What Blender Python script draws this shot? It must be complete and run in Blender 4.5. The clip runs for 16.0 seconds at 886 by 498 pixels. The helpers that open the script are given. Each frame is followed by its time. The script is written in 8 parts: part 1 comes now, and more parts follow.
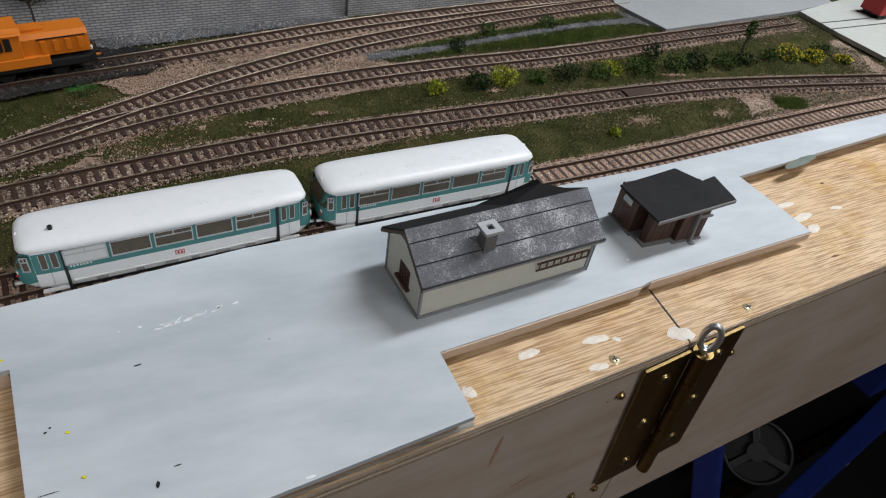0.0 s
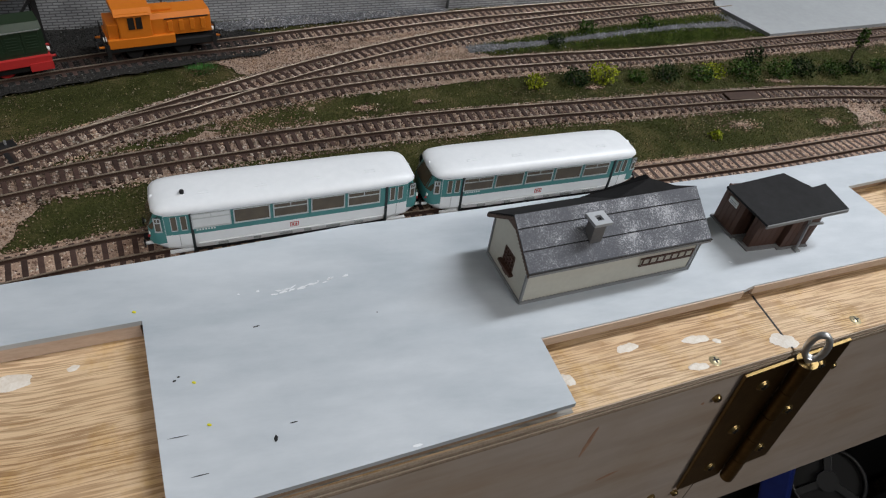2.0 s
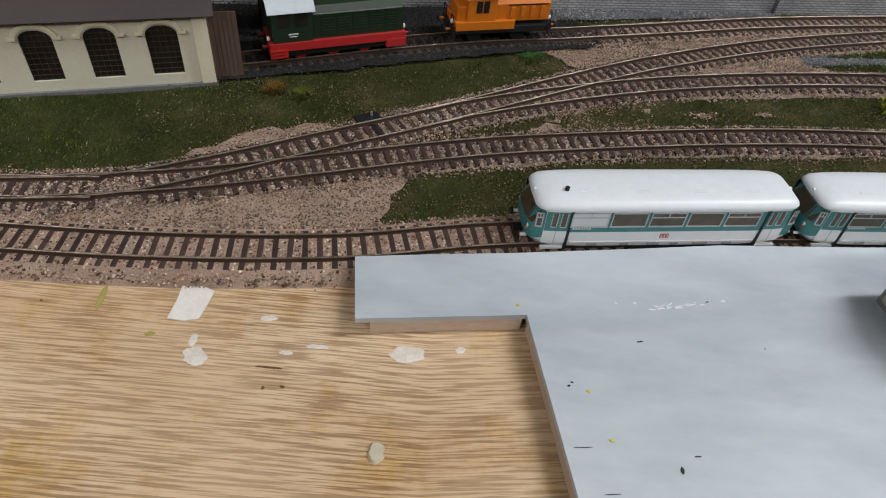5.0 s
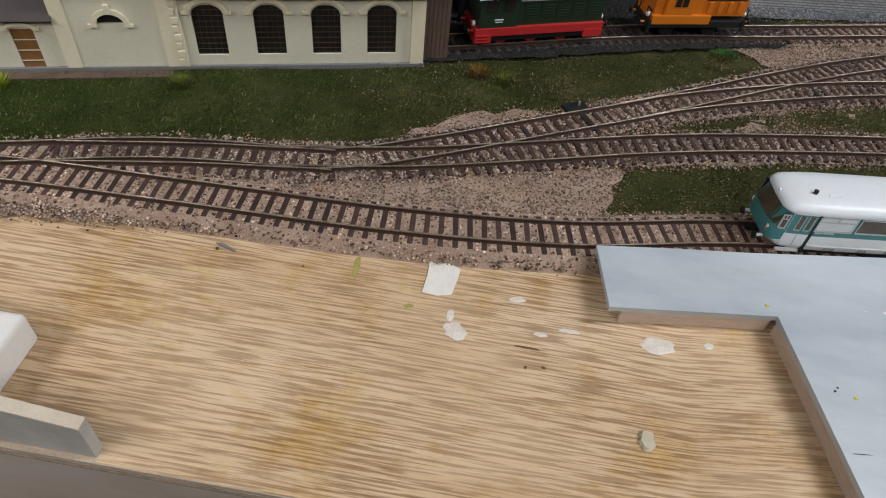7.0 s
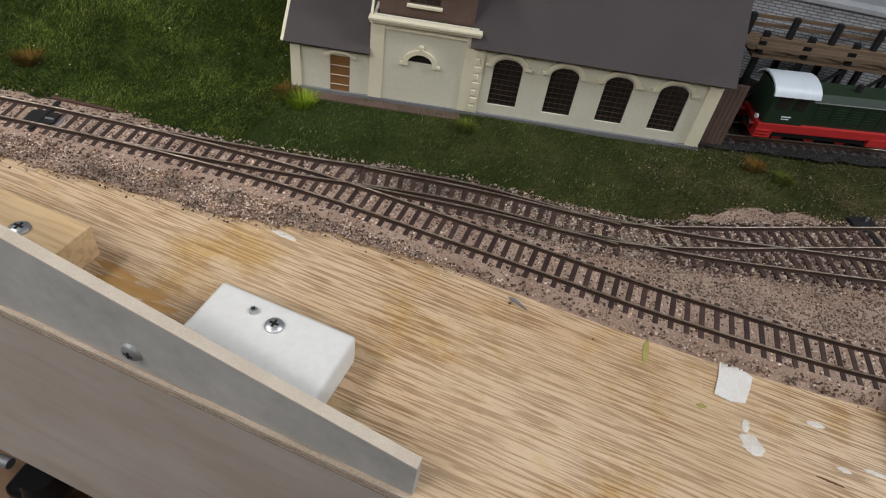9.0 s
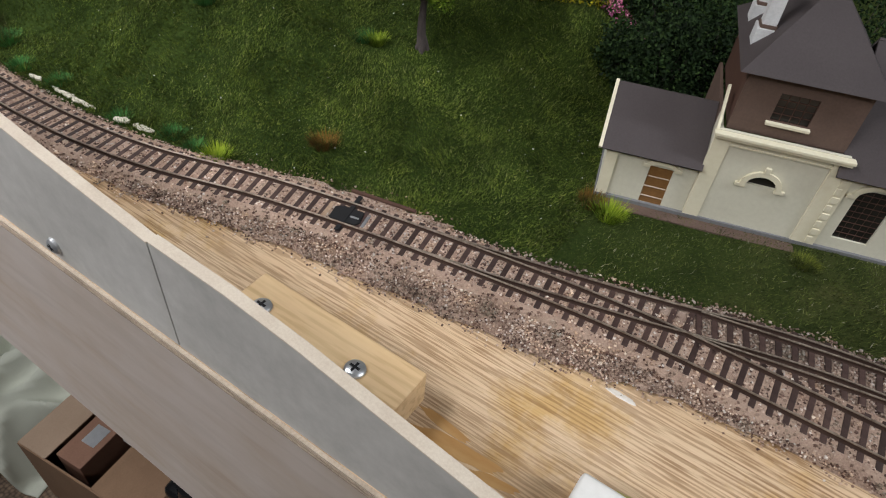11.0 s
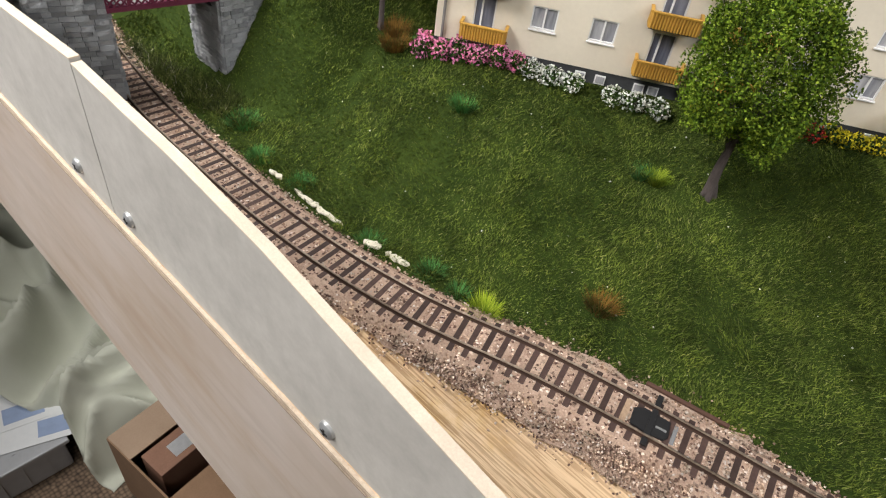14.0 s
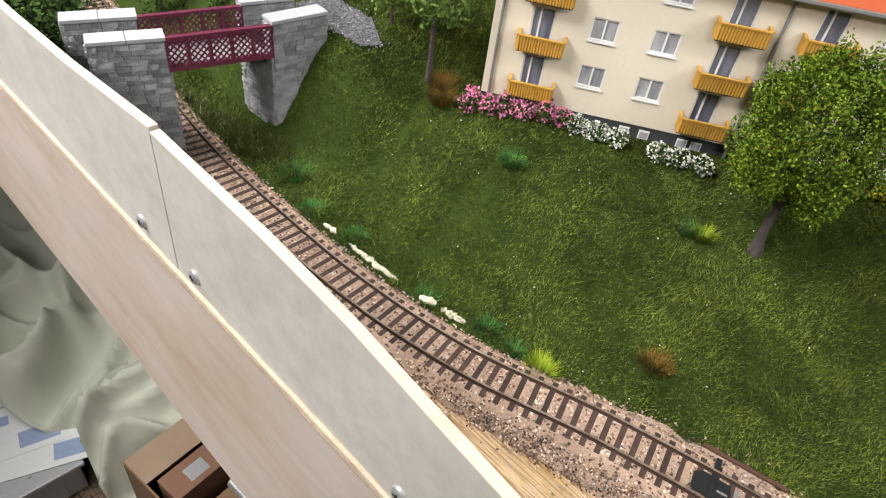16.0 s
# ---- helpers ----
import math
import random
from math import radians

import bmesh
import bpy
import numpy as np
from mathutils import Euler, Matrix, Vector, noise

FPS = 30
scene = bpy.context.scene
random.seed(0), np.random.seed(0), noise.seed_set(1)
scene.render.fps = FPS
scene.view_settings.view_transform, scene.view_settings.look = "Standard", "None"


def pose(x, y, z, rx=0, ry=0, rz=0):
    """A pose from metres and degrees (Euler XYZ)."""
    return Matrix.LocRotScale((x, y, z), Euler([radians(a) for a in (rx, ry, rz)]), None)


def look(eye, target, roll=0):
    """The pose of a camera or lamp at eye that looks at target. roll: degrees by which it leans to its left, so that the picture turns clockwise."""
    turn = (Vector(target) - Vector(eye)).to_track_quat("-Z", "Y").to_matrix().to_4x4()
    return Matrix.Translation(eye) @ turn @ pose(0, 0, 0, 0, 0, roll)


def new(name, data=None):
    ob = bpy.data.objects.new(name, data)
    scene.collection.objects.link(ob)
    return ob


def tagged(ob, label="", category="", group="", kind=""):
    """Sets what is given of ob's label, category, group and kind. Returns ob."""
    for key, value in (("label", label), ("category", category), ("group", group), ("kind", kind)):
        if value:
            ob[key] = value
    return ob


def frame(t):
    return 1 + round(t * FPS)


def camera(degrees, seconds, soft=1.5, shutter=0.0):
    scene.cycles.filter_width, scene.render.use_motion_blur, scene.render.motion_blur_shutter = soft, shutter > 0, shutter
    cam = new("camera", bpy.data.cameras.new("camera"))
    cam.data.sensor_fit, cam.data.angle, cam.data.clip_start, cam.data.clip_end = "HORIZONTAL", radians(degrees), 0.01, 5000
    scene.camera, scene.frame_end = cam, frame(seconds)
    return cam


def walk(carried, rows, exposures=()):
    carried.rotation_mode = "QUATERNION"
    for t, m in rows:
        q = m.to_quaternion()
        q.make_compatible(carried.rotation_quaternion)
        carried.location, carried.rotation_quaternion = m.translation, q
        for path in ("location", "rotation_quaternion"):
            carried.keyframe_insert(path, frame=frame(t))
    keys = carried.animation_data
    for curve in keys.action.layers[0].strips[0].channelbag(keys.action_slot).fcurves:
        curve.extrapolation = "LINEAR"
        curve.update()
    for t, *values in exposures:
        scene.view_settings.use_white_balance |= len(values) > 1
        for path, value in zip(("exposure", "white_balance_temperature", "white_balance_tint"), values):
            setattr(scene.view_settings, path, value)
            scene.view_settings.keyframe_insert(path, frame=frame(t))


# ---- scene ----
cam = camera(68.0, 16.0, soft=1.15)
PATH = [
    (0, (0.049, 0.028, 0.201), (0.719, 1.379, -1.112), 10.1),
    (0.5, (0.048, 0.032, 0.199), (0.685, 1.384, -1.129), 9.7),
    (1, (0.043, 0.029, 0.2), (0.634, 1.403, -1.128), 9.5),
    (1.5, (0.036, 0.029, 0.198), (0.567, 1.415, -1.142), 9.6),
    (2, (0.029, 0.026, 0.197), (0.531, 1.428, -1.138), 9.5),
    (2.5, (0.017, 0.026, 0.196), (0.44, 1.447, -1.146), 8.4),
    (3, (0.006, 0.028, 0.192), (0.347, 1.452, -1.171), 7.6),
    (3.5, (-0.004, 0.034, 0.186), (0.256, 1.463, -1.189), 7.6),
    (4, (-0.022, 0.046, 0.186), (0.136, 1.48, -1.199), 6.8),
    (4.2, (-0.025, 0.047, 0.186), (0.094, 1.485, -1.198), 6.6),
    (6.3, (-0.106, 0.048, 0.182), (-0.11, 1.428, -1.266), 6.3),
    (6.5, (-0.107, 0.046, 0.18), (-0.143, 1.433, -1.261), 6.0),
    (7, (-0.128, 0.038, 0.182), (-0.208, 1.42, -1.262), 6.8),
    (7.5, (-0.142, 0.032, 0.183), (-0.271, 1.419, -1.253), 7.4),
    (8, (-0.161, 0.033, 0.184), (-0.375, 1.415, -1.246), 7.8),
    (8.5, (-0.179, 0.031, 0.182), (-0.457, 1.414, -1.237), 9.2),
    (9, (-0.202, 0.027, 0.184), (-0.591, 1.403, -1.214), 9.7),
    (9.2, (-0.212, 0.029, 0.186), (-0.65, 1.376, -1.227), 8.4),
    (11.3, (-0.318, 0.042, 0.18), (-1.077, 1.276, -1.199), 7.3),
    (11.5, (-0.33, 0.043, 0.179), (-1.111, 1.269, -1.195), 8.1),
    (12, (-0.369, 0.044, 0.182), (-1.22, 1.22, -1.194), 8.2),
    (12.5, (-0.394, 0.045, 0.187), (-1.291, 1.185, -1.191), 7.7),
    (13, (-0.403, 0.043, 0.188), (-1.303, 1.197, -1.175), 8.7),
    (13.5, (-0.411, 0.044, 0.188), (-1.324, 1.192, -1.172), 8.6),
    (14, (-0.418, 0.043, 0.188), (-1.323, 1.192, -1.175), 9.0),
    (14.5, (-0.422, 0.04, 0.19), (-1.329, 1.198, -1.166), 9.2),
    (15, (-0.425, 0.039, 0.19), (-1.313, 1.228, -1.151), 10.4),
    (15.5, (-0.432, 0.04, 0.195), (-1.317, 1.221, -1.155), 10.1),
    (16, (-0.438, 0.032, 0.202), (-1.385, 1.191, -1.124), 8.7),
]
walk(cam, [(t, look(eye, target, roll)) for t, eye, target, roll in PATH], [(0.0, -0.03, 6500, 10), (4.0, -0.05, 6500, 10), (7.0, 0.0, 6400, 10), (9.0, 0.0, 6250, 10), (11.5, 0.24, 6200, 10), (12.5, 0.46, 6250, 10), (14.0, 0.65, 6600, 10), (16.0, 0.9, 6650, 10)])

# ---- light: a hobby room with two ceiling lamps and two added fill lamps ----
world = bpy.data.worlds.new("room_world")
scene.world = world
world.use_nodes = True
world.node_tree.nodes["Background"].inputs[0].default_value = (0.62, 0.66, 0.72, 1)
world.node_tree.nodes["Background"].inputs[1].default_value = 0.007


def room_or_fill_lamp(x, y, z, power, size, color, aim, spread=180):
    data = bpy.data.lights.new("room_or_fill_lamp", "AREA")
    data.shape, data.size, data.size_y = "RECTANGLE", size[0], size[1]
    data.energy, data.color, data.spread = power, color, radians(spread)
    ob = new("room_or_fill_lamp", data)
    ob.matrix_world = look((x, y, z), aim)
    return ob


room_or_fill_lamp(0.90, 0.38, 1.00, 7.6, (0.10, 0.8), (0.94, 0.97, 1.0), (0.50, 0.28, 0), 125)
room_or_fill_lamp(-1.32, -0.20, 1.20, 3.3, (0.8, 0.10), (1.0, 0.985, 0.97), (-0.93, 0.20, 0), 62)
# two unseen fill lamps, added to brighten the house fronts and the right skirt
room_or_fill_lamp(-1.12, -1.00, 1.25, 3.4, (0.9, 0.5), (1.0, 0.985, 0.965), (-0.90, 0.15, 0), 66)
room_or_fill_lamp(0.85, -0.95, 1.25, 4.3, (0.9, 0.12), (1.0, 0.97, 0.93), (0.45, 0.20, 0), 110)
scene.view_settings.exposure = 0.0


# ---- materials ----
def nodes_of(name):
    m = bpy.data.materials.new(name)
    m.use_nodes = True
    nt = m.node_tree
    return m, nt, nt.nodes["Principled BSDF"]


def ramp(nt, stops):
    r = nt.nodes.new("ShaderNodeValToRGB")
    e = r.color_ramp.elements
    while len(e) < len(stops):
        e.new(0.5)
    for el, (p, c) in zip(e, stops):
        el.position, el.color = p, (*c, 1)
    return r


def noise_node(nt, scale, detail=4.0, rough=0.6, stretch=None):
    tc = nt.nodes.new("ShaderNodeTexCoord")
    n = nt.nodes.new("ShaderNodeTexNoise")
    n.inputs["Scale"].default_value = scale
    n.inputs["Detail"].default_value = detail
    n.inputs["Roughness"].default_value = rough
    if stretch:
        mp = nt.nodes.new("ShaderNodeMapping")
        mp.inputs["Scale"].default_value = stretch
        nt.links.new(tc.outputs["Object"], mp.inputs[0])
        nt.links.new(mp.outputs[0], n.inputs["Vector"])
    else:
        nt.links.new(tc.outputs["Object"], n.inputs["Vector"])
    return n


def mixed(nt, a, b, fac, mode="MIX", amount=None):
    m = nt.nodes.new("ShaderNodeMix")
    m.data_type, m.blend_type = "RGBA", mode
    A, Bs, Fc = m.inputs[6], m.inputs[7], m.inputs[0]
    for sock, v in ((A, a), (Bs, b)):
        if isinstance(v, tuple):
            sock.default_value = (*v, 1)
        else:
            nt.links.new(v, sock)
    if isinstance(fac, (int, float)):
        Fc.default_value = fac
    else:
        nt.links.new(fac, Fc)
    return m.outputs[2]


def bump(nt, bsdf, height, strength=0.3, dist=0.0003):
    b = nt.nodes.new("ShaderNodeBump")
    b.inputs["Strength"].default_value = strength
    b.inputs["Distance"].default_value = dist
    nt.links.new(height, b.inputs["Height"])
    nt.links.new(b.outputs[0], bsdf.inputs["Normal"])


def surface(name, dark, light, fine=900, coarse=60, rough=0.6, metal=0.0, bumpy=0.15, dist=0.0002, vary=0.0, stretch=None, spec=0.4):
    """A surface with a fine and a coarse variation between two colours."""
    m, nt, p = nodes_of(name)
    n1 = noise_node(nt, fine, 5, 0.65, stretch)
    n2 = noise_node(nt, coarse, 3, 0.6, stretch)
    r1 = ramp(nt, [(0.3, dark), (0.7, light)])
    nt.links.new(n1.outputs["Fac"], r1.inputs[0])
    mid = tuple((a + b) / 2 for a, b in zip(dark, light))
    r2 = ramp(nt, [(0.3, dark), (0.72, light)])
    nt.links.new(n2.outputs["Fac"], r2.inputs[0])
    out = mixed(nt, r1.outputs[0], r2.outputs[0], 0.5)
    if vary:
        oi = nt.nodes.new("ShaderNodeObjectInfo")
        mul = nt.nodes.new("ShaderNodeMapRange")
        mul.inputs["To Min"].default_value, mul.inputs["To Max"].default_value = 1 - vary, 1 + vary
        nt.links.new(oi.outputs["Random"], mul.inputs["Value"])
        hs = nt.nodes.new("ShaderNodeHueSaturation")
        nt.links.new(mul.outputs[0], hs.inputs["Value"])
        nt.links.new(out, hs.inputs["Color"])
        out = hs.outputs[0]
    nt.links.new(out, p.inputs["Base Color"])
    p.inputs["Roughness"].default_value = rough
    p.inputs["Metallic"].default_value = metal
    p.inputs["Specular IOR Level"].default_value = spec
    if bumpy:
        bump(nt, p, n1.outputs["Fac"], bumpy, dist)
    return m


def islands(name, stops, rough=0.9, spec=0.2, translucent=0.0):
    """Each loose piece of one mesh gets its own colour."""
    m, nt, p = nodes_of(name)
    g = nt.nodes.new("ShaderNodeNewGeometry")
    r = ramp(nt, stops)
    nt.links.new(g.outputs["Random Per Island"], r.inputs[0])
    n = noise_node(nt, 25, 3, 0.6)
    r2 = ramp(nt, [(0.3, (0.72, 0.72, 0.72)), (0.7, (1.15, 1.15, 1.15))])
    nt.links.new(n.outputs["Fac"], r2.inputs[0])
    out = mixed(nt, r.outputs[0], r2.outputs[0], 1.0, "MULTIPLY")
    r3 = ramp(nt, [(0.32, (0.52, 0.55, 0.52)), (0.5, (0.95, 0.95, 0.95)), (0.72, (1.22, 1.16, 1.0))])
    nt.links.new(noise_node(nt, 110, 3, 0.6).outputs["Fac"], r3.inputs[0])
    out = mixed(nt, out, r3.outputs[0], 1.0, "MULTIPLY")
    nt.links.new(out, p.inputs["Base Color"])
    p.inputs["Roughness"].default_value = rough
    p.inputs["Specular IOR Level"].default_value = spec
    return m


def grain_noise(nt, stretch, detail=3.0, rough=0.55, warp=0.0012, bend=0.12):
    """Noise drawn out along the grain, with the lines gently wandering."""
    tc = nt.nodes.new("ShaderNodeTexCoord")
    drift = noise_node(nt, 1.0, 3, 0.5, (9.0, 42.0, 42.0))
    shift = nt.nodes.new("ShaderNodeMath")
    shift.operation = "MULTIPLY_ADD"
    shift.inputs[1].default_value, shift.inputs[2].default_value = 2 * warp, -warp
    nt.links.new(drift.outputs["Fac"], shift.inputs[0])
    # past the bend the grain runs with the slanting front edge
    apart = nt.nodes.new("ShaderNodeSeparateXYZ")
    nt.links.new(tc.outputs["Object"], apart.inputs[0])
    past = nt.nodes.new("ShaderNodeMapRange")
    past.inputs["From Min"].default_value, past.inputs["From Max"].default_value = -0.05, 1.95
    past.inputs["To Min"].default_value, past.inputs["To Max"].default_value = 0.0, -2.0 * bend
    nt.links.new(apart.outputs["X"], past.inputs["Value"])
    slant = nt.nodes.new("ShaderNodeMath")
    nt.links.new(shift.outputs[0], slant.inputs[0])
    nt.links.new(past.outputs[0], slant.inputs[1])
    step = nt.nodes.new("ShaderNodeCombineXYZ")
    nt.links.new(slant.outputs[0], step.inputs["Y"])
    add = nt.nodes.new("ShaderNodeVectorMath")
    nt.links.new(tc.outputs["Object"], add.inputs[0])
    nt.links.new(step.outputs[0], add.inputs[1])
    mp = nt.nodes.new("ShaderNodeMapping")
    mp.inputs["Scale"].default_value = stretch
    nt.links.new(add.outputs[0], mp.inputs[0])
    n = nt.nodes.new("ShaderNodeTexNoise")
    n.inputs["Scale"].default_value, n.inputs["Detail"].default_value, n.inputs["Roughness"].default_value = 1.0, detail, rough
    nt.links.new(mp.outputs[0], n.inputs["Vector"])
    return n


def plywood(name, light, dark, along=(44.0, 1180.0, 1180.0), stain=0.0, line=0.8, cut=0.5):
    """Rotary-cut plywood: fine wandering dark lines along the grain, broad cloudy figure, stains."""
    m, nt, p = nodes_of(name)
    pores = grain_noise(nt, along, 2, 0.5)
    fine = grain_noise(nt, tuple(v * 1.7 for v in along), 2, 0.5, 0.0008)
    fig = noise_node(nt, 1.0, 5, 0.65, (7.0, 38.0, 38.0))
    cloud = noise_node(nt, 13, 4, 0.65)
    r1 = ramp(nt, [(cut - 0.10, dark), (cut - 0.055, tuple(0.6 * a + 0.4 * b for a, b in zip(dark, light))), (cut - 0.02, light), (0.8, tuple(min(1, c * 1.12) for c in light))])
    nt.links.new(pores.outputs["Fac"], r1.inputs[0])
    r4 = ramp(nt, [(0.34, tuple(0.6 * a + 0.4 * b for a, b in zip(dark, light))), (0.54, light)])
    nt.links.new(fine.outputs["Fac"], r4.inputs[0])
    grain = mixed(nt, r1.outputs[0], r4.outputs[0], 0.4)
    # the lines stand out in some places and fade in others
    show = ramp(nt, [(0.35, (0.55, 0.55, 0.55)), (0.6, (1, 1, 1))])
    nt.links.new(noise_node(nt, 17, 3, 0.6).outputs["Fac"], show.inputs[0])
    amount = nt.nodes.new("ShaderNodeMath")
    amount.operation = "MULTIPLY"
    amount.inputs[1].default_value = line
    nt.links.new(show.outputs[0], amount.inputs[0])
    out = mixed(nt, light, grain, amount.outputs[0])
    r2 = ramp(nt, [(0.3, (0.86, 0.77, 0.66)), (0.5, (1, 1, 1)), (0.72, (1.08, 1.1, 1.14))])
    nt.links.new(fig.outputs["Fac"], r2.inputs[0])
    out = mixed(nt, out, r2.outputs[0], 0.7, "MULTIPLY")
    r5 = ramp(nt, [(0.35, (0.92, 0.87, 0.80)), (0.6, (1.05, 1.06, 1.08))])
    nt.links.new(cloud.outputs["Fac"], r5.inputs[0])
    out = mixed(nt, out, r5.outputs[0], 0.8, "MULTIPLY")
    if stain:
        wave = noise_node(nt, 26, 5, 0.7)
        r3 = ramp(nt, [(0.50, (1, 1, 1)), (0.66, (0.80, 0.68, 0.40))])
        nt.links.new(wave.outputs["Fac"], r3.inputs[0])
        out = mixed(nt, out, r3.outputs[0], stain, "MULTIPLY")
    nt.links.new(out, p.inputs["Base Color"])
    p.inputs["Roughness"].default_value = 0.6
    p.inputs["Specular IOR Level"].default_value = 0.3
    bump(nt, p, pores.outputs["Fac"], 0.35, 0.0003)
    return m


def plain(name, c, rough=0.5, metal=0.0, k=0.12, fine=700, spec=0.4, bumpy=0.08):
    return surface(name, tuple(v * (1 - k) for v in c), tuple(min(1, v * (1 + k)) for v in c), fine, 40, rough, metal, bumpy, 0.0001, 0.0, None, spec)


def brick_mat(name, stone, mortar, bw, bh, rough=0.85, gap=0.02, bumpd=0.0004):
    """Fine printed courses on a surface that stays far off."""
    m, nt, p = nodes_of(name)
    tc = nt.nodes.new("ShaderNodeTexCoord")
    mp = nt.nodes.new("ShaderNodeMapping")
    mp.inputs["Rotation"].default_value = (radians(90), 0, 0)
    nt.links.new(tc.outputs["Object"], mp.inputs[0])
    br = nt.nodes.new("ShaderNodeTexBrick")
    br.inputs["Color1"].default_value = (*stone, 1)
    br.inputs["Color2"].default_value = (*tuple(v * 0.8 for v in stone), 1)
    br.inputs["Mortar"].default_value = (*mortar, 1)
    br.inputs["Scale"].default_value = 1.0
    br.inputs["Brick Width"].default_value = bw
    br.inputs["Row Height"].default_value = bh
    br.inputs["Mortar Size"].default_value = bh * gap * 10
    nt.links.new(mp.outputs[0], br.inputs["Vector"])
    n = noise_node(nt, 60, 4)
    r = ramp(nt, [(0.3, (0.7, 0.7, 0.72)), (0.7, (1.2, 1.2, 1.2))])
    nt.links.new(n.outputs["Fac"], r.inputs[0])
    out = mixed(nt, br.outputs["Color"], r.outputs[0], 0.8, "MULTIPLY")
    nt.links.new(out, p.inputs["Base Color"])
    p.inputs["Roughness"].default_value = rough
    bump(nt, p, br.outputs["Fac"], -0.5, bumpd)
    return m


M_PLY = plywood("plywood_top", (0.66, 0.49, 0.32), (0.21, 0.105, 0.04), stain=0.9, line=1.0, cut=0.54)
M_SKIRT = plywood("plywood_skirt", (0.42, 0.36, 0.315), (0.31, 0.255, 0.21), (9.0, 90.0, 90.0), line=0.4)
M_FENCE = surface("grey_hardboard", (0.35, 0.335, 0.31), (0.53, 0.51, 0.48), 150, 28, 0.5, 0, 0.08)
M_PLYTOP = surface("greyed_ply_layer", (0.32, 0.25, 0.19), (0.58, 0.49, 0.39), 1200, 60, 0.85, 0, 0.4)
M_PLYDARK = surface("dark_ply_layer", (0.17, 0.13, 0.095), (0.38, 0.30, 0.23), 900, 70, 0.85, 0, 0.2)
M_EDGE = surface("sawn_edge", (0.50, 0.41, 0.32), (0.68, 0.60, 0.49), 1500, 90, 0.8, 0, 0.4)
M_PINE = plywood("pine_block", (0.70, 0.50, 0.28), (0.45, 0.27, 0.12), (30.0, 400.0, 400.0))
M_WHITE_BLOCK = surface("white_painted_wood", (0.72, 0.70, 0.66), (0.82, 0.80, 0.77), 400, 50, 0.6, 0, 0.2)
M_CARD = surface("cut_board_edge", (0.20, 0.13, 0.085), (0.42, 0.30, 0.20), 900, 70, 0.85, 0, 0.2)
M_PLATFORM = surface("grey_platform_paint", (0.35, 0.395, 0.44), (0.59, 0.625, 0.67), 75, 11, 0.48, 0, 0.07, 0.0003, spec=0.4, stretch=(0.32, 1.0, 1.0))
M_GLUE = surface("dried_glue", (0.58, 0.50, 0.41), (0.82, 0.78, 0.73), 900, 160, 0.5, 0, 0.5)
M_PAPER = surface("paper_scrap", (0.68, 0.62, 0.55), (0.82, 0.80, 0.77), 700, 120, 0.8, 0, 0.4)
M_BRASS = surface("aged_brass", (0.16, 0.105, 0.04), (0.30, 0.21, 0.09), 500, 60, 0.34, 1.0, 0.05)
M_STEEL = surface("zinc_steel", (0.50, 0.51, 0.52), (0.66, 0.67, 0.68), 700, 90, 0.38, 0.75, 0.03)
M_BRASSSCREW = surface("brass_screw_head", (0.22, 0.15, 0.06), (0.44, 0.33, 0.15), 700, 90, 0.3, 0.9, 0.03)
M_SCREWHEAD = surface("bright_screw_head", (0.46, 0.38, 0.22), (0.66, 0.58, 0.38), 700, 90, 0.35, 0.45, 0.03)
M_RAIL = surface("rail_steel", (0.12, 0.084, 0.060), (0.54, 0.46, 0.37), 700, 45, 0.42, 0.75, 0.05)
M_RAILWEB = surface("rusty_rail_web", (0.028, 0.014, 0.010), (0.065, 0.036, 0.025), 900, 70, 0.7, 0.1, 0.1)
M_SLEEPER = surface("brown_sleeper", (0.024, 0.013, 0.011), (0.075, 0.044, 0.036), 2500, 200, 0.6, 0, 0.2, vary=0.35)
M_BLACK = plain("matt_black", (0.012, 0.012, 0.013), 0.55)
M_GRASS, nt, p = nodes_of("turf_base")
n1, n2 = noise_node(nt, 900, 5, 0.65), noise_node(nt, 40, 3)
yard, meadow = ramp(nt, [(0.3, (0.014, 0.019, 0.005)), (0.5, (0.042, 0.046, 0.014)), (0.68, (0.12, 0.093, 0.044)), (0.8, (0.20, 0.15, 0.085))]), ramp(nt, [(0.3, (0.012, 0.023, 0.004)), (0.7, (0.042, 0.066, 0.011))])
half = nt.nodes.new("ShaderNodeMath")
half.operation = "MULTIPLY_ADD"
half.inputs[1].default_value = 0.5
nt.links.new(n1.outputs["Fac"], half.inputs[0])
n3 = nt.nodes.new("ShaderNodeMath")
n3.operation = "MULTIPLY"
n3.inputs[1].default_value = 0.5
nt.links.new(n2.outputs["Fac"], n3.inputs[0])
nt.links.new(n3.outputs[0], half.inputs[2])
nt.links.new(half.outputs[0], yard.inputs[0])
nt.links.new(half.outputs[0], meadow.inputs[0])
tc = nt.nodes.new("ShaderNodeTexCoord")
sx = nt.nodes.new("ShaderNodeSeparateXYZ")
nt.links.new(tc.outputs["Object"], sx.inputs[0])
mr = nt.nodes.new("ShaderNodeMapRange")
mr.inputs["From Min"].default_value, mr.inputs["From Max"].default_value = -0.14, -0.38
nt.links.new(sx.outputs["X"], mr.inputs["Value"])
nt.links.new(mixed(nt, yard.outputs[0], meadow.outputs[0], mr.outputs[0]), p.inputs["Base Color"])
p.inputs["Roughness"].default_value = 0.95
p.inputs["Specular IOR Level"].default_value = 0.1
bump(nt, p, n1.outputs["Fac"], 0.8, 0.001)
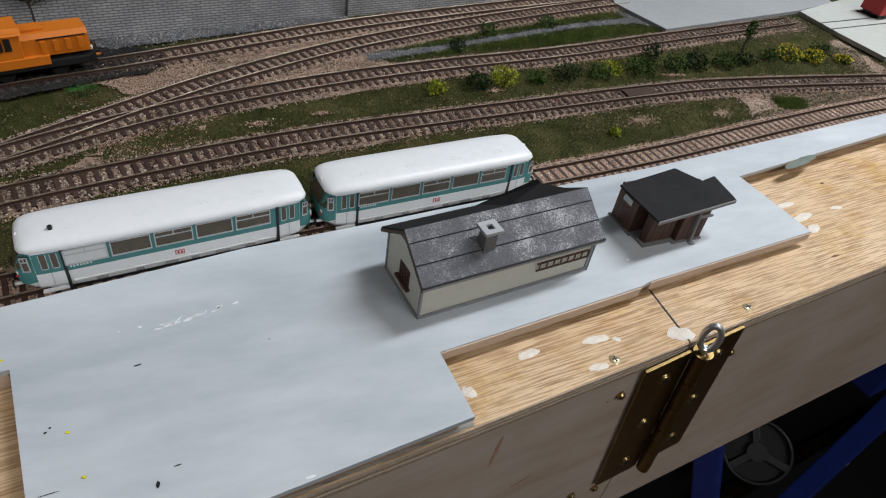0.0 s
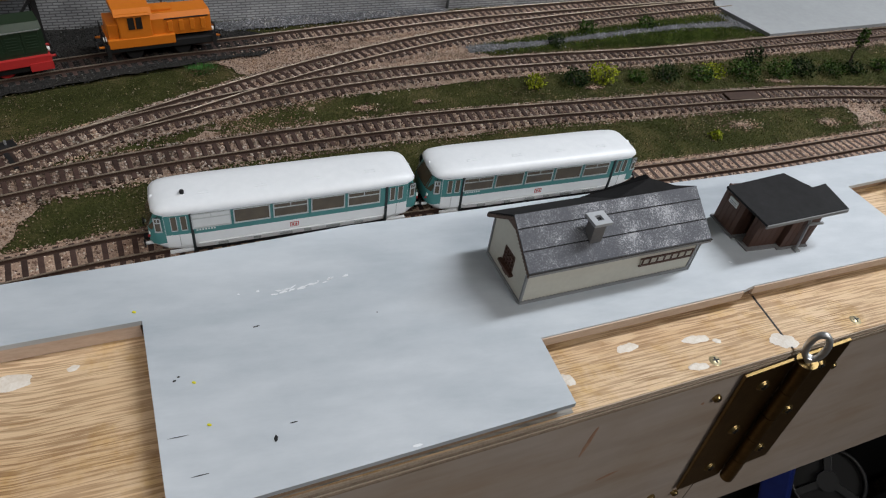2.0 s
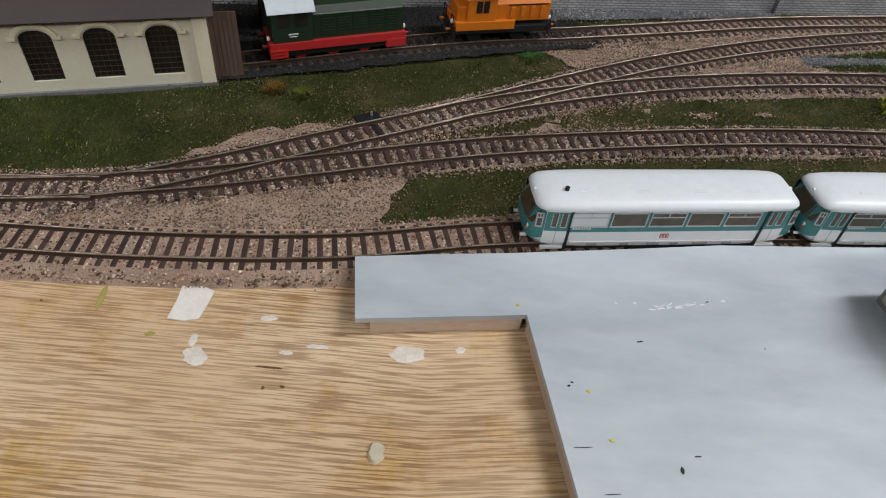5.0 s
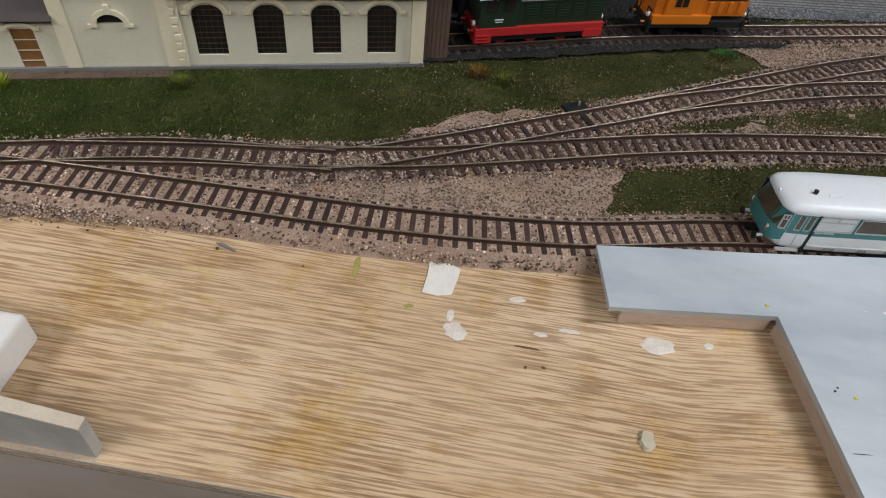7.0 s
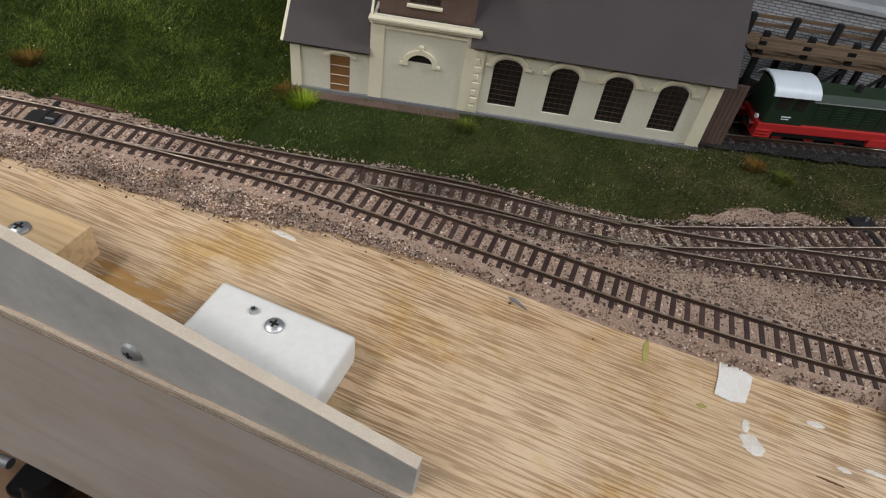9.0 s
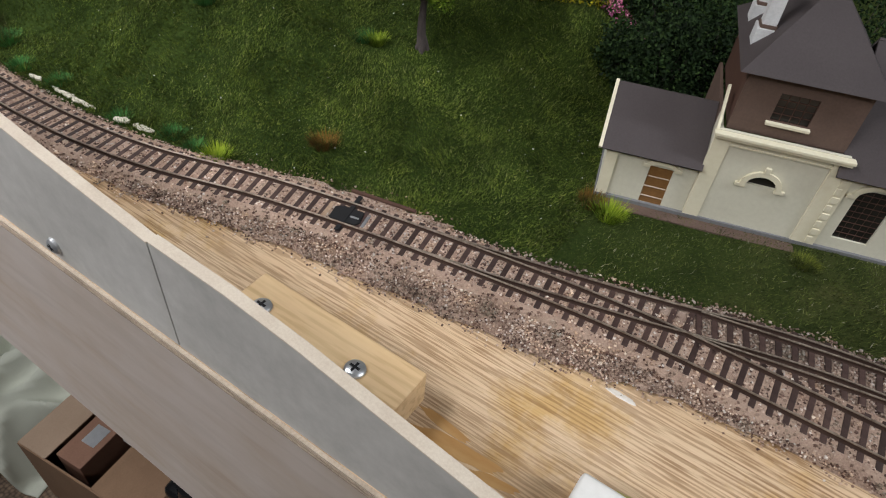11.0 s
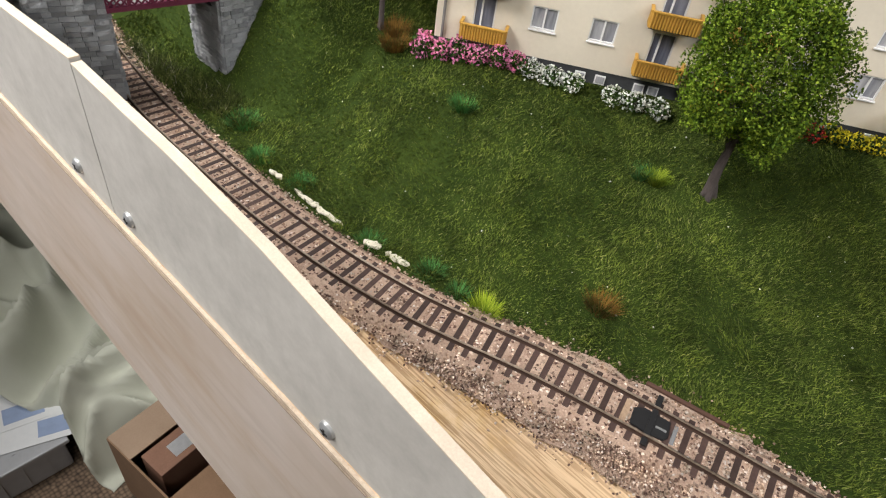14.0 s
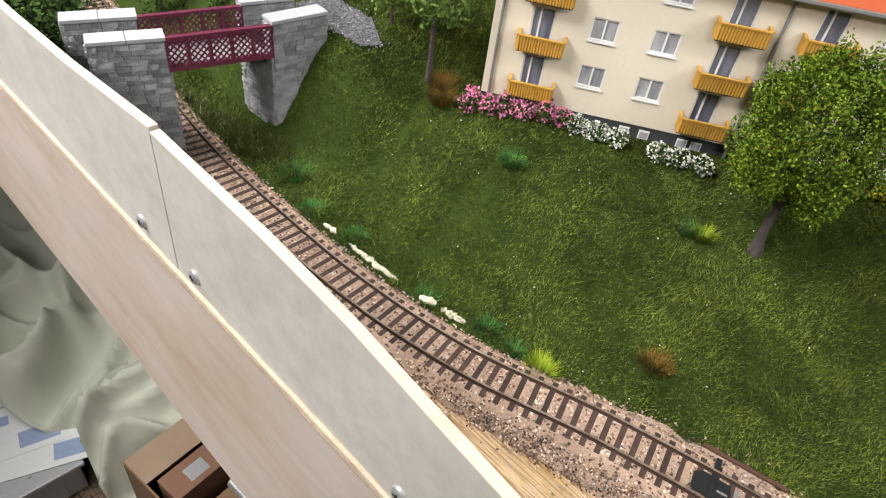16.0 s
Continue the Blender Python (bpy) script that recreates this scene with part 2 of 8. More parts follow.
M_SAND = surface("ballast_bed", (0.25, 0.17, 0.13), (0.50, 0.385, 0.31), 1500, 60, 0.95, 0, 0.9, 0.001, spec=0.1)
M_STONES = islands("ballast_stones", [(0.0, (0.06, 0.032, 0.028)), (0.16, (0.14, 0.088, 0.07)), (0.4, (0.30, 0.21, 0.165)), (0.66, (0.39, 0.295, 0.24)), (1.0, (0.56, 0.49, 0.44))])
M_FINE = islands("fine_ballast_grains", [(0.0, (0.09, 0.052, 0.04)), (0.4, (0.25, 0.165, 0.12)), (0.85, (0.40, 0.28, 0.21)), (1.0, (0.52, 0.42, 0.35))])
# brighter ballast copies: the front bed's stronger lamp light is put into the colour
M_SAND2 = surface("lit_ballast_bed", (0.24, 0.155, 0.115), (0.54, 0.40, 0.31), 1500, 60, 0.95, 0, 0.9, 0.001, spec=0.1)
M_STONES2 = islands("pale_lit_ballast_stones", [(0.0, (0.07, 0.036, 0.03)), (0.28, (0.21, 0.13, 0.10)), (0.62, (0.43, 0.31, 0.24)), (0.85, (0.61, 0.455, 0.36)), (1.0, (0.76, 0.68, 0.62))])
M_GREYSTONES = islands("grey_stones", [(0.0, (0.06, 0.06, 0.07)), (0.5, (0.20, 0.205, 0.22)), (1.0, (0.42, 0.42, 0.45))])
M_BLADES = islands("grass_fibres", [(0.0, (0.016, 0.028, 0.005)), (0.35, (0.065, 0.096, 0.012)), (0.7, (0.112, 0.156, 0.021)), (0.92, (0.165, 0.208, 0.036)), (1.0, (0.29, 0.30, 0.10))])
M_WHITE = surface("white_lacquer", (0.70, 0.73, 0.77), (0.79, 0.815, 0.85), 300, 25, 0.38, 0, 0.03)
M_LOWER = surface("light_grey_lacquer", (0.70, 0.72, 0.74), (0.78, 0.80, 0.82), 300, 25, 0.38, 0, 0.03)
M_TEAL = surface("mint_green_lacquer", (0.045, 0.185, 0.185), (0.06, 0.225, 0.222), 300, 25, 0.35, 0, 0.03)


# ---- building helpers ----
def addbox(bm, lo, hi, m=None, slot=0):
    x0, y0, z0 = lo
    x1, y1, z1 = hi
    vs = [bm.verts.new(p) for p in ((x0, y0, z0), (x1, y0, z0), (x1, y1, z0), (x0, y1, z0), (x0, y0, z1), (x1, y0, z1), (x1, y1, z1), (x0, y1, z1))]
    if m is not None:
        for v in vs:
            v.co = m @ v.co
    for q in ((0, 3, 2, 1), (4, 5, 6, 7), (0, 1, 5, 4), (1, 2, 6, 5), (2, 3, 7, 6), (3, 0, 4, 7)):
        f = bm.faces.new([vs[i] for i in q])
        f.material_index = slot
    return vs


def bevelled(bm, w, seg=2):
    bmesh.ops.bevel(bm, geom=list(bm.edges), offset=w, segments=seg, affect="EDGES", profile=0.6)
    return bm


def box(lo, hi, bevel=0.0, m=None, seg=2):
    bm = bmesh.new()
    addbox(bm, lo, hi, m)
    if bevel:
        bevelled(bm, bevel, seg)
    return bm


def prism(poly, z0, z1, bevel=0.0):
    """A flat outline made into a slab."""
    bm = bmesh.new()
    a = [bm.verts.new((x, y, z0)) for x, y in poly]
    b = [bm.verts.new((x, y, z1)) for x, y in poly]
    n = len(poly)
    bm.faces.new(a[::-1])
    bm.faces.new(b)
    for i in range(n):
        bm.faces.new((a[i], a[(i + 1) % n], b[(i + 1) % n], b[i]))
    bmesh.ops.recalc_face_normals(bm, faces=list(bm.faces))
    if bevel:
        bmesh.ops.bevel(bm, geom=[e for e in bm.edges], offset=bevel, segments=2, affect="EDGES")
    return bm


def profile(poly, y0, y1, m=None):
    """An outline in x and z, drawn along y."""
    bm = bmesh.new()
    a = [bm.verts.new((x, y0, z)) for x, z in poly]
    b = [bm.verts.new((x, y1, z)) for x, z in poly]
    n = len(poly)
    bm.faces.new(a)
    bm.faces.new(b[::-1])
    for i in range(n):
        bm.faces.new((a[i], b[i], b[(i + 1) % n], a[(i + 1) % n]))
    if m is not None:
        bm.transform(m)
    bmesh.ops.recalc_face_normals(bm, faces=list(bm.faces))
    return bm


def cyl(r, z0, z1, m=None, seg=16, r2=None):
    bm = bmesh.new()
    bmesh.ops.create_cone(bm, cap_ends=True, segments=seg, radius1=r, radius2=r if r2 is None else r2, depth=z1 - z0)
    bm.transform((m if m is not None else Matrix()) @ Matrix.Translation((0, 0, (z0 + z1) / 2)))
    return bm


def merged(*bms):
    out = bmesh.new()
    for b in bms:
        me = bpy.data.meshes.new("tmp")
        b.to_mesh(me)
        b.free()
        out.from_mesh(me)
        bpy.data.meshes.remove(me)
    return out


def mesh_of(name, bm, mats, smooth=None):
    me = bpy.data.meshes.new(name)
    bmesh.ops.recalc_face_normals(bm, faces=list(bm.faces))
    bm.to_mesh(me)
    bm.free()
    for m in mats if isinstance(mats, (list, tuple)) else [mats]:
        me.materials.append(m)
    if smooth is not None:
        me.polygons.foreach_set("use_smooth", [True] * len(me.polygons))
        me.set_sharp_from_angle(angle=radians(smooth))
    return me


def part(name, bm, mats, parent, label="", smooth=None, m=None):
    """One mesh object under a thing or a part."""
    ob = new(name, mesh_of(name, bm, mats, smooth))
    ob.parent = parent
    if m is not None:
        ob.matrix_basis = m
    return tagged(ob, label)


def again(name, me, parent, m):
    ob = new(name, me)
    ob.parent = parent
    ob.matrix_basis = m
    return ob


def thing(name, m, label, category, group="", kind=""):
    ob = new(name)
    ob.empty_display_size = 0.01
    ob.matrix_basis = m
    return tagged(ob, label, category, group, kind)


def solid(name, bm, mats, label, category, group="", kind="", smooth=None, m=None):
    ob = new(name, mesh_of(name, bm, mats, smooth))
    if m is not None:
        ob.matrix_basis = m
    return tagged(ob, label, category, group, kind)


def raw(name, verts, faces, mat, label, category, kind="stuff"):
    """A large mesh straight from arrays."""
    me = bpy.data.meshes.new(name)
    verts, faces = np.asarray(verts, np.float32), np.asarray(faces, np.int32)
    k = faces.shape[1]
    me.vertices.add(len(verts))
    me.vertices.foreach_set("co", verts.ravel())
    me.loops.add(faces.size)
    me.loops.foreach_set("vertex_index", faces.ravel())
    me.polygons.add(len(faces))
    me.polygons.foreach_set("loop_start", np.arange(0, faces.size, k, dtype=np.int32))
    me.polygons.foreach_set("loop_total", np.full(len(faces), k, np.int32))
    me.update(calc_edges=True)
    me.validate()
    me.materials.append(mat)
    return tagged(new(name, me), label, category, "", kind)


def spline(points, step=0.004):
    """A smooth line through a few plan points, as even samples of place and heading."""
    p = np.array(points, float)
    t = np.r_[0, np.cumsum(np.hypot(*np.diff(p, axis=0).T))]
    p0, p1 = 2 * p[0] - p[1], 2 * p[-1] - p[-2]
    q = np.vstack([p0, p, p1])
    out = []
    for i in range(1, len(q) - 2):
        u = np.linspace(0, 1, 40, endpoint=False)[:, None]
        a, b, c, d = q[i - 1], q[i], q[i + 1], q[i + 2]
        out.append(0.5 * (2 * b + (c - a) * u + (2 * a - 5 * b + 4 * c - d) * u**2 + (3 * b - a - 3 * c + d) * u**3))
    out = np.vstack(out + [p[-1:]])
    s = np.r_[0, np.cumsum(np.hypot(*np.diff(out, axis=0).T))]
    n = max(2, int(s[-1] / step) + 1)
    k = np.linspace(0, s[-1], n)
    xy = np.c_[np.interp(k, s, out[:, 0]), np.interp(k, s, out[:, 1])]
    d = np.gradient(xy, axis=0)
    return xy, np.arctan2(d[:, 1], d[:, 0])


def sweep(xy, head, offset, section, z):
    """A section of (across, up) swept along a line."""
    bm = bmesh.new()
    prev = None
    for (x, y), h in zip(xy, head):
        nx, ny = -math.sin(h), math.cos(h)
        ring = [bm.verts.new((x + nx * (offset + a), y + ny * (offset + a), z + u)) for a, u in section]
        if prev:
            n = len(ring)
            for i in range(n):
                bm.faces.new((prev[i], prev[(i + 1) % n], ring[(i + 1) % n], ring[i]))
        prev = ring
    return bm


def pieces(shape_v, shape_f, places, scales, rng, flat=1.0):
    """Many small turned copies of a little shape, as arrays."""
    n, k = len(places), len(shape_v)
    q = rng.normal(size=(n, 4))
    q /= np.linalg.norm(q, axis=1)[:, None]
    w, x, y, z = q.T
    R = np.stack([np.stack([1 - 2 * (y * y + z * z), 2 * (x * y - z * w), 2 * (x * z + y * w)], 1), np.stack([2 * (x * y + z * w), 1 - 2 * (x * x + z * z), 2 * (y * z - x * w)], 1), np.stack([2 * (x * z - y * w), 2 * (y * z + x * w), 1 - 2 * (x * x + y * y)], 1)], 1)
    v = np.einsum("nij,kj->nki", R, shape_v) * scales[:, None, None]
    v[:, :, 2] *= flat
    v += places[:, None, :]
    f = shape_f[None] + (np.arange(n) * k)[:, None, None]
    return v.reshape(-1, 3), f.reshape(-1, shape_f.shape[1])


OCTA_V = np.array([(1, 0, 0), (-0.9, 0.1, 0), (0, 1.1, 0.1), (0.1, -0.8, 0), (0, 0.1, 0.8), (0.1, 0, -0.7)])
OCTA_F = np.array([(0, 2, 4), (2, 1, 4), (1, 3, 4), (3, 0, 4), (2, 0, 5), (1, 2, 5), (3, 1, 5), (0, 3, 5)])
RNG = np.random.default_rng(7)


# ---- plan: tracks and ground ----
TRACK_1 = [(-0.95, 0.20), (-0.80, 0.172), (-0.72, 0.160), (-0.665, 0.1565), (-0.59, 0.157), (-0.53, 0.1655), (-0.47, 0.184), (-0.40, 0.1995), (-0.32, 0.2115), (-0.24, 0.2155), (-0.16, 0.2185), (-0.09, 0.2265), (-0.025, 0.242), (0.061, 0.2555), (0.16, 0.2675), (0.30, 0.284), (0.425, 0.304), (0.53, 0.318), (0.75, 0.335)]
TRUNK = [(-0.43, 0.1935), (-0.38, 0.2045), (-0.32, 0.2205), (-0.26, 0.2385), (-0.19, 0.2475)]
TRACK_3 = [(-0.30, 0.2262), (-0.245, 0.2385), (-0.19, 0.249), (-0.15, 0.268), (-0.11, 0.291), (-0.06, 0.3195), (-0.0355, 0.3335), (0.012, 0.3545), (0.07, 0.375), (0.1385, 0.392), (0.21, 0.404), (0.31, 0.4165), (0.425, 0.437), (0.57, 0.462)]
TRACK_2 = [(-0.215, 0.2445), (-0.16, 0.2575), (-0.11, 0.274), (-0.057, 0.2925), (-0.01, 0.306), (0.0645, 0.3225), (0.125, 0.333), (0.187, 0.340), (0.275, 0.349), (0.35, 0.356), (0.42, 0.3585), (0.565, 0.352), (0.75, 0.34)]
TRACK_4 = [(-0.075, 0.311), (-0.03, 0.3385), (0.02, 0.370), (0.072, 0.400), (0.1475, 0.4345), (0.2275, 0.4615), (0.310, 0.4838), (0.370, 0.4985), (0.42, 0.509)]
TRACK_5 = [(-0.26, 0.324), (-0.20, 0.3435), (-0.15, 0.3625), (-0.085, 0.390), (-0.03, 0.4100), (0.012, 0.4215), (0.0775, 0.4420), (0.1555, 0.4665), (0.2375, 0.4865), (0.354, 0.5110), (0.45, 0.527)]


def line_y(points, x):
    xy, _ = spline(points)
    o = np.argsort(xy[:, 0])
    return np.interp(x, xy[o, 0], xy[o, 1])


def edge_front(x):
    """The front edge of the baseboard: straight, with a kink where two boards meet."""
    return np.where(np.asarray(x) < -0.098, 0.109, 0.109 + 0.143 * (np.asarray(x) + 0.098))


def smoothstep(a, b, v):
    u = np.clip((np.asarray(v, float) - a) / (b - a), 0, 1)
    return u * u * (3 - 2 * u)


def ground_z(x, y):
    """Height of the turf: flat yard, a lawn that climbs to the apartment house, an embankment by the bridge."""
    x, y = np.asarray(x, float), np.asarray(y, float)
    away = y - line_y(TRACK_1, x)
    hill = smoothstep(-0.36, -0.60, x) * smoothstep(0.018, 0.13, away) * 0.034
    ahead = (x + 0.6265) * 0.515 - (y - 0.2737) * 0.857
    mound = 0.033 * smoothstep(0.115, 0.004, ahead) * smoothstep(-0.385, -0.425, x) * smoothstep(-0.67, -0.60, x) * smoothstep(0.02, 0.07, away)
    bank = 0.052 * smoothstep(0.032, 0.078, away) * smoothstep(-0.61, -0.69, x)
    return 0.0015 + np.maximum(np.maximum(hill, mound), bank)


def relief(x, y):
    """Small unevenness of the turf sheet, fading out beside the main track."""
    x, y = np.asarray(x, float), np.asarray(y, float)
    away = smoothstep(0.014, 0.034, y - line_y(TRACK_1, x))
    a = np.array([0.0009 * noise.noise((u * 40, v * 40, 0)) for u, v in zip(x.ravel(), y.ravel())]).reshape(x.shape)
    b = np.array([0.0014 * noise.noise((u * 11, v * 11, 5)) for u, v in zip(x.ravel(), y.ravel())]).reshape(x.shape)
    c = np.array([0.0011 * noise.noise((u * 62, v * 62, 8)) for u, v in zip(x.ravel(), y.ravel())]).reshape(x.shape)
    return a + (b + c * smoothstep(-0.34, -0.40, x)) * away


# ---- the baseboard ----
board = solid("board_left", prism([(-1.3, 0.1100), (-0.2222, 0.1100), (-0.2220, 0.109), (-0.098, 0.109), (0.2370, float(edge_front(0.2370))), (0.2370, 1.0), (-1.3, 1.0)], -0.012, 0.0), M_PLY, "raw plywood layout board with dark grain and glue spots", "board", kind="structure")
solid("board_right", prism([(0.2380, float(edge_front(0.2380))), (2.2, float(edge_front(2.2))), (2.2, 1.3), (0.2380, 1.0)], -0.012, 0.0), M_PLY, "raw plywood layout board joined by a brass hinge", "board", kind="structure")


def skirt(name, x0, x1, label, k=1.0):
    y0, y1 = float(edge_front(x0)), float(edge_front(x1))
    d = Vector((x1 - x0, y1 - y0, 0))
    m = Matrix.Translation((x0, y0, 0)) @ Matrix.Rotation(math.atan2(d.y, d.x), 4, "Z")
    b = thing(name, m, label, "board", kind="structure")
    L = d.length
    part("panel", box((0, -0.0005, -0.15), (L, 0.007, -0.0066 * k)), M_SKIRT, b)
    for i, (z0, z1, mt) in enumerate(((-0.0064, -0.0054, M_PLYDARK), (-0.0052, -0.0036, M_EDGE), (-0.0034, -0.0024, M_PLYDARK), (-0.0022, -0.0004, M_PLYTOP))):
        part("ply_layer", box((0, -0.0008 + 0.0004 * (i % 2), z0 * k), (L, 0.0017, z1 * k)), mt, b)
    return b


skirt("skirt_left", -1.3, -0.098, "pale plywood skirt below the layout board", 0.6)
skirt("skirt_middle", -0.098, 0.2370, "pale plywood skirt below the layout board")
skirt("skirt_right", 0.2380, 2.2, "pale plywood skirt below the layout board")

# ---- turf sheet ----
xs = np.concatenate([np.arange(-1.3, 0.75, 0.006), np.arange(0.75, 1.21, 0.03)])
vs = np.concatenate([np.linspace(0, 0.12, 24), np.linspace(0.128, 0.75, 70)])
X, V = np.meshgrid(xs, vs, indexing="ij")
Y = line_y(TRACK_1, X) - 0.012 + V
Z = ground_z(X, Y)
Z += relief(X, Y)
n1, n2 = X.shape
idx = np.arange(n1 * n2).reshape(n1, n2)
quads = np.stack([idx[:-1, :-1], idx[1:, :-1], idx[1:, 1:], idx[:-1, 1:]], -1).reshape(-1, 4)
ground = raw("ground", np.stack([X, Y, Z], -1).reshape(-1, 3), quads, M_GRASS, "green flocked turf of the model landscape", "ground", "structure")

# ---- tracks ----
RAIL_WEB = [(-0.0005, 0), (0.0005, 0), (0.00026, 0.0005), (0.00026, 0.0017), (-0.00026, 0.0017), (-0.00026, 0.0005)]
RAIL_HEAD = [(-0.00034, 0.0017), (0.00034, 0.0017), (0.00030, 0.0021), (0.00018, 0.0022), (-0.00018, 0.0022), (-0.00030, 0.0021)]
bm = box((-0.0011, -0.0105, -0.0012), (0.0011, 0.0105, 0.0006), 0.0002, seg=1)
SLEEPER = mesh_of("sleeper", bm, M_SLEEPER)
Z_SLEEPER = 0.0033
RAIL_TOP = 0.0061


PLACED = []


def track(points, label, first=0.0, last=1.0, pitch=0.0056):
    """Rails along a line; where two tracks run into one another they share longer sleepers."""
    xy, head = spline(points, 0.006)
    t = thing("track", Matrix(), label, "railway track", "layout tracks")
    for off in (-0.0064, 0.0064):
        r = part("rail", sweep(xy, head, off, RAIL_WEB, 0.0039), M_RAILWEB, t, "rusty brown rail")
        part("rail_head", sweep(xy, head, off, RAIL_HEAD, 0.0039), M_RAIL, r, "bare steel rail head")
    sx, sh = spline(points, pitch)
    n = len(sx)
    before = list(PLACED)
    for i in range(int(n * first), int(n * last)):
        x, y, a = sx[i][0], sx[i][1], sh[i] + random.uniform(-0.02, 0.02)
        near = min(before, key=lambda q: (q[0] - x) ** 2 + (q[1] - y) ** 2) if before else None
        if near and math.hypot(near[0] - x, near[1] - y) < 0.0125:
            o = -(x - near[0]) * math.sin(near[2]) + (y - near[1]) * math.cos(near[2])
            near[3], near[4] = min(near[3], o - 0.0105), max(near[4], o + 0.0105)
        else:
            PLACED.append([x, y, a, -0.0105, 0.0105, t])
    return t


track(TRACK_1, "brown sleepered main track beside the platform")
track(TRUNK, "turnout leading off the main track")
track(TRACK_3, "yard track with brown sleepers in pink ballast")
track(TRACK_2, "middle yard track with brown sleepers")
track(TRACK_4, "yard siding branching off a turnout")
track(TRACK_5, "rear siding along the stone wall")
for x, y, a, lo, hi, t in PLACED:
    again("sleeper", SLEEPER, t, Matrix.Translation((x, y, Z_SLEEPER)) @ Matrix.Rotation(a, 4, "Z") @ Matrix.Translation((0, (lo + hi) / 2, 0)) @ Matrix.Diagonal((1, (hi - lo) / 0.021, 1, 1)))

# ballast bed under each track
def bed(points, wide, label, lift):
    xy, head = spline(points, 0.01)
    sec = [(-wide, -0.002), (-wide * 0.66, 0.0022), (wide * 0.66, 0.0022), (wide, -0.002)]
    b = sweep(xy, head, 0, sec, 0.0012 + lift)
    return solid("ballast_bed", b, M_SAND2 if points is TRACK_1 else M_SAND, label, "ballast", kind="stuff")


for k, pts in enumerate((TRACK_1, TRUNK, TRACK_3, TRACK_2, TRACK_4, TRACK_5)):
    bed(pts, 0.0172 if k == 0 else 0.0152, "sandy pink ballast bed below a track", (0.0003, -0.0003, -0.0006, -0.0009, -0.0003, 0)[k])


def stones(points, count, wide, size):
    """Stones in the gaps between the sleepers and on the shoulders."""
    xy, head = spline(points, 0.0056)
    i = RNG.integers(0, len(xy) - 1, count)
    a = np.where(RNG.random(count) < 0.985, RNG.uniform(-wide, wide, count), RNG.normal(0, wide * 0.8, count))
    u = np.where(np.abs(a) < 0.0108, RNG.uniform(0.25, 0.75, count), RNG.uniform(0, 1, count))[:, None]
    c = xy[i] * (1 - u) + xy[i + 1] * u
    x, y = c[:, 0] - np.sin(head[i]) * a, c[:, 1] + np.cos(head[i]) * a
    z = 0.0036 - 0.0029 * smoothstep(0.55, 1.0, np.abs(a) / 0.0185)
    return np.c_[x, y, np.maximum(z, 0.0006)], size * RNG.uniform(0.45, 1.6, count)


P, S = [], []
for pts, cnt in ((TRACK_1, 34000), (TRUNK, 2400), (TRACK_3, 15000), (TRACK_2, 18000), (TRACK_4, 9000), (TRACK_5, 10000)):
    p, s = stones(pts, cnt, 0.0165 if pts is TRACK_1 else 0.0148, 0.00060)
    P.append(p), S.append(s)
v, f = pieces(OCTA_V, OCTA_F, P[0], S[0], RNG, 0.8)
raw("ballast_stones", v, f, M_STONES2, "pink ballast stones along the main track, brighter light in their colour", "ballast")
P, S = np.vstack(P[1:]), np.concatenate(S[1:])
sooty = (P[:, 0] < 0.03 + 0.02 * RNG.normal(size=len(P))) & (P[:, 1] > line_y(TRACK_5, P[:, 0]) - 0.02) & (P[:, 1] > 0.30)
M_SOOTSTONES = islands("sooty_stones", [(0.0, (0.01, 0.01, 0.01)), (0.7, (0.035, 0.034, 0.033)), (1.0, (0.1, 0.1, 0.1))])
v, f = pieces(OCTA_V, OCTA_F, P[sooty], S[sooty], RNG, 0.8)
raw("ballast_stones", v, f, M_SOOTSTONES, "sooty black stones along the rear siding", "ballast")
P, S = P[~sooty], S[~sooty]
v, f = pieces(OCTA_V, OCTA_F, P, S, RNG, 0.8)
raw("ballast_stones", v, f, M_STONES, "loose pink and grey ballast stones along the tracks", "ballast")

# ---- platform ----
PZ = 0.009
PLAT = [(-0.081, 0.2183), (-0.077, 0.189), (-0.0175, 0.1972), (-0.004, 0.1205), (0.1285, 0.1405), (0.126, 0.1705), (0.2265, 0.1845), (0.2325, 0.1865), (0.343, 0.2005), (0.3365, 0.251), (0.48, 0.2765), (0.60, 0.297), (0.60, 0.3135), (0.51, 0.3000), (0.3545, 0.2770), (0.29, 0.2677), (0.152, 0.2525), (0.124, 0.2490), (0.063, 0.2425), (0.030, 0.2365), (-0.022, 0.2275), (-0.053, 0.2230)]
plat = thing("platform", Matrix(), "grey painted platform board with scuffs and glue marks", "platform", kind="structure")
part("slab", prism(PLAT, PZ - 0.0022, PZ), M_PLATFORM, plat)
INNER = [(-0.062, 0.2155), (-0.064, 0.1935), (-0.0145, 0.2015), (0.0005, 0.1235), (0.124, 0.1425), (0.122, 0.173), (0.228, 0.188), (0.3395, 0.204), (0.333, 0.254), (0.48, 0.281), (0.597, 0.30), (0.597, 0.311), (0.353, 0.2675), (0.13, 0.2455), (-0.02, 0.222)]
part("support", prism(INNER, 0.0002, PZ - 0.0023), M_CARD, plat, "raw brown board edge under the platform")
M_RAWEDGE = surface("pink_raw_edge", (0.44, 0.33, 0.26), (0.66, 0.54, 0.45), 900, 60, 0.8, 0, 0.2, stretch=(0.2, 1, 1))
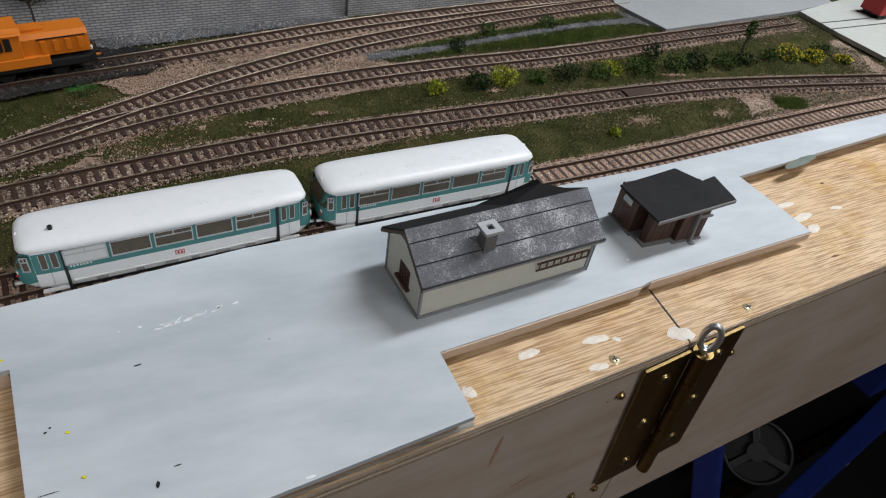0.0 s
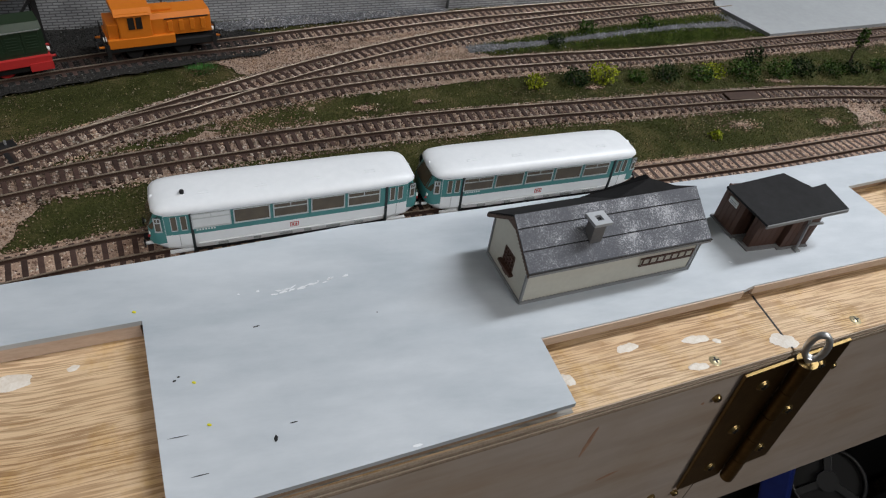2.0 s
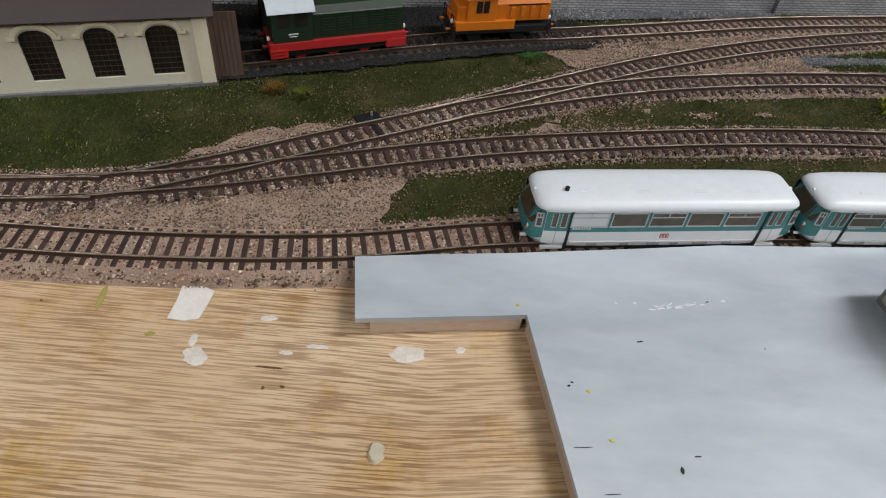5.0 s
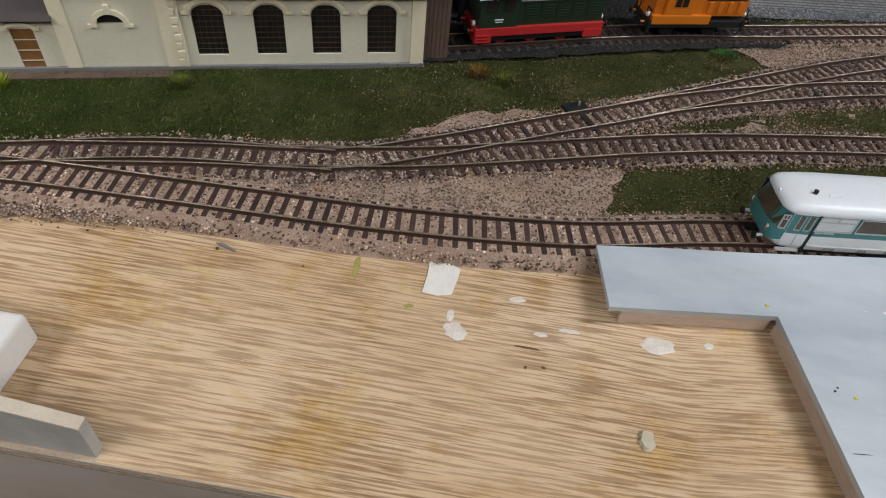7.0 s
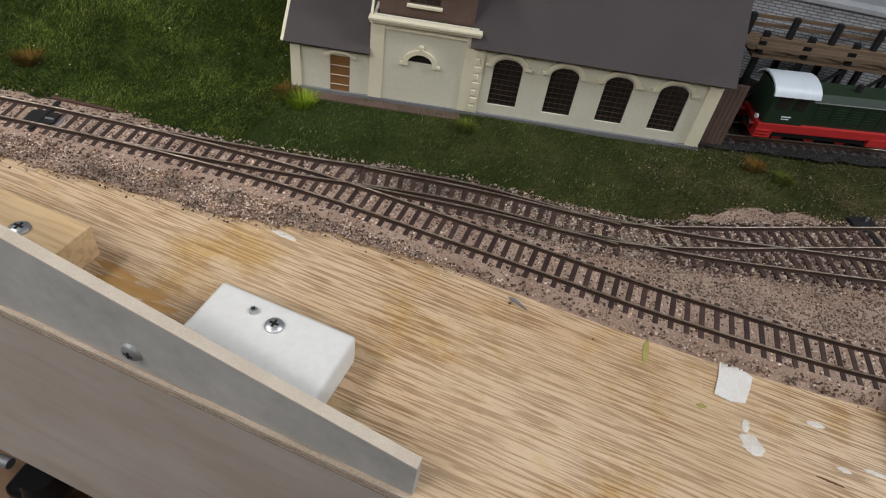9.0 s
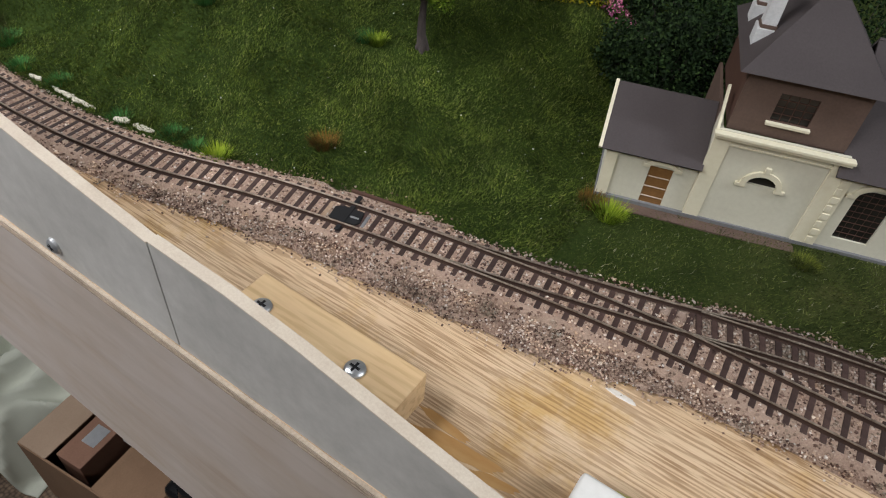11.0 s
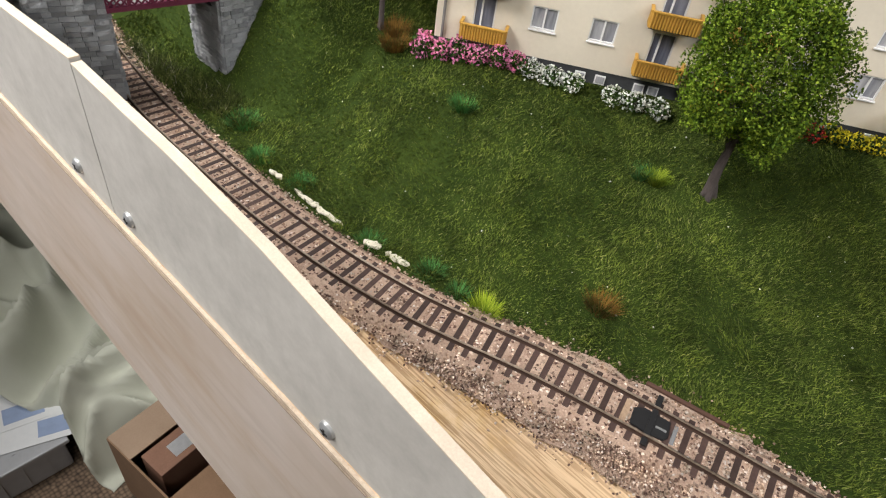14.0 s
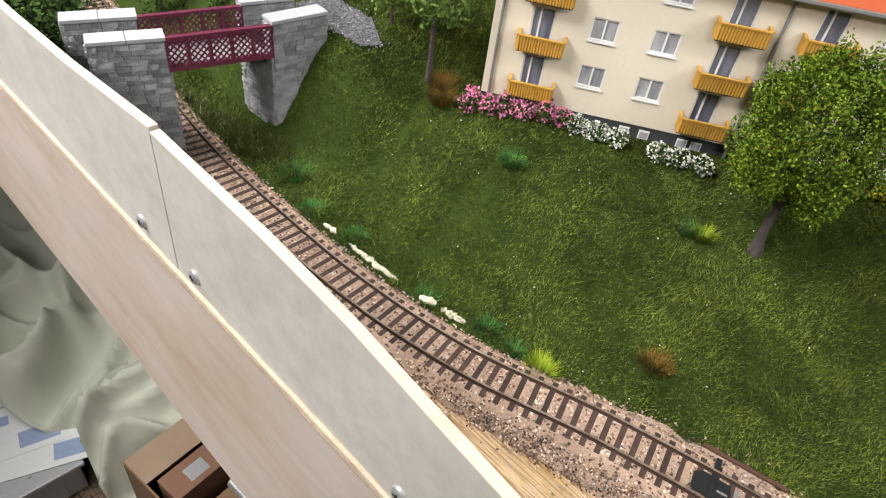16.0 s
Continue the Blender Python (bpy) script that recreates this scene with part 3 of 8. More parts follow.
for (xa, ya), (xb, yb) in (((0.1262, 0.1704), (0.2262, 0.1842)), ((0.2328, 0.1864), (0.3425, 0.2003))):
    d = Vector((xb - xa, yb - ya, 0))
    part("raw_edge", box((0.0004, -0.0004, PZ - 0.0050), (d.length, 0.0008, PZ - 0.0007)), M_RAWEDGE, plat, "bare pink wood edge", m=Matrix.Translation((xa, ya, 0)) @ Matrix.Rotation(math.atan2(d.y, d.x), 4, "Z"))
for (xa, ya), (xb, yb) in (((-0.072, 0.1897), (-0.0186, 0.1971)), ((-0.0172, 0.1965), (-0.0042, 0.1222))):
    d = Vector((xb - xa, yb - ya, 0))
    part("raw_edge", box((0, 0.0004, 0.0004), (d.length, 0.0016, PZ - 0.0024)), M_RAWEDGE, plat, "bare pink wood edge", m=Matrix.Translation((xa, ya, 0)) @ Matrix.Rotation(math.atan2(d.y, d.x), 4, "Z"))
M_WORN = surface("worn_grey_paint", (0.07, 0.068, 0.062), (0.50, 0.47, 0.43), 700, 90, 0.8, 0, 0.5, stretch=(0.12, 1, 1))
xs = np.linspace(-0.006, 0.1305, 24)
rim = [(x, float(edge_front(x)) + 0.0004) for x in xs] + [(x, float(edge_front(x)) + 0.0105 + 0.0006 * math.sin(x * 300)) for x in xs[::-1]]
part("worn_strip", prism(rim, 0.0001, 0.0003), M_WORN, board, "worn grey paint along the board's rim")

# ---- two railcars ----
M_GLASS = surface("tinted_glass", (0.055, 0.042, 0.028), (0.11, 0.085, 0.055), 200, 60, 0.12, 0, 0.0, spec=0.5)
M_FROST = surface("frosted_pane", (0.60, 0.62, 0.63), (0.70, 0.72, 0.73), 200, 30, 0.35, 0, 0.02)
M_FRAME = plain("aluminium_frame", (0.50, 0.52, 0.52), 0.35, 0.6)
M_SEAM = plain("dark_seam", (0.015, 0.02, 0.022), 0.6)
M_RED = plain("red_enamel", (0.42, 0.03, 0.035), 0.4)
M_PRINT = plain("pale_print", (0.62, 0.66, 0.66), 0.5)
M_GREYPRINT = plain("grey_print", (0.34, 0.36, 0.37), 0.5)
M_LAMP = plain("clear_lamp", (0.8, 0.8, 0.78), 0.15)
CAR_L, CAR_W = 0.1125, 0.0235


def car_ring(bm, z, wide, inset, zend=None):
    """One level of the car's body: straight sides, narrowed and faceted ends."""
    h, w = CAR_L / 2 - inset, CAR_W / 2 * wide
    q = [(h, 0.0), (h - 0.0003, 0.62), (h - 0.0014, 0.80), (h - 0.0034, 0.905), (h - 0.009, 0.965), (h - 0.016, 0.993), (h - 0.022, 1.0), (0.0, 1.0)]
    ring = [(x, y * w) for x, y in q] + [(-x, y * w) for x, y in q[-2::-1]]
    ring += [(-x, -y * w) for x, y in q[1:]] + [(x, -y * w) for x, y in q[-2:0:-1]]
    out = []
    for x, y in ring:
        zz = z
        if zend is not None:
            zz = z + (zend - z) * float(smoothstep(CAR_L / 2 - 0.0165, CAR_L / 2 - 0.006, abs(x)))
        out.append(bm.verts.new((x, y, zz)))
    return out


def loft(levels, cap_low=False, cap_high=False):
    bm = bmesh.new()
    prev = None
    for lv in levels:
        ring = car_ring(bm, *lv)
        if prev:
            n = len(ring)
            for i in range(n):
                bm.faces.new((prev[i], prev[(i + 1) % n], ring[(i + 1) % n], ring[i]))
        elif cap_low:
            bm.faces.new(ring[::-1])
        prev = ring
    if cap_high:
        bm.faces.new(prev)
    return bm


def side_y(x, wide=1.0):
    """Half-width of the body at x."""
    h = CAR_L / 2
    d = [h - abs(x) for _ in (0,)][0]
    return CAR_W / 2 * wide * float(np.interp(d, [0.0003, 0.0014, 0.0034, 0.009, 0.016, 0.022], [0.62, 0.80, 0.905, 0.965, 0.993, 1.0]))


def side_pane(x0, x1, z0, z1, side, thick=0.00025, rim=0.0):
    """A plate that follows the body's side."""
    bm = bmesh.new()
    n = 3
    grid = []
    for k in range(n + 1):
        x = x0 + (x1 - x0) * k / n
        y = side_y(x)
        col = []
        for z in (z0, z1):
            lean = 1 - 0.012 * (z - 0.0125) / 0.007
            col.append(((x, side * (y * lean - 0.0004), z), (x, side * (y * lean + thick), z)))
        grid.append(col)
    vs = [[[bm.verts.new(p) for p in pr] for pr in col] for col in grid]
    for k in range(n):
        a, b = vs[k], vs[k + 1]
        bm.faces.new((a[0][1], b[0][1], b[1][1], a[1][1]))
        bm.faces.new((a[0][0], a[1][0], b[1][0], b[0][0]))
        bm.faces.new((a[1][0], a[1][1], b[1][1], b[1][0]))
        bm.faces.new((a[0][0], b[0][0], b[0][1], a[0][1]))
    bm.faces.new((vs[0][0][0], vs[0][0][1], vs[0][1][1], vs[0][1][0]))
    bm.faces.new((vs[n][0][0], vs[n][1][0], vs[n][1][1], vs[n][0][1]))
    return bm


def framed(car, x0, x1, z0, z1, side, split, pane_mat):
    w = part("window", side_pane(x0, x1, z0, z1, side, 0.0001), M_SEAM, car, "window with an aluminium frame")
    r = 0.00045
    part("pane", side_pane(x0 + r, x1 - r, z0 + r, z1 - r, side, 0.00016), pane_mat, w)
    bars = [side_pane(x0, x1, z0, z0 + r * 1.3, side, 0.00042), side_pane(x0, x1, z1 - r, z1, side, 0.00038), side_pane(x0, x0 + r, z0, z1, side, 0.00038), side_pane(x1 - r, x1, z0, z1, side, 0.00038)]
    if split:
        zz = z1 - (z1 - z0) * 0.33
        bars += [side_pane(x0, x1, zz - 0.0002, zz + 0.00022, side, 0.0004), side_pane((x0 + x1) / 2 - 0.00018, (x0 + x1) / 2 + 0.00018, zz, z1, side, 0.0004)]
    part("window_frame", merged(*bars), M_FRAME, w)


def railcar(m, blank, label):
    car = thing("railcar", m, label, "railcar", "two-car train")
    part("skirt", loft([(0.0018, 0.965, 0.0075), (0.0030, 0.985, 0.0032), (0.0055, 1.0, 0.0008), (0.0096, 1.0, 0.0, 0.0060)], True), M_LOWER, car, "light grey lower body", 40)
    part("side_band", loft([(0.0096, 1.0, 0.0, 0.0060), (0.0119, 1.0, 0.0, 0.0110), (0.0126, 0.999, 0.0001), (0.0203, 0.983, 0.0036)], False, True), M_TEAL, car, "mint green window band", 40)
    part("roof", loft([(0.0199, 1.006, 0.0028), (0.0203, 1.018, 0.0022), (0.0209, 1.018, 0.0022), (0.0219, 0.990, 0.0030), (0.0228, 0.915, 0.0046), (0.0235, 0.77, 0.0074), (0.0240, 0.54, 0.0112), (0.0242, 0.27, 0.0170)], True, True), M_WHITE, car, "smooth white roof", 60)
    part("drip_rail", loft([(0.01955, 1.0, 0.0032), (0.01995, 1.012, 0.0030), (0.01995, 0.98, 0.0042)]), M_WHITE, car)
    part("underframe", merged(box((-0.045, -0.0095, -0.0012), (0.045, 0.0095, 0.0019)), box((-0.012, -0.0105, -0.002), (0.013, 0.0105, 0.001)), box((0.02, -0.0105, -0.0016), (0.031, 0.0105, 0.001))), M_BLACK, car, "black underframe with tanks")
    for ax in (-0.0285, 0.0285):
        w = part("wheelset", cyl(0.0009, -0.0065, 0.0065, Matrix.Translation((ax, 0, 0.0005)) @ Matrix.Rotation(radians(90), 4, "X"), 10), M_BLACK, car)
        for y in (-0.0056, 0.0056):
            part("wheel", cyl(0.0042, -0.0008, 0.0008, Matrix.Translation((ax, y, 0.0002 + 0.004)) @ Matrix.Rotation(radians(90), 4, "X"), 20), M_RAILWEB, w)
    zb, zt = 0.0123, 0.0195
    for side in (-1, 1):
        for i, (x0, x1) in enumerate(((-0.0398, -0.0250), (-0.0240, -0.0096), (-0.0084, 0.0059), (0.0071, 0.0215), (0.0227, 0.0370))):
            framed(car, x0, x1, zb, zt, side, i in (0, 2, 4), M_FROST if blank and i == 0 else M_GLASS)
        for x0, x1 in ((-0.0535, -0.0508), (0.0508, 0.0535)):
            framed(car, x0, x1, zb - 0.0002, zt - 0.0004, side, True, M_GLASS)
        for s in (-1, 1):
            door = part("door", side_pane(min(s * 0.0403, s * 0.0498), max(s * 0.0403, s * 0.0498), 0.0040, 0.0198, side, 0.00005), M_LOWER, car, "folding door with narrow panes")
            part("door_upper", side_pane(min(s * 0.0404, s * 0.0497), max(s * 0.0404, s * 0.0497), 0.0102, 0.0196, side, 0.0001), M_TEAL, door, "mint green upper door")
            for a, b in ((0.0416, 0.0438), (0.0452, 0.0474)):
                part("door_pane", side_pane(min(s * a, s * b), max(s * a, s * b), 0.0124, 0.0190, side, 0.0002), M_GLASS, door)
                part("pane_rim", merged(side_pane(min(s * a, s * b), max(s * a, s * b), 0.0121, 0.0125, side, 0.0003), side_pane(s * a - 0.00015, s * a + 0.00015, 0.0124, 0.0190, side, 0.0003), side_pane(s * b - 0.00015, s * b + 0.00015, 0.0124, 0.0190, side, 0.0003)), M_FRAME, door)
            part("door_seam", side_pane(s * 0.0400 - 0.00055, s * 0.0400 + 0.00055, 0.0010, 0.0199, side, 0.00034), M_SEAM, car, "black door seam")
            part("door_fold", side_pane(s * 0.0449 - 0.0001, s * 0.0449 + 0.0001, 0.0042, 0.0100, side, 0.00018), M_GREYPRINT, car)
            part("step", box((min(s * 0.0405, s * 0.0495), side * 0.0112 - 0.0006, 0.0009), (max(s * 0.0405, s * 0.0495), side * 0.0112 + 0.0009, 0.0017)), M_LOWER, car)
        part("rubbing_strip", side_pane(-0.0385, 0.0388, 0.0044, 0.0048, side, 0.0004), M_LOWER, car)
        part("skirt_seam", side_pane(-0.0385, 0.0388, 0.0041, 0.0043, side, 0.00012), M_GREYPRINT, car)
        for x, w in ((-0.031, 0.004), (-0.017, 0.003), (-0.006, 0.005), (0.004, 0.003), (0.0135, 0.006), (0.026, 0.004)):
            part("flap", side_pane(x, x + w, 0.0026, 0.0036, side, 0.00015), M_GREYPRINT, car)
        sign = part("emblem", side_pane(-0.0018, 0.0018, 0.0062, 0.0084, side, 0.0001), M_RED, car, "red square emblem with pale bars")
        part("emblem_field", side_pane(-0.00145, 0.00145, 0.0065, 0.0081, side, 0.00016), M_PRINT, sign)
        part("emblem_bar", merged(side_pane(-0.001, -0.0002, 0.0067, 0.0079, side, 0.00022), side_pane(0.0003, 0.001, 0.0067, 0.0079, side, 0.00022)), M_RED, sign)
        for k in range(7):
            part("number_bar", side_pane(-0.0385 + k * 0.0011, -0.0385 + k * 0.0011 + 0.0007, 0.0111, 0.0118, side, 0.00015), M_PRINT, car)
    for s in (-1, 1):
        h = s * CAR_L / 2
        for y0, y1, d0, d1 in ((-0.0056, 0.0056, 0.0, 0.0), (-0.0096, -0.0063, 0.0016, 0.0002), (0.0063, 0.0096, 0.0002, 0.0016)):
            bm = bmesh.new()
            pts = []
            for off in (-0.0004, 0.00025):
                for y, d, z in ((y0, d0, 0.0131), (y1, d1, 0.0131), (y1, d1, 0.0191), (y0, d0, 0.0191)):
                    lean = 0.0034 * (z - 0.0126) / 0.0068
                    pts.append(bm.verts.new((h - s * (d + lean) + s * off, y * (1 - 0.012 * (z > 0.015)), z)))
            for q in ((0, 1, 2, 3), (7, 6, 5, 4), (0, 4, 5, 1), (1, 5, 6, 2), (2, 6, 7, 3), (3, 7, 4, 0)):
                bm.faces.new([pts[i] for i in q])
            part("windscreen", bm, M_GLASS, car, "dark windscreen")
        part("roof_lamp", cyl(0.0010, -0.0012, 0.0014, Matrix.Translation((h - s * 0.0042, 0, 0.0214)) @ Matrix.Rotation(radians(90), 4, "Y"), 14), M_WHITE, car)
        for y in (-0.0078, 0.0078):
            lm = part("headlamp", cyl(0.0009, -0.0004, 0.0006, Matrix.Translation((h - s * 0.0009, y, 0.0105)) @ Matrix.Rotation(radians(90), 4, "Y"), 14), M_LAMP, car, "round lamp with a red glass")
            part("lamp_glass", cyl(0.0005, 0.0, 0.0009 , Matrix.Translation((h - s * 0.0009, y, 0.0087)) @ Matrix.Rotation(radians(90 * s), 4, "Y"), 12), M_RED, lm)
            bf = part("buffer", cyl(0.0007, 0, 0.003, Matrix.Translation((h - s * 0.0015, y * 0.9, 0.0045)) @ Matrix.Rotation(radians(90 * s), 4, "Y"), 12), M_LOWER, car)
            part("buffer_plate", cyl(0.0016, 0.003, 0.0036, Matrix.Translation((h - s * 0.0015, y * 0.9, 0.0045)) @ Matrix.Rotation(radians(90 * s), 4, "Y"), 16), M_BLACK, bf)
        part("coupler", box((min(h - s * 0.004, h + s * 0.0022), -0.0012, 0.0012), (max(h - s * 0.004, h + s * 0.0022), 0.0012, 0.0026)), M_BLACK, car)
    for x in (-0.034, -0.0115, 0.0115, 0.034):
        y = -0.0045
        part("roof_vent", merged(box((x - 0.0023, y - 0.0008, 0.0235), (x + 0.0023, y - 0.0005, 0.0242), 0.00008), box((x - 0.0023, y + 0.0005, 0.0236), (x + 0.0023, y + 0.0008, 0.0243), 0.00008), box((x - 0.0025, y - 0.0008, 0.0235), (x - 0.0021, y + 0.0008, 0.0242)), box((x + 0.0021, y - 0.0008, 0.0235), (x + 0.0025, y + 0.0008, 0.0242))), M_WHITE, car, "flat roof vent")
    if blank:
        part("exhaust", cyl(0.00085, 0.0225, 0.0254, Matrix.Translation((-0.0415, -0.0035, 0)), 16), M_BLACK, car, "black exhaust stub")
    return car


def on_track(points, x):
    xy, head = spline(points, 0.002)
    i = int(np.argmin(np.abs(xy[:, 0] - x)))
    return xy[i], head[i]


for x, blank, label in ((0.037, True, "white and mint green railcar with one frosted window"), (0.1525, False, "white and mint green railcar trailer behind another")):
    (tx, ty), th = on_track(TRACK_1, x)
    railcar(Matrix.Translation((tx, ty, RAIL_TOP)) @ Matrix.Rotation(th, 4, "Z"), blank, label)

# ---- buildings: helpers ----
def holed_wall(w, h, t, holes):
    """A wall with its front at y = 0, openings cut right through."""
    bm = bmesh.new()
    xs = sorted({0.0, w, *[v for a in holes for v in a[:2]]})
    zs = sorted({0.0, h, *[v for a in holes for v in a[2:4]]})
    grid = {}
    cell = lambda i, j: 0 <= i < len(xs) - 1 and 0 <= j < len(zs) - 1 and not any(a[0] <= (xs[i] + xs[i + 1]) / 2 <= a[1] and a[2] <= (zs[j] + zs[j + 1]) / 2 <= a[3] for a in holes)
    def v(i, j, k):
        key = (i, j, k)
        if key not in grid:
            grid[key] = bm.verts.new((xs[i], t * k, zs[j]))
        return grid[key]
    for i in range(len(xs) - 1):
        for j in range(len(zs) - 1):
            if not cell(i, j):
                continue
            bm.faces.new((v(i, j, 0), v(i + 1, j, 0), v(i + 1, j + 1, 0), v(i, j + 1, 0)))
            bm.faces.new((v(i, j, 1), v(i, j + 1, 1), v(i + 1, j + 1, 1), v(i + 1, j, 1)))
            if not cell(i - 1, j):
                bm.faces.new((v(i, j, 0), v(i, j + 1, 0), v(i, j + 1, 1), v(i, j, 1)))
            if not cell(i + 1, j):
                bm.faces.new((v(i + 1, j, 0), v(i + 1, j, 1), v(i + 1, j + 1, 1), v(i + 1, j + 1, 0)))
            if not cell(i, j - 1):
                bm.faces.new((v(i, j, 0), v(i, j, 1), v(i + 1, j, 1), v(i + 1, j, 0)))
            if not cell(i, j + 1):
                bm.faces.new((v(i, j + 1, 0), v(i + 1, j + 1, 0), v(i + 1, j + 1, 1), v(i, j + 1, 1)))
    return bm


def slab(a, b, c, d, thick):
    """A thin plate on four corners, thickened downwards."""
    bm = bmesh.new()
    top = [bm.verts.new(p) for p in (a, b, c, d)]
    n = (Vector(b) - Vector(a)).cross(Vector(d) - Vector(a)).normalized()
    n = n if n.z > 0 else -n
    low = [bm.verts.new(Vector(p) - n * thick) for p in (a, b, c, d)]
    bm.faces.new(top)
    bm.faces.new(low[::-1])
    for i in range(4):
        bm.faces.new((top[i], low[i], low[(i + 1) % 4], top[(i + 1) % 4]))
    return bm


M_STATION = surface("pale_station_wall", (0.50, 0.49, 0.43), (0.58, 0.57, 0.50), 400, 50, 0.7, 0, 0.1)
M_STONE_TRIM = surface("grey_corner_trim", (0.20, 0.21, 0.22), (0.28, 0.29, 0.30), 700, 60, 0.7, 0, 0.15)
M_CHIMCAP = surface("pale_grey_cap", (0.34, 0.36, 0.39), (0.44, 0.46, 0.49), 700, 60, 0.6, 0, 0.1)
M_BROWN = surface("dark_brown_wood", (0.055, 0.026, 0.018), (0.095, 0.048, 0.034), 900, 80, 0.6, 0, 0.2, stretch=(1, 1, 0.2))
M_BOARDS = surface("brown_gable_boards", (0.085, 0.055, 0.042), (0.14, 0.09, 0.07), 900, 80, 0.65, 0, 0.2)
M_TAR = surface("black_roof_card", (0.007, 0.007, 0.008), (0.018, 0.018, 0.020), 300, 40, 0.75, 0, 0.1, spec=0.2)
M_CREAM = surface("cream_render", (0.56, 0.53, 0.42), (0.66, 0.63, 0.51), 500, 40, 0.8, 0, 0.12)
M_CREAM_TRIM = surface("cream_mouldings", (0.66, 0.60, 0.43), (0.74, 0.69, 0.53), 500, 50, 0.75, 0, 0.1)
M_SHEDROOF = surface("brown_felt_roof", (0.048, 0.038, 0.038), (0.07, 0.057, 0.057), 1200, 30, 0.8, 0, 0.25)
M_PLINTH = surface("grey_plinth", (0.13, 0.13, 0.135), (0.2, 0.2, 0.205), 900, 60, 0.8, 0, 0.2)
M_DOORWOOD = surface("ochre_door", (0.16, 0.075, 0.022), (0.26, 0.13, 0.045), 700, 60, 0.55, 0, 0.1)
M_DARKGLASS = surface("unlit_pane", (0.012, 0.011, 0.01), (0.03, 0.027, 0.024), 200, 60, 0.15, 0, 0.0)
M_BRICKWHITE = surface("whitewashed_chimney", (0.5, 0.5, 0.5), (0.72, 0.72, 0.72), 900, 80, 0.8, 0, 0.3)

# worn slate: dark with chalky rubbed patches
M_WORN, nt, p = nodes_of("chalky_slate")
n1, n2 = noise_node(nt, 1500, 6, 0.75), noise_node(nt, 70, 4, 0.6)
r = ramp(nt, [(0.42, (0.062, 0.066, 0.082)), (0.55, (0.12, 0.125, 0.145)), (0.68, (0.40, 0.41, 0.44))])
mth = nt.nodes.new("ShaderNodeMath")
mth.operation = "MULTIPLY_ADD"
nt.links.new(n2.outputs["Fac"], mth.inputs[0])
mth.inputs[1].default_value = 0.75
sub = nt.nodes.new("ShaderNodeMath")
sub.operation = "ADD"
sub.inputs[1].default_value = -0.37
nt.links.new(n1.outputs["Fac"], sub.inputs[0])
nt.links.new(sub.outputs[0], mth.inputs[2])
nt.links.new(mth.outputs[0], r.inputs[0])
nt.links.new(r.outputs[0], p.inputs["Base Color"])
p.inputs["Roughness"].default_value = 0.6
bump(nt, p, n1.outputs["Fac"], 0.2, 0.0003)


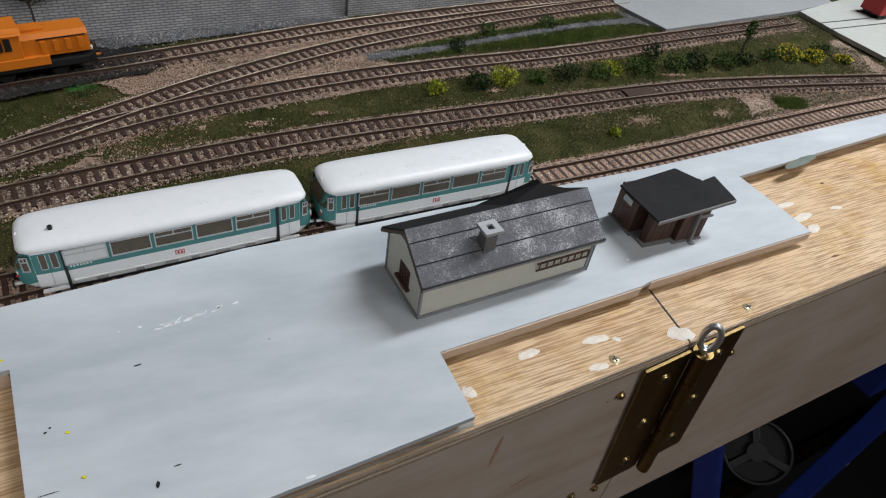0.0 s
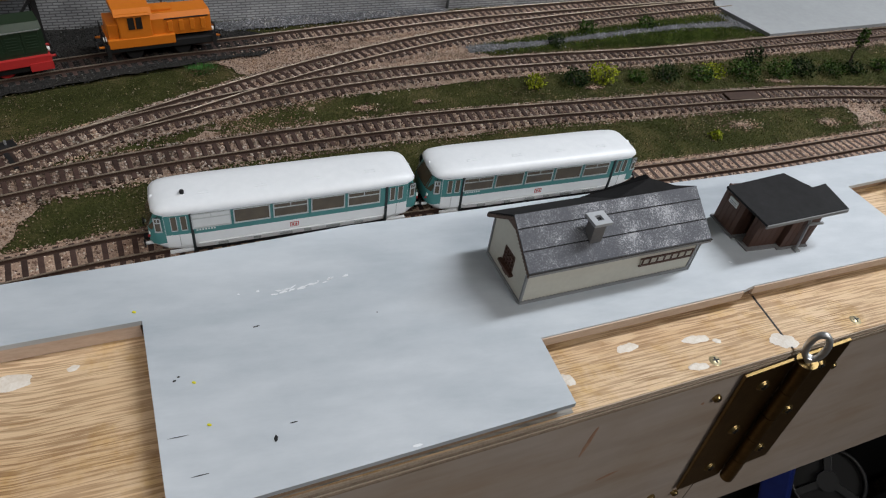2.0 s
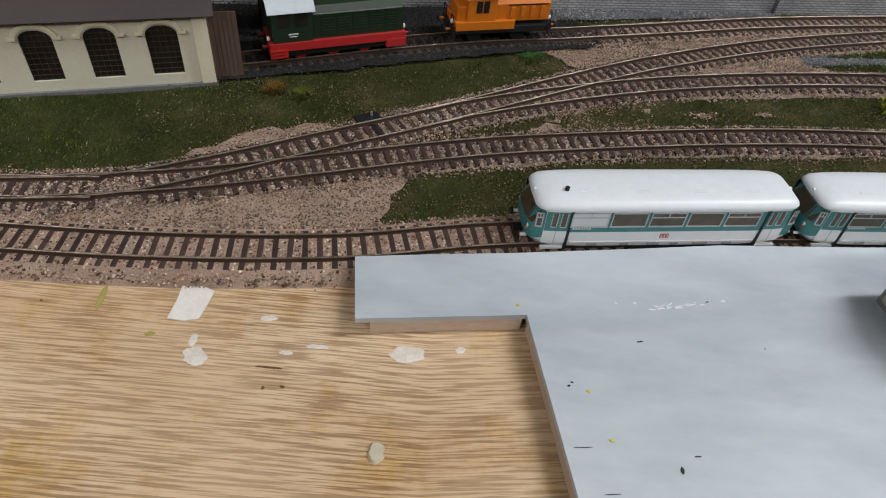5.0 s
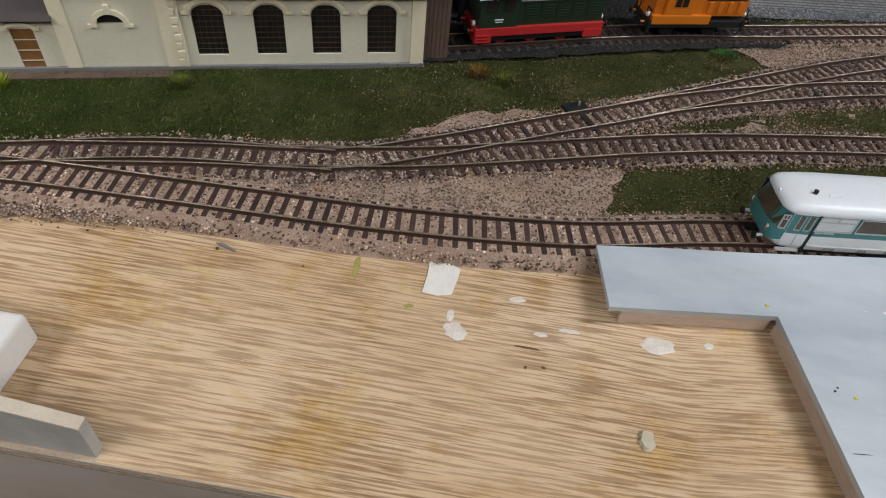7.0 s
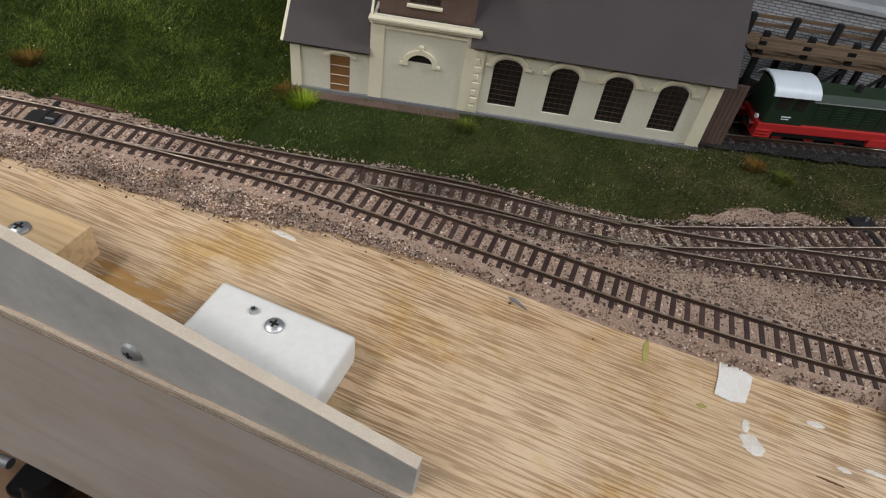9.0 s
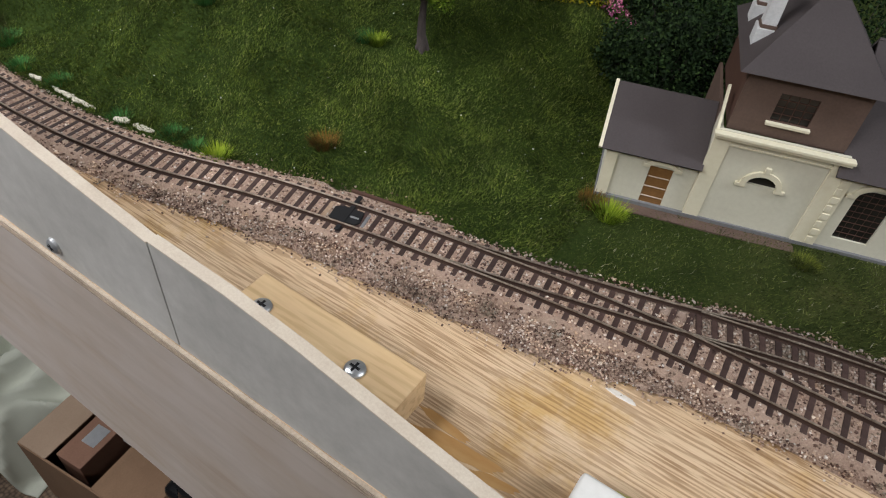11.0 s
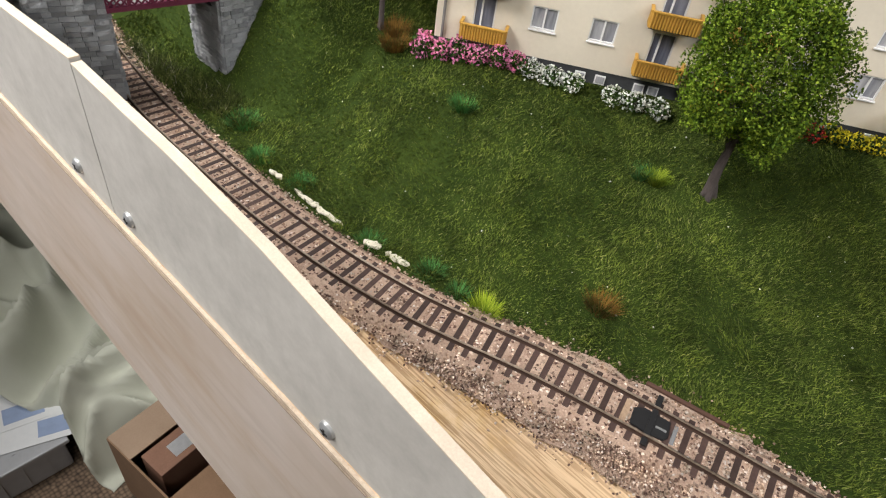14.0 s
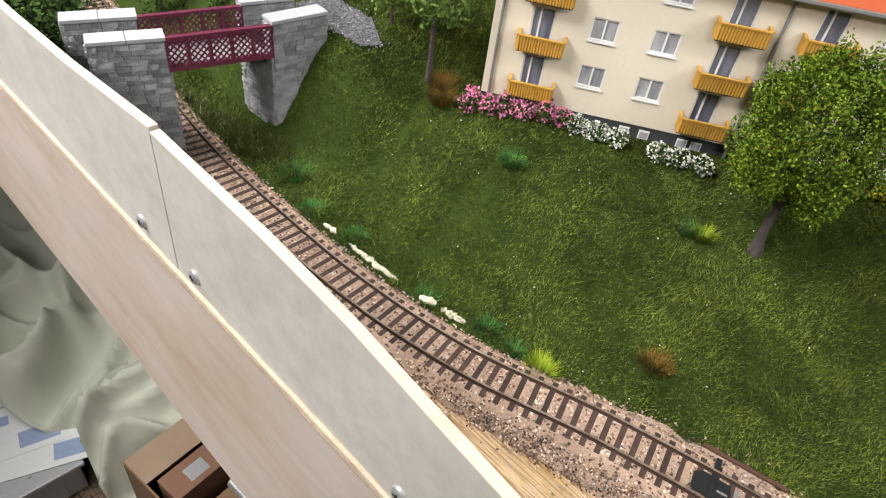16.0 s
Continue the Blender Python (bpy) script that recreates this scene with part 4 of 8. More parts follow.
# ---- station ----
def station():
    m = pose(0.123, 0.1886, PZ, rz=8)
    st = thing("station_building", m, "small cream station building with a chalky slate roof", "station")
    W, D, H = 0.0835, 0.031, 0.0196
    hole = (0.0125, 0.0205, 0.0078, 0.0155)
    part("wall", holed_wall(W, H, 0.0012, []), M_STATION, st)
    part("wall", holed_wall(W, H, 0.0012, []), M_STATION, st, m=Matrix.Translation((W, D, 0)) @ Matrix.Rotation(radians(180), 4, "Z"))
    for x, ang in ((0.0, -90), (W, 90)):
        mm = Matrix.Translation((x, D if ang < 0 else 0, 0)) @ Matrix.Rotation(radians(ang), 4, "Z")
        g = part("gable_wall", holed_wall(D, H, 0.0012, [hole] if ang < 0 else []), M_STATION, st, m=mm)
        # boarded gable
        tri = bmesh.new()
        a = [tri.verts.new(v) for v in ((0, 0, H), (D, 0, H), (D / 2, 0, H + 0.0136))]
        b = [tri.verts.new(v) for v in ((0, 0.0012, H), (D, 0.0012, H), (D / 2, 0.0012, H + 0.0136))]
        tri.faces.new(a), tri.faces.new(b[::-1])
        for i in range(3):
            tri.faces.new((a[i], b[i], b[(i + 1) % 3], a[(i + 1) % 3]))
        part("gable_fill", tri, M_STATION, g)
        tb = bmesh.new()
        for k in range(6):
            x0 = D / 2 - 0.0062 + k * 0.0021
            top = lambda q: H + 0.0136 - abs(q - D / 2) * (0.0136 / (D / 2)) - 0.0003
            vs = [tb.verts.new(v) for v in ((x0, -0.0004, H + 0.0072), (x0 + 0.0019, -0.0004, H + 0.0072), (x0 + 0.0019, -0.0004, top(x0 + 0.0019)), (x0, -0.0004, top(x0)))]
            tb.faces.new(vs)
        ex = bmesh.ops.extrude_face_region(tb, geom=list(tb.faces))
        for v in [e for e in ex["geom"] if isinstance(e, bmesh.types.BMVert)]:
            v.co.y += 0.0006
        part("gable_boards", tb, M_BOARDS, g, "brown vertical gable boards")
        if ang < 0:
            win = part("window", box((hole[0], 0.0006, hole[2]), (hole[1], 0.0009, hole[3])), M_DARKGLASS, g, "brown framed window with crossing bars")
            bars = [box((hole[0] + (hole[1] - hole[0]) * k / 4 - 0.0003, -0.0003, hole[2]), (hole[0] + (hole[1] - hole[0]) * k / 4 + 0.0003, 0.0006, hole[3])) for k in range(5)]
            bars += [box((hole[0], -0.0003, hole[2] + (hole[3] - hole[2]) * k / 4 - 0.0003), (hole[1], 0.0006, hole[2] + (hole[3] - hole[2]) * k / 4 + 0.0003)) for k in range(5)]
            part("window_frame", merged(*bars), M_BROWN, win)
            part("window_sill", merged(box((hole[0] - 0.0016, -0.0018, hole[2] - 0.0014), (hole[1] + 0.0016, 0.0, hole[2] - 0.0002), 0.0002), box((hole[0] - 0.0004, -0.0012, hole[2] - 0.0026), (hole[1] + 0.0004, 0.0, hole[2] - 0.0012), 0.0002), box((hole[0] + 0.002, -0.001, hole[2] - 0.0036), (hole[1] - 0.002, 0.0, hole[2] - 0.0024), 0.0002)), M_BROWN, win)
    for x in (-0.0004, W - 0.0006):
        for y in (-0.0004, D - 0.0006):
            part("corner_post", box((x, y, 0), (x + 0.001, y + 0.001, H), 0.0001), M_STONE_TRIM, st)
    base = [box((-0.0003, -0.0007, 0), (W + 0.0003, -0.0001, 0.0012))] + [box((k * 0.00168, -0.0007, 0.0012), (k * 0.00168 + 0.0009, -0.0002, 0.0017)) for k in range(50)]
    part("plinth", merged(*base), M_STONE_TRIM, st, "grey toothed plinth")
    part("plinth", box((-0.0007, 0, 0), (-0.0001, D, 0.0013)), M_STONE_TRIM, st)
    # roof
    ex, ey, zr, ze = 0.0020, 0.0035, 0.0341, 0.0204
    front = [(-ex, -ey, ze), (W + ex, -ey, ze), (W + ex, D / 2, zr), (-ex, D / 2, zr)]
    rf = part("roof", slab(*front, 0.0009), M_WORN, st, "dark slate roof rubbed white in patches")
    for u in (0.36, 0.74):
        yy, zz = -ey + (D / 2 + ey) * u, ze + (zr - ze) * u
        part("roof_seam", slab((-ex, yy, zz + 0.00025), (W + ex, yy, zz + 0.00025), (W + ex, yy + 0.0004, zz + 0.0004), (-ex, yy + 0.0004, zz + 0.0004), 0.0004), M_TAR, rf)
    part("roof_rear", slab((-ex, D + ey, ze), (W + ex, D + ey, ze), (W + ex, D / 2, zr), (-ex, D / 2, zr), 0.0009), M_TAR, st, "black roof slope")
    part("eaves_board", box((-ex, -ey - 0.0004, ze - 0.0016), (W + ex, -ey + 0.0002, ze - 0.0003)), M_STONE_TRIM, st)
    part("eaves_line", box((-ex, -ey - 0.0005, ze - 0.0003), (W + ex, -ey + 0.0002, ze + 0.0002)), M_BLACK, st)
    # wavy bargeboard on the near gable
    teeth = [box((-ex - 0.0002, -ey + (D / 2 + ey) * k / 16 , ze + (zr - ze) * k / 16 - 0.0021), (-ex + 0.0004, -ey + (D / 2 + ey) * k / 16 + 0.0009, ze + (zr - ze) * k / 16 - 0.0006)) for k in range(16)]
    teeth += [box((-ex - 0.0002, D + ey - (D / 2 + ey) * k / 16 - 0.0009, ze + (zr - ze) * k / 16 - 0.0021), (-ex + 0.0004, D + ey - (D / 2 + ey) * k / 16, ze + (zr - ze) * k / 16 - 0.0006)) for k in range(16)]
    bb = part("bargeboard", slab((-ex - 0.0001, -ey, ze - 0.0008), (-ex + 0.0004, -ey, ze - 0.0008), (-ex + 0.0004, D / 2, zr - 0.0008), (-ex - 0.0001, D / 2, zr - 0.0008), 0.0006), M_BOARDS, st, "scalloped brown bargeboard")
    for tooth in teeth:
        part("tooth", tooth, M_BOARDS, bb)
    # cross wing with a half-hipped peak behind the ridge
    cx, hw = 0.0625, 0.0175
    wing = bmesh.new()
    pk = 0.0384
    pts = {"l": (cx - hw - 0.002, D + 0.0045, ze - 0.001), "r": (cx + hw + 0.002, D + 0.0045, ze - 0.001), "pf": (cx, D / 2 + 0.0045, pk), "pb": (cx, D / 2 + 0.0075, pk), "lf": (cx - hw, D / 2 + 0.0004, zr - 0.0006), "rf": (cx + hw, D / 2 + 0.0004, zr - 0.0006)}
    vv = {k: wing.verts.new(v) for k, v in pts.items()}
    for q in (("l", "lf", "pf", "pb"), ("r", "pb", "pf", "rf"), ("l", "pb", "r"), ("lf", "rf", "pf"), ("l", "r", "rf", "lf")):
        wing.faces.new([vv[k] for k in q])
    part("wing_roof", wing, M_TAR, st, "black hipped roof of the cross wing")
    part("wing_wall", box((cx - hw * 0.8, D, 0), (cx + hw * 0.8, D + 0.003, H - 0.0005)), M_STATION, st)
    # chimney
    cz = 0.0248
    ch = part("chimney", box((0.0268, 0.0025, cz - 0.005), (0.0322, 0.0075, cz + 0.0092)), M_PLINTH, st, "square grey chimney")
    z1, z2 = cz + 0.0092, cz + 0.0106
    cap = merged(*[box(lo, hi) for lo, hi in (((0.0255, 0.0012, z1), (0.0335, 0.0035, z2)), ((0.0255, 0.0065, z1), (0.0335, 0.0088, z2)), ((0.0255, 0.0035, z1), (0.0281, 0.0065, z2)), ((0.0309, 0.0035, z1), (0.0335, 0.0065, z2)))])
    part("chimney_cap", cap, M_CHIMCAP, ch, "pale grey chimney cap")
    part("flue", box((0.0281, 0.0035, z1 - 0.0004), (0.0309, 0.0065, z1 + 0.0003)), M_BLACK, ch)
    # ladder on the long wall
    lad = [box((0.054, -0.0012, 0.0088), (0.0815, -0.0006, 0.0095)), box((0.054, -0.0012, 0.0127), (0.0815, -0.0006, 0.0134))] + [box((0.0552 + k * 0.0037, -0.0011, 0.0093), (0.0558 + k * 0.0037, -0.0007, 0.0128)) for k in range(8)]
    part("wall_ladder", merged(*lad), M_BROWN, st, "dark ladder hung on the wall")
    dp = cyl(0.0004, 0, 0.0155, Matrix.Translation((W + 0.0008, -0.0006, 0)), 8)
    part("downpipe", dp, M_STONE_TRIM, st)
    return st


station()


# ---- kiosk ----
def kiosk():
    k = thing("platform_hut", pose(0.241, 0.2105, PZ, rz=3), "dark brown wooden platform hut with a flat black roof", "hut")
    def planks(name, x0, x1, y0, y1, h, label=""):
        w = part(name, box((x0 + 0.0004, y0 + 0.0004, 0.0009), (x1 - 0.0004, y1, h - 0.0005)), M_BROWN, k, label)
        n = max(2, int((x1 - x0) / 0.0028))
        for i in range(n):
            a, b = x0 + (x1 - x0) * i / n, x0 + (x1 - x0) * (i + 1) / n
            part("plank", box((a + 0.00012, y0, 0.0009), (b - 0.00012, y0 + 0.0008, h)), M_BROWN, w)
        m = max(2, int((y1 - y0) / 0.0028))
        for i in range(m):
            a, b = y0 + (y1 - y0) * i / m, y0 + (y1 - y0) * (i + 1) / m
            for x in (x0, x1 - 0.0008):
                part("plank", box((x, a + 0.00012, 0.0009), (x + 0.0008, b - 0.00012, h)), M_BROWN, w)
        return w
    planks("hut_wall", 0.0, 0.0165, 0.008, 0.023, 0.0205, "brown plank wall")
    planks("hut_wall", 0.0195, 0.035, -0.0035, 0.012, 0.0195)
    planks("hut_wall", 0.034, 0.044, 0.0045, 0.018, 0.019)
    planks("side_screen", 0.003, 0.0185, -0.001, 0.0035, 0.0195)
    part("floor_slab", merged(box((-0.001, 0.0065, 0), (0.018, 0.024, 0.0009)), box((0.001, -0.003, 0.0), (0.019, 0.006, 0.0009)), box((0.0175, -0.0045, 0), (0.0355, 0.013, 0.0008)), box((0.034, 0.0035, 0), (0.045, 0.019, 0.0007))), M_PLINTH, k, "grey floor slab")
    rf = part("roof", prism([(-0.004, 0.020), (-0.0025, -0.0085), (0.048, -0.0035), (0.0505, 0.0155), (0.041, 0.0136), (0.0335, 0.026)], 0.0203, 0.0213), M_TAR, k, "flat black card roof")
    part("fascia", prism([(-0.0025, -0.009), (0.048, -0.004), (0.048, -0.0032), (-0.0025, -0.0082)], 0.0193, 0.0210), M_STONE_TRIM, rf, "light grey fascia")
    part("notice", box((-0.0005, 0.0125, 0.0135), (0.0001, 0.0185, 0.0165)), M_PRINT, k, "white notice with grey bars")
    part("notice_bar", merged(*[box((-0.0007, 0.0132, 0.0141 + i * 0.001), (-0.0004, 0.0178, 0.0144 + i * 0.001)) for i in range(2)]), M_GREYPRINT, k)
    part("drain_pipe", merged(cyl(0.0006, 0, 0.0185, Matrix.Translation((0.0275, -0.0058, 0)) @ Matrix.Rotation(radians(-5), 4, "X"), 10), box((0.0262, -0.0075, 0), (0.029, -0.0045, 0.0006)), box((0.0255, -0.0062, 0.0155), (0.034, -0.0052, 0.0165))), M_STONE_TRIM, k, "grey drain pipe")
    return k


kiosk()


# ---- engine shed ----
def arch_fill(x0, x1, z0, z1, t):
    """The two corners between a straight lintel and a flat arch."""
    bms = []
    cx, hw = (x0 + x1) / 2, (x1 - x0) / 2
    for s in (-1, 1):
        arc = [(cx + s * hw * u, z0 + (z1 - z0) * math.sqrt(max(0, 1 - u * u))) for u in (1.0, 0.93, 0.8, 0.62, 0.42, 0.2, 0.0)]
        bms.append(profile(arc + [(cx + s * hw, z1)], 0, t))
    return merged(*bms)


def arch_band(x0, x1, z0, z1, width, y0, y1):
    cx, hw = (x0 + x1) / 2, (x1 - x0) / 2
    us = [math.pi * k / 10 for k in range(11)]
    inner = [(cx + hw * math.cos(u), z0 + (z1 - z0) * math.sin(u)) for u in us]
    outer = [(cx + (hw + width) * math.cos(u), z0 + (z1 - z0 + width) * math.sin(u)) for u in us]
    return profile(inner + outer[::-1], y0, y1)


def engine_shed():
    s = thing("engine_shed", pose(-0.364, 0.276, 0.001, rz=17.4), "cream rendered engine shed with arched windows and brown roofs", "engine shed")
    D = 0.058
    # hall with four arched windows
    x0, x1, H = 0.086, 0.206, 0.0395
    wins = [(0.0975, 0.1115), (0.1250, 0.1388), (0.1515, 0.1652), (0.1780, 0.1922)]
    holes = [(a - x0, b - x0, 0.0078, 0.0330) for a, b in wins]
    hall = part("hall_wall", holed_wall(x1 - x0, H, 0.0016, holes), M_CREAM, s, m=Matrix.Translation((x0, 0, 0)))
    part("hall_wall", box((x0, D - 0.0016, 0), (x1, D, H)), M_CREAM, s)
    part("floor_board", box((0.001, 0.002, 0.0), (x1 - 0.001, D - 0.002, 0.0008)), M_BLACK, s, "dark shed floor")
    for a, b in wins:
        part("arch_corner", arch_fill(a, b, 0.0285, 0.0332, 0.0016), M_CREAM, hall, m=Matrix.Translation((-x0, 0, 0)))
        w = part("window", box((a - 0.0003, 0.0011, 0.0078), (b + 0.0003, 0.0014, 0.033)), M_DARKGLASS, s, "dark arched window with fine glazing bars")
        bars = [box((a + (b - a) * k / 5 - 0.00006, 0.0009, 0.0078), (a + (b - a) * k / 5 + 0.00006, 0.0011, 0.033)) for k in range(1, 5)]
        bars += [box((a, 0.0007, 0.0078 + 0.0252 * k / 9 - 0.00006), (b, 0.0011, 0.0078 + 0.0252 * k / 9 + 0.00010)) for k in range(1, 9)]
        for bar in bars:
            part("glazing_bar", bar, M_BROWN, w)
        hm = part("hood_mould", arch_band(a - 0.0006, b + 0.0006, 0.0295, 0.0345, 0.0022, -0.0012, 0.0), M_CREAM_TRIM, s, "cream arched hood mould")
        part("mould_foot", box((a - 0.0042, -0.0013, 0.0288), (a - 0.0006, 0.0, 0.0304), 0.0002), M_CREAM_TRIM, hm)
        part("mould_foot", box((b + 0.0006, -0.0013, 0.0288), (b + 0.0042, 0.0, 0.0304), 0.0002), M_CREAM_TRIM, hm)
    # end wall with brown gate, at the track
    part("end_wall", box((x1 - 0.0016, 0.0016, 0), (x1, 0.011, H)), M_CREAM, s)
    part("end_wall", box((x1 - 0.0016, D - 0.011, 0), (x1, D - 0.0016, H)), M_CREAM, s)
    gate = part("gate_leaf", merged(*[box((x1 + 0.0002, 0.0012 + k * 0.0022 + 0.0001, 0.002), (x1 + 0.0012, 0.0012 + (k + 1) * 0.0022 - 0.0001, 0.0365)) for k in range(5)]), M_BOARDS, s, "open brown plank gate leaf", m=Matrix.Translation((x1, 0.012, 0)) @ Matrix.Rotation(radians(-3), 4, "Z") @ Matrix.Translation((-x1, -0.012, 0)))
    part("gate_leaf", merged(*[box((x1 + 0.0002, D - 0.0125 + k * 0.0022 + 0.0001, 0.002), (x1 + 0.0012, D - 0.0125 + (k + 1) * 0.0022 - 0.0001, 0.0365)) for k in range(5)]), M_BOARDS, s)
    leaf = part("gate_leaf", box((x1 + 0.0006, 0.0048, 0.0022), (x1 + 0.0138, 0.0056, 0.0360)), M_BOARDS, s, "brown plank gate leaf folded open")
    for k in range(6):
        part("plank", box((x1 + 0.0006 + k * 0.0022, 0.0040, 0.0018), (x1 + 0.0026 + k * 0.0022, 0.0048, 0.0365)), M_BOARDS, leaf)
    gab = bmesh.new()
    a = [gab.verts.new(v) for v in ((x1 - 0.0016, 0, H), (x1 - 0.0016, D, H), (x1 - 0.0016, D / 2, H + 0.0375))]
    b = [gab.verts.new(v) for v in ((x1, 0, H), (x1, D, H), (x1, D / 2, H + 0.0375))]
    gab.faces.new(a), gab.faces.new(b)
    for i in range(3):
        gab.faces.new((a[i], b[i], b[(i + 1) % 3], a[(i + 1) % 3]))
    part("gable", gab, M_BOARDS, s)
    part("lintel", box((x1 - 0.0016, 0.011, 0.034), (x1, D - 0.011, H)), M_BOARDS, s)
    e = 0.0045
    part("hall_roof", slab((x0 - 0.001, -e, H - 0.001), (x1 + 0.0040, -e, H - 0.001), (x1 + 0.0040, D / 2, H + 0.041), (x0 - 0.001, D / 2, H + 0.041), 0.0011), M_SHEDROOF, s, "brown felt roof")
    part("hall_roof", slab((x0 - 0.001, D + e, H - 0.001), (x1 + 0.0040, D + e, H - 0.001), (x1 + 0.0040, D / 2, H + 0.041), (x0 - 0.001, D / 2, H + 0.041), 0.0011), M_SHEDROOF, s)
    # pilasters
    for xa, xb, h in ((0.0885, 0.0925, H - 0.002), (0.1995, 0.2062, H - 0.002), (0.083, 0.0892, 0.0435), (0.038, 0.0445, 0.0435), (-0.0003, 0.0045, 0.0268)):
        part("pilaster", box((xa, -0.0013, 0.0), (xb, 0.0004, h), 0.00015), M_CREAM_TRIM, s, "cream corner pilaster")
    # toothed stones on the tower's corner
    for k in range(9):
        part("quoin", box((0.0885, -0.0018, 0.0035 + k * 0.0042), (0.0885 + 0.0022 + 0.001 * (k % 2), -0.0011, 0.0035 + k * 0.0042 + 0.0032), 0.0003), M_CREAM_TRIM, s)
    # middle tower block
    part("tower_wall", holed_wall(0.049, 0.0455, 0.0016, [(0.0175, 0.0295, 0.0242, 0.029)]), M_CREAM, s, m=Matrix.Translation((0.0388, -0.0006, 0)))
    part("arch_corner", arch_fill(0.0563, 0.0683, 0.0242, 0.0292, 0.0014), M_CREAM, s, m=Matrix.Translation((0, -0.0005, 0)))
    part("lunette", box((0.0562, 0.0006, 0.0242), (0.0684, 0.0009, 0.0291)), M_DARKGLASS, s, "dark half-round window")
    lm = part("lunette_mould", arch_band(0.0563, 0.0683, 0.0242, 0.0292, 0.0022, -0.0018, -0.0005), M_CREAM_TRIM, s)
    part("mould_foot", box((0.0525, -0.0018, 0.0228), (0.0565, -0.0005, 0.0244), 0.0002), M_CREAM_TRIM, lm)
    part("mould_foot", box((0.068, -0.0018, 0.0228), (0.072, -0.0005, 0.0244), 0.0002), M_CREAM_TRIM, lm)
    part("keystone", box((0.0612, -0.002, 0.031), (0.0634, -0.0005, 0.0336), 0.0002), M_CREAM_TRIM, lm)
    part("cornice", merged(box((0.0375, -0.0028, 0.0425), (0.089, 0.0, 0.0438), 0.0002), box((0.037, -0.0036, 0.0438), (0.0895, 0.0, 0.0452), 0.0003), box((0.0445, -0.0014, 0.0395), (0.083, -0.0004, 0.0401))), M_CREAM_TRIM, s, "stepped cream cornice")
    part("tower_side", merged(box((0.0388, 0.001, 0), (0.0402, 0.013, 0.0455)), box((0.0862, 0.001, H), (0.0878, D, 0.0455))), M_CREAM, s)
    part("tower_side", box((0.0388, 0.013, 0), (0.0402, D, 0.0455)), M_BOARDS, s, "brown boarded tower side")
    up = part("upper_storey", merged(holed_wall(0.044, 0.026, 0.0014, [(0.0135, 0.0275, 0.007, 0.0185)])), M_BOARDS, s, "brown timber upper storey", m=Matrix.Translation((0.0412, 0.002, 0.0453)))
    part("upper_window", box((0.0545, 0.0030, 0.0520), (0.069, 0.0033, 0.0640)), M_DARKGLASS, s, "square dark window")
    for k in range(5):
        part("glazing_bar", box((0.0547 + 0.0035 * k - 0.0001, 0.0026, 0.0523), (0.0547 + 0.0035 * k + 0.0001, 0.003, 0.0638)), M_BROWN, s)
        part("glazing_bar", box((0.0547, 0.0026, 0.0523 + 0.0029 * k - 0.0001), (0.0687, 0.003, 0.0523 + 0.0029 * k + 0.0001)), M_BROWN, s)
    part("upper_sill", box((0.0535, 0.0002, 0.0508), (0.0698, 0.0022, 0.0520), 0.0002), M_CREAM_TRIM, s, "white window sill")
    part("upper_side", merged(box((0.0412, 0.0034, 0.0453), (0.0426, D - 0.002, 0.0713)), box((0.0838, 0.0034, 0.0453), (0.0852, D - 0.002, 0.0713)), box((0.0412, D - 0.0034, 0.0453), (0.0852, D - 0.002, 0.0713))), M_BROWN, s)
    # hipped tower roof
    hip = bmesh.new()
    lo = [hip.verts.new(v) for v in ((0.037, -0.002, 0.0705), (0.0895, -0.002, 0.0705), (0.0895, D + 0.002, 0.0705), (0.037, D + 0.002, 0.0705))]
    hi = [hip.verts.new(v) for v in ((0.0585, D / 2 - 0.006, 0.093), (0.068, D / 2 - 0.006, 0.093), (0.068, D / 2 + 0.006, 0.093), (0.0585, D / 2 + 0.006, 0.093))]
    hip.faces.new(lo[::-1]), hip.faces.new(hi)
    for i in range(4):
        hip.faces.new((lo[i], lo[(i + 1) % 4], hi[(i + 1) % 4], hi[i]))
    part("tower_roof", hip, M_SHEDROOF, s)
    # annex with a door
    part("annex_wall", holed_wall(0.039, 0.0275, 0.0016, [(0.0188, 0.0285, 0.0022, 0.0215)]), M_CREAM, s)
    part("annex_side", box((0, 0.0016, 0), (0.0016, 0.044, 0.0275)), M_CREAM, s)
    gb = profile([(0.0016, 0.0275), (0.044, 0.0275), (0.021, 0.0445)], 0, 0.0016, Matrix.Rotation(radians(90), 4, "Z") @ Matrix.Translation((0, -0.0016, 0)))
    part("annex_gable", gb, M_CREAM, s)
    door = part("door", box((0.0186, 0.0006, 0.002), (0.0287, 0.0012, 0.0217)), M_DOORWOOD, s, "ochre wooden door with pale bars")
    part("door_bar", merged(*[box((0.019, 0.0002, 0.0055 + k * 0.0052), (0.0283, 0.0006, 0.0058 + k * 0.0052)) for k in range(3)]), M_EDGE, door)
    part("door_hood", merged(arch_band(0.0185, 0.0288, 0.0218, 0.0232, 0.0018, -0.0012, 0.0), box((0.0155, -0.0013, 0.0212), (0.0187, 0, 0.0228), 0.0002), box((0.0286, -0.0013, 0.0212), (0.0318, 0, 0.0228), 0.0002), box((0.0226, -0.0014, 0.0245), (0.0246, 0, 0.0266), 0.0002)), M_CREAM_TRIM, s)
    part("annex_roof", slab((-0.003, -0.0035, 0.0268), (0.0385, -0.0035, 0.0268), (0.0385, 0.021, 0.0455), (-0.003, 0.021, 0.0455), 0.001), M_SHEDROOF, s)
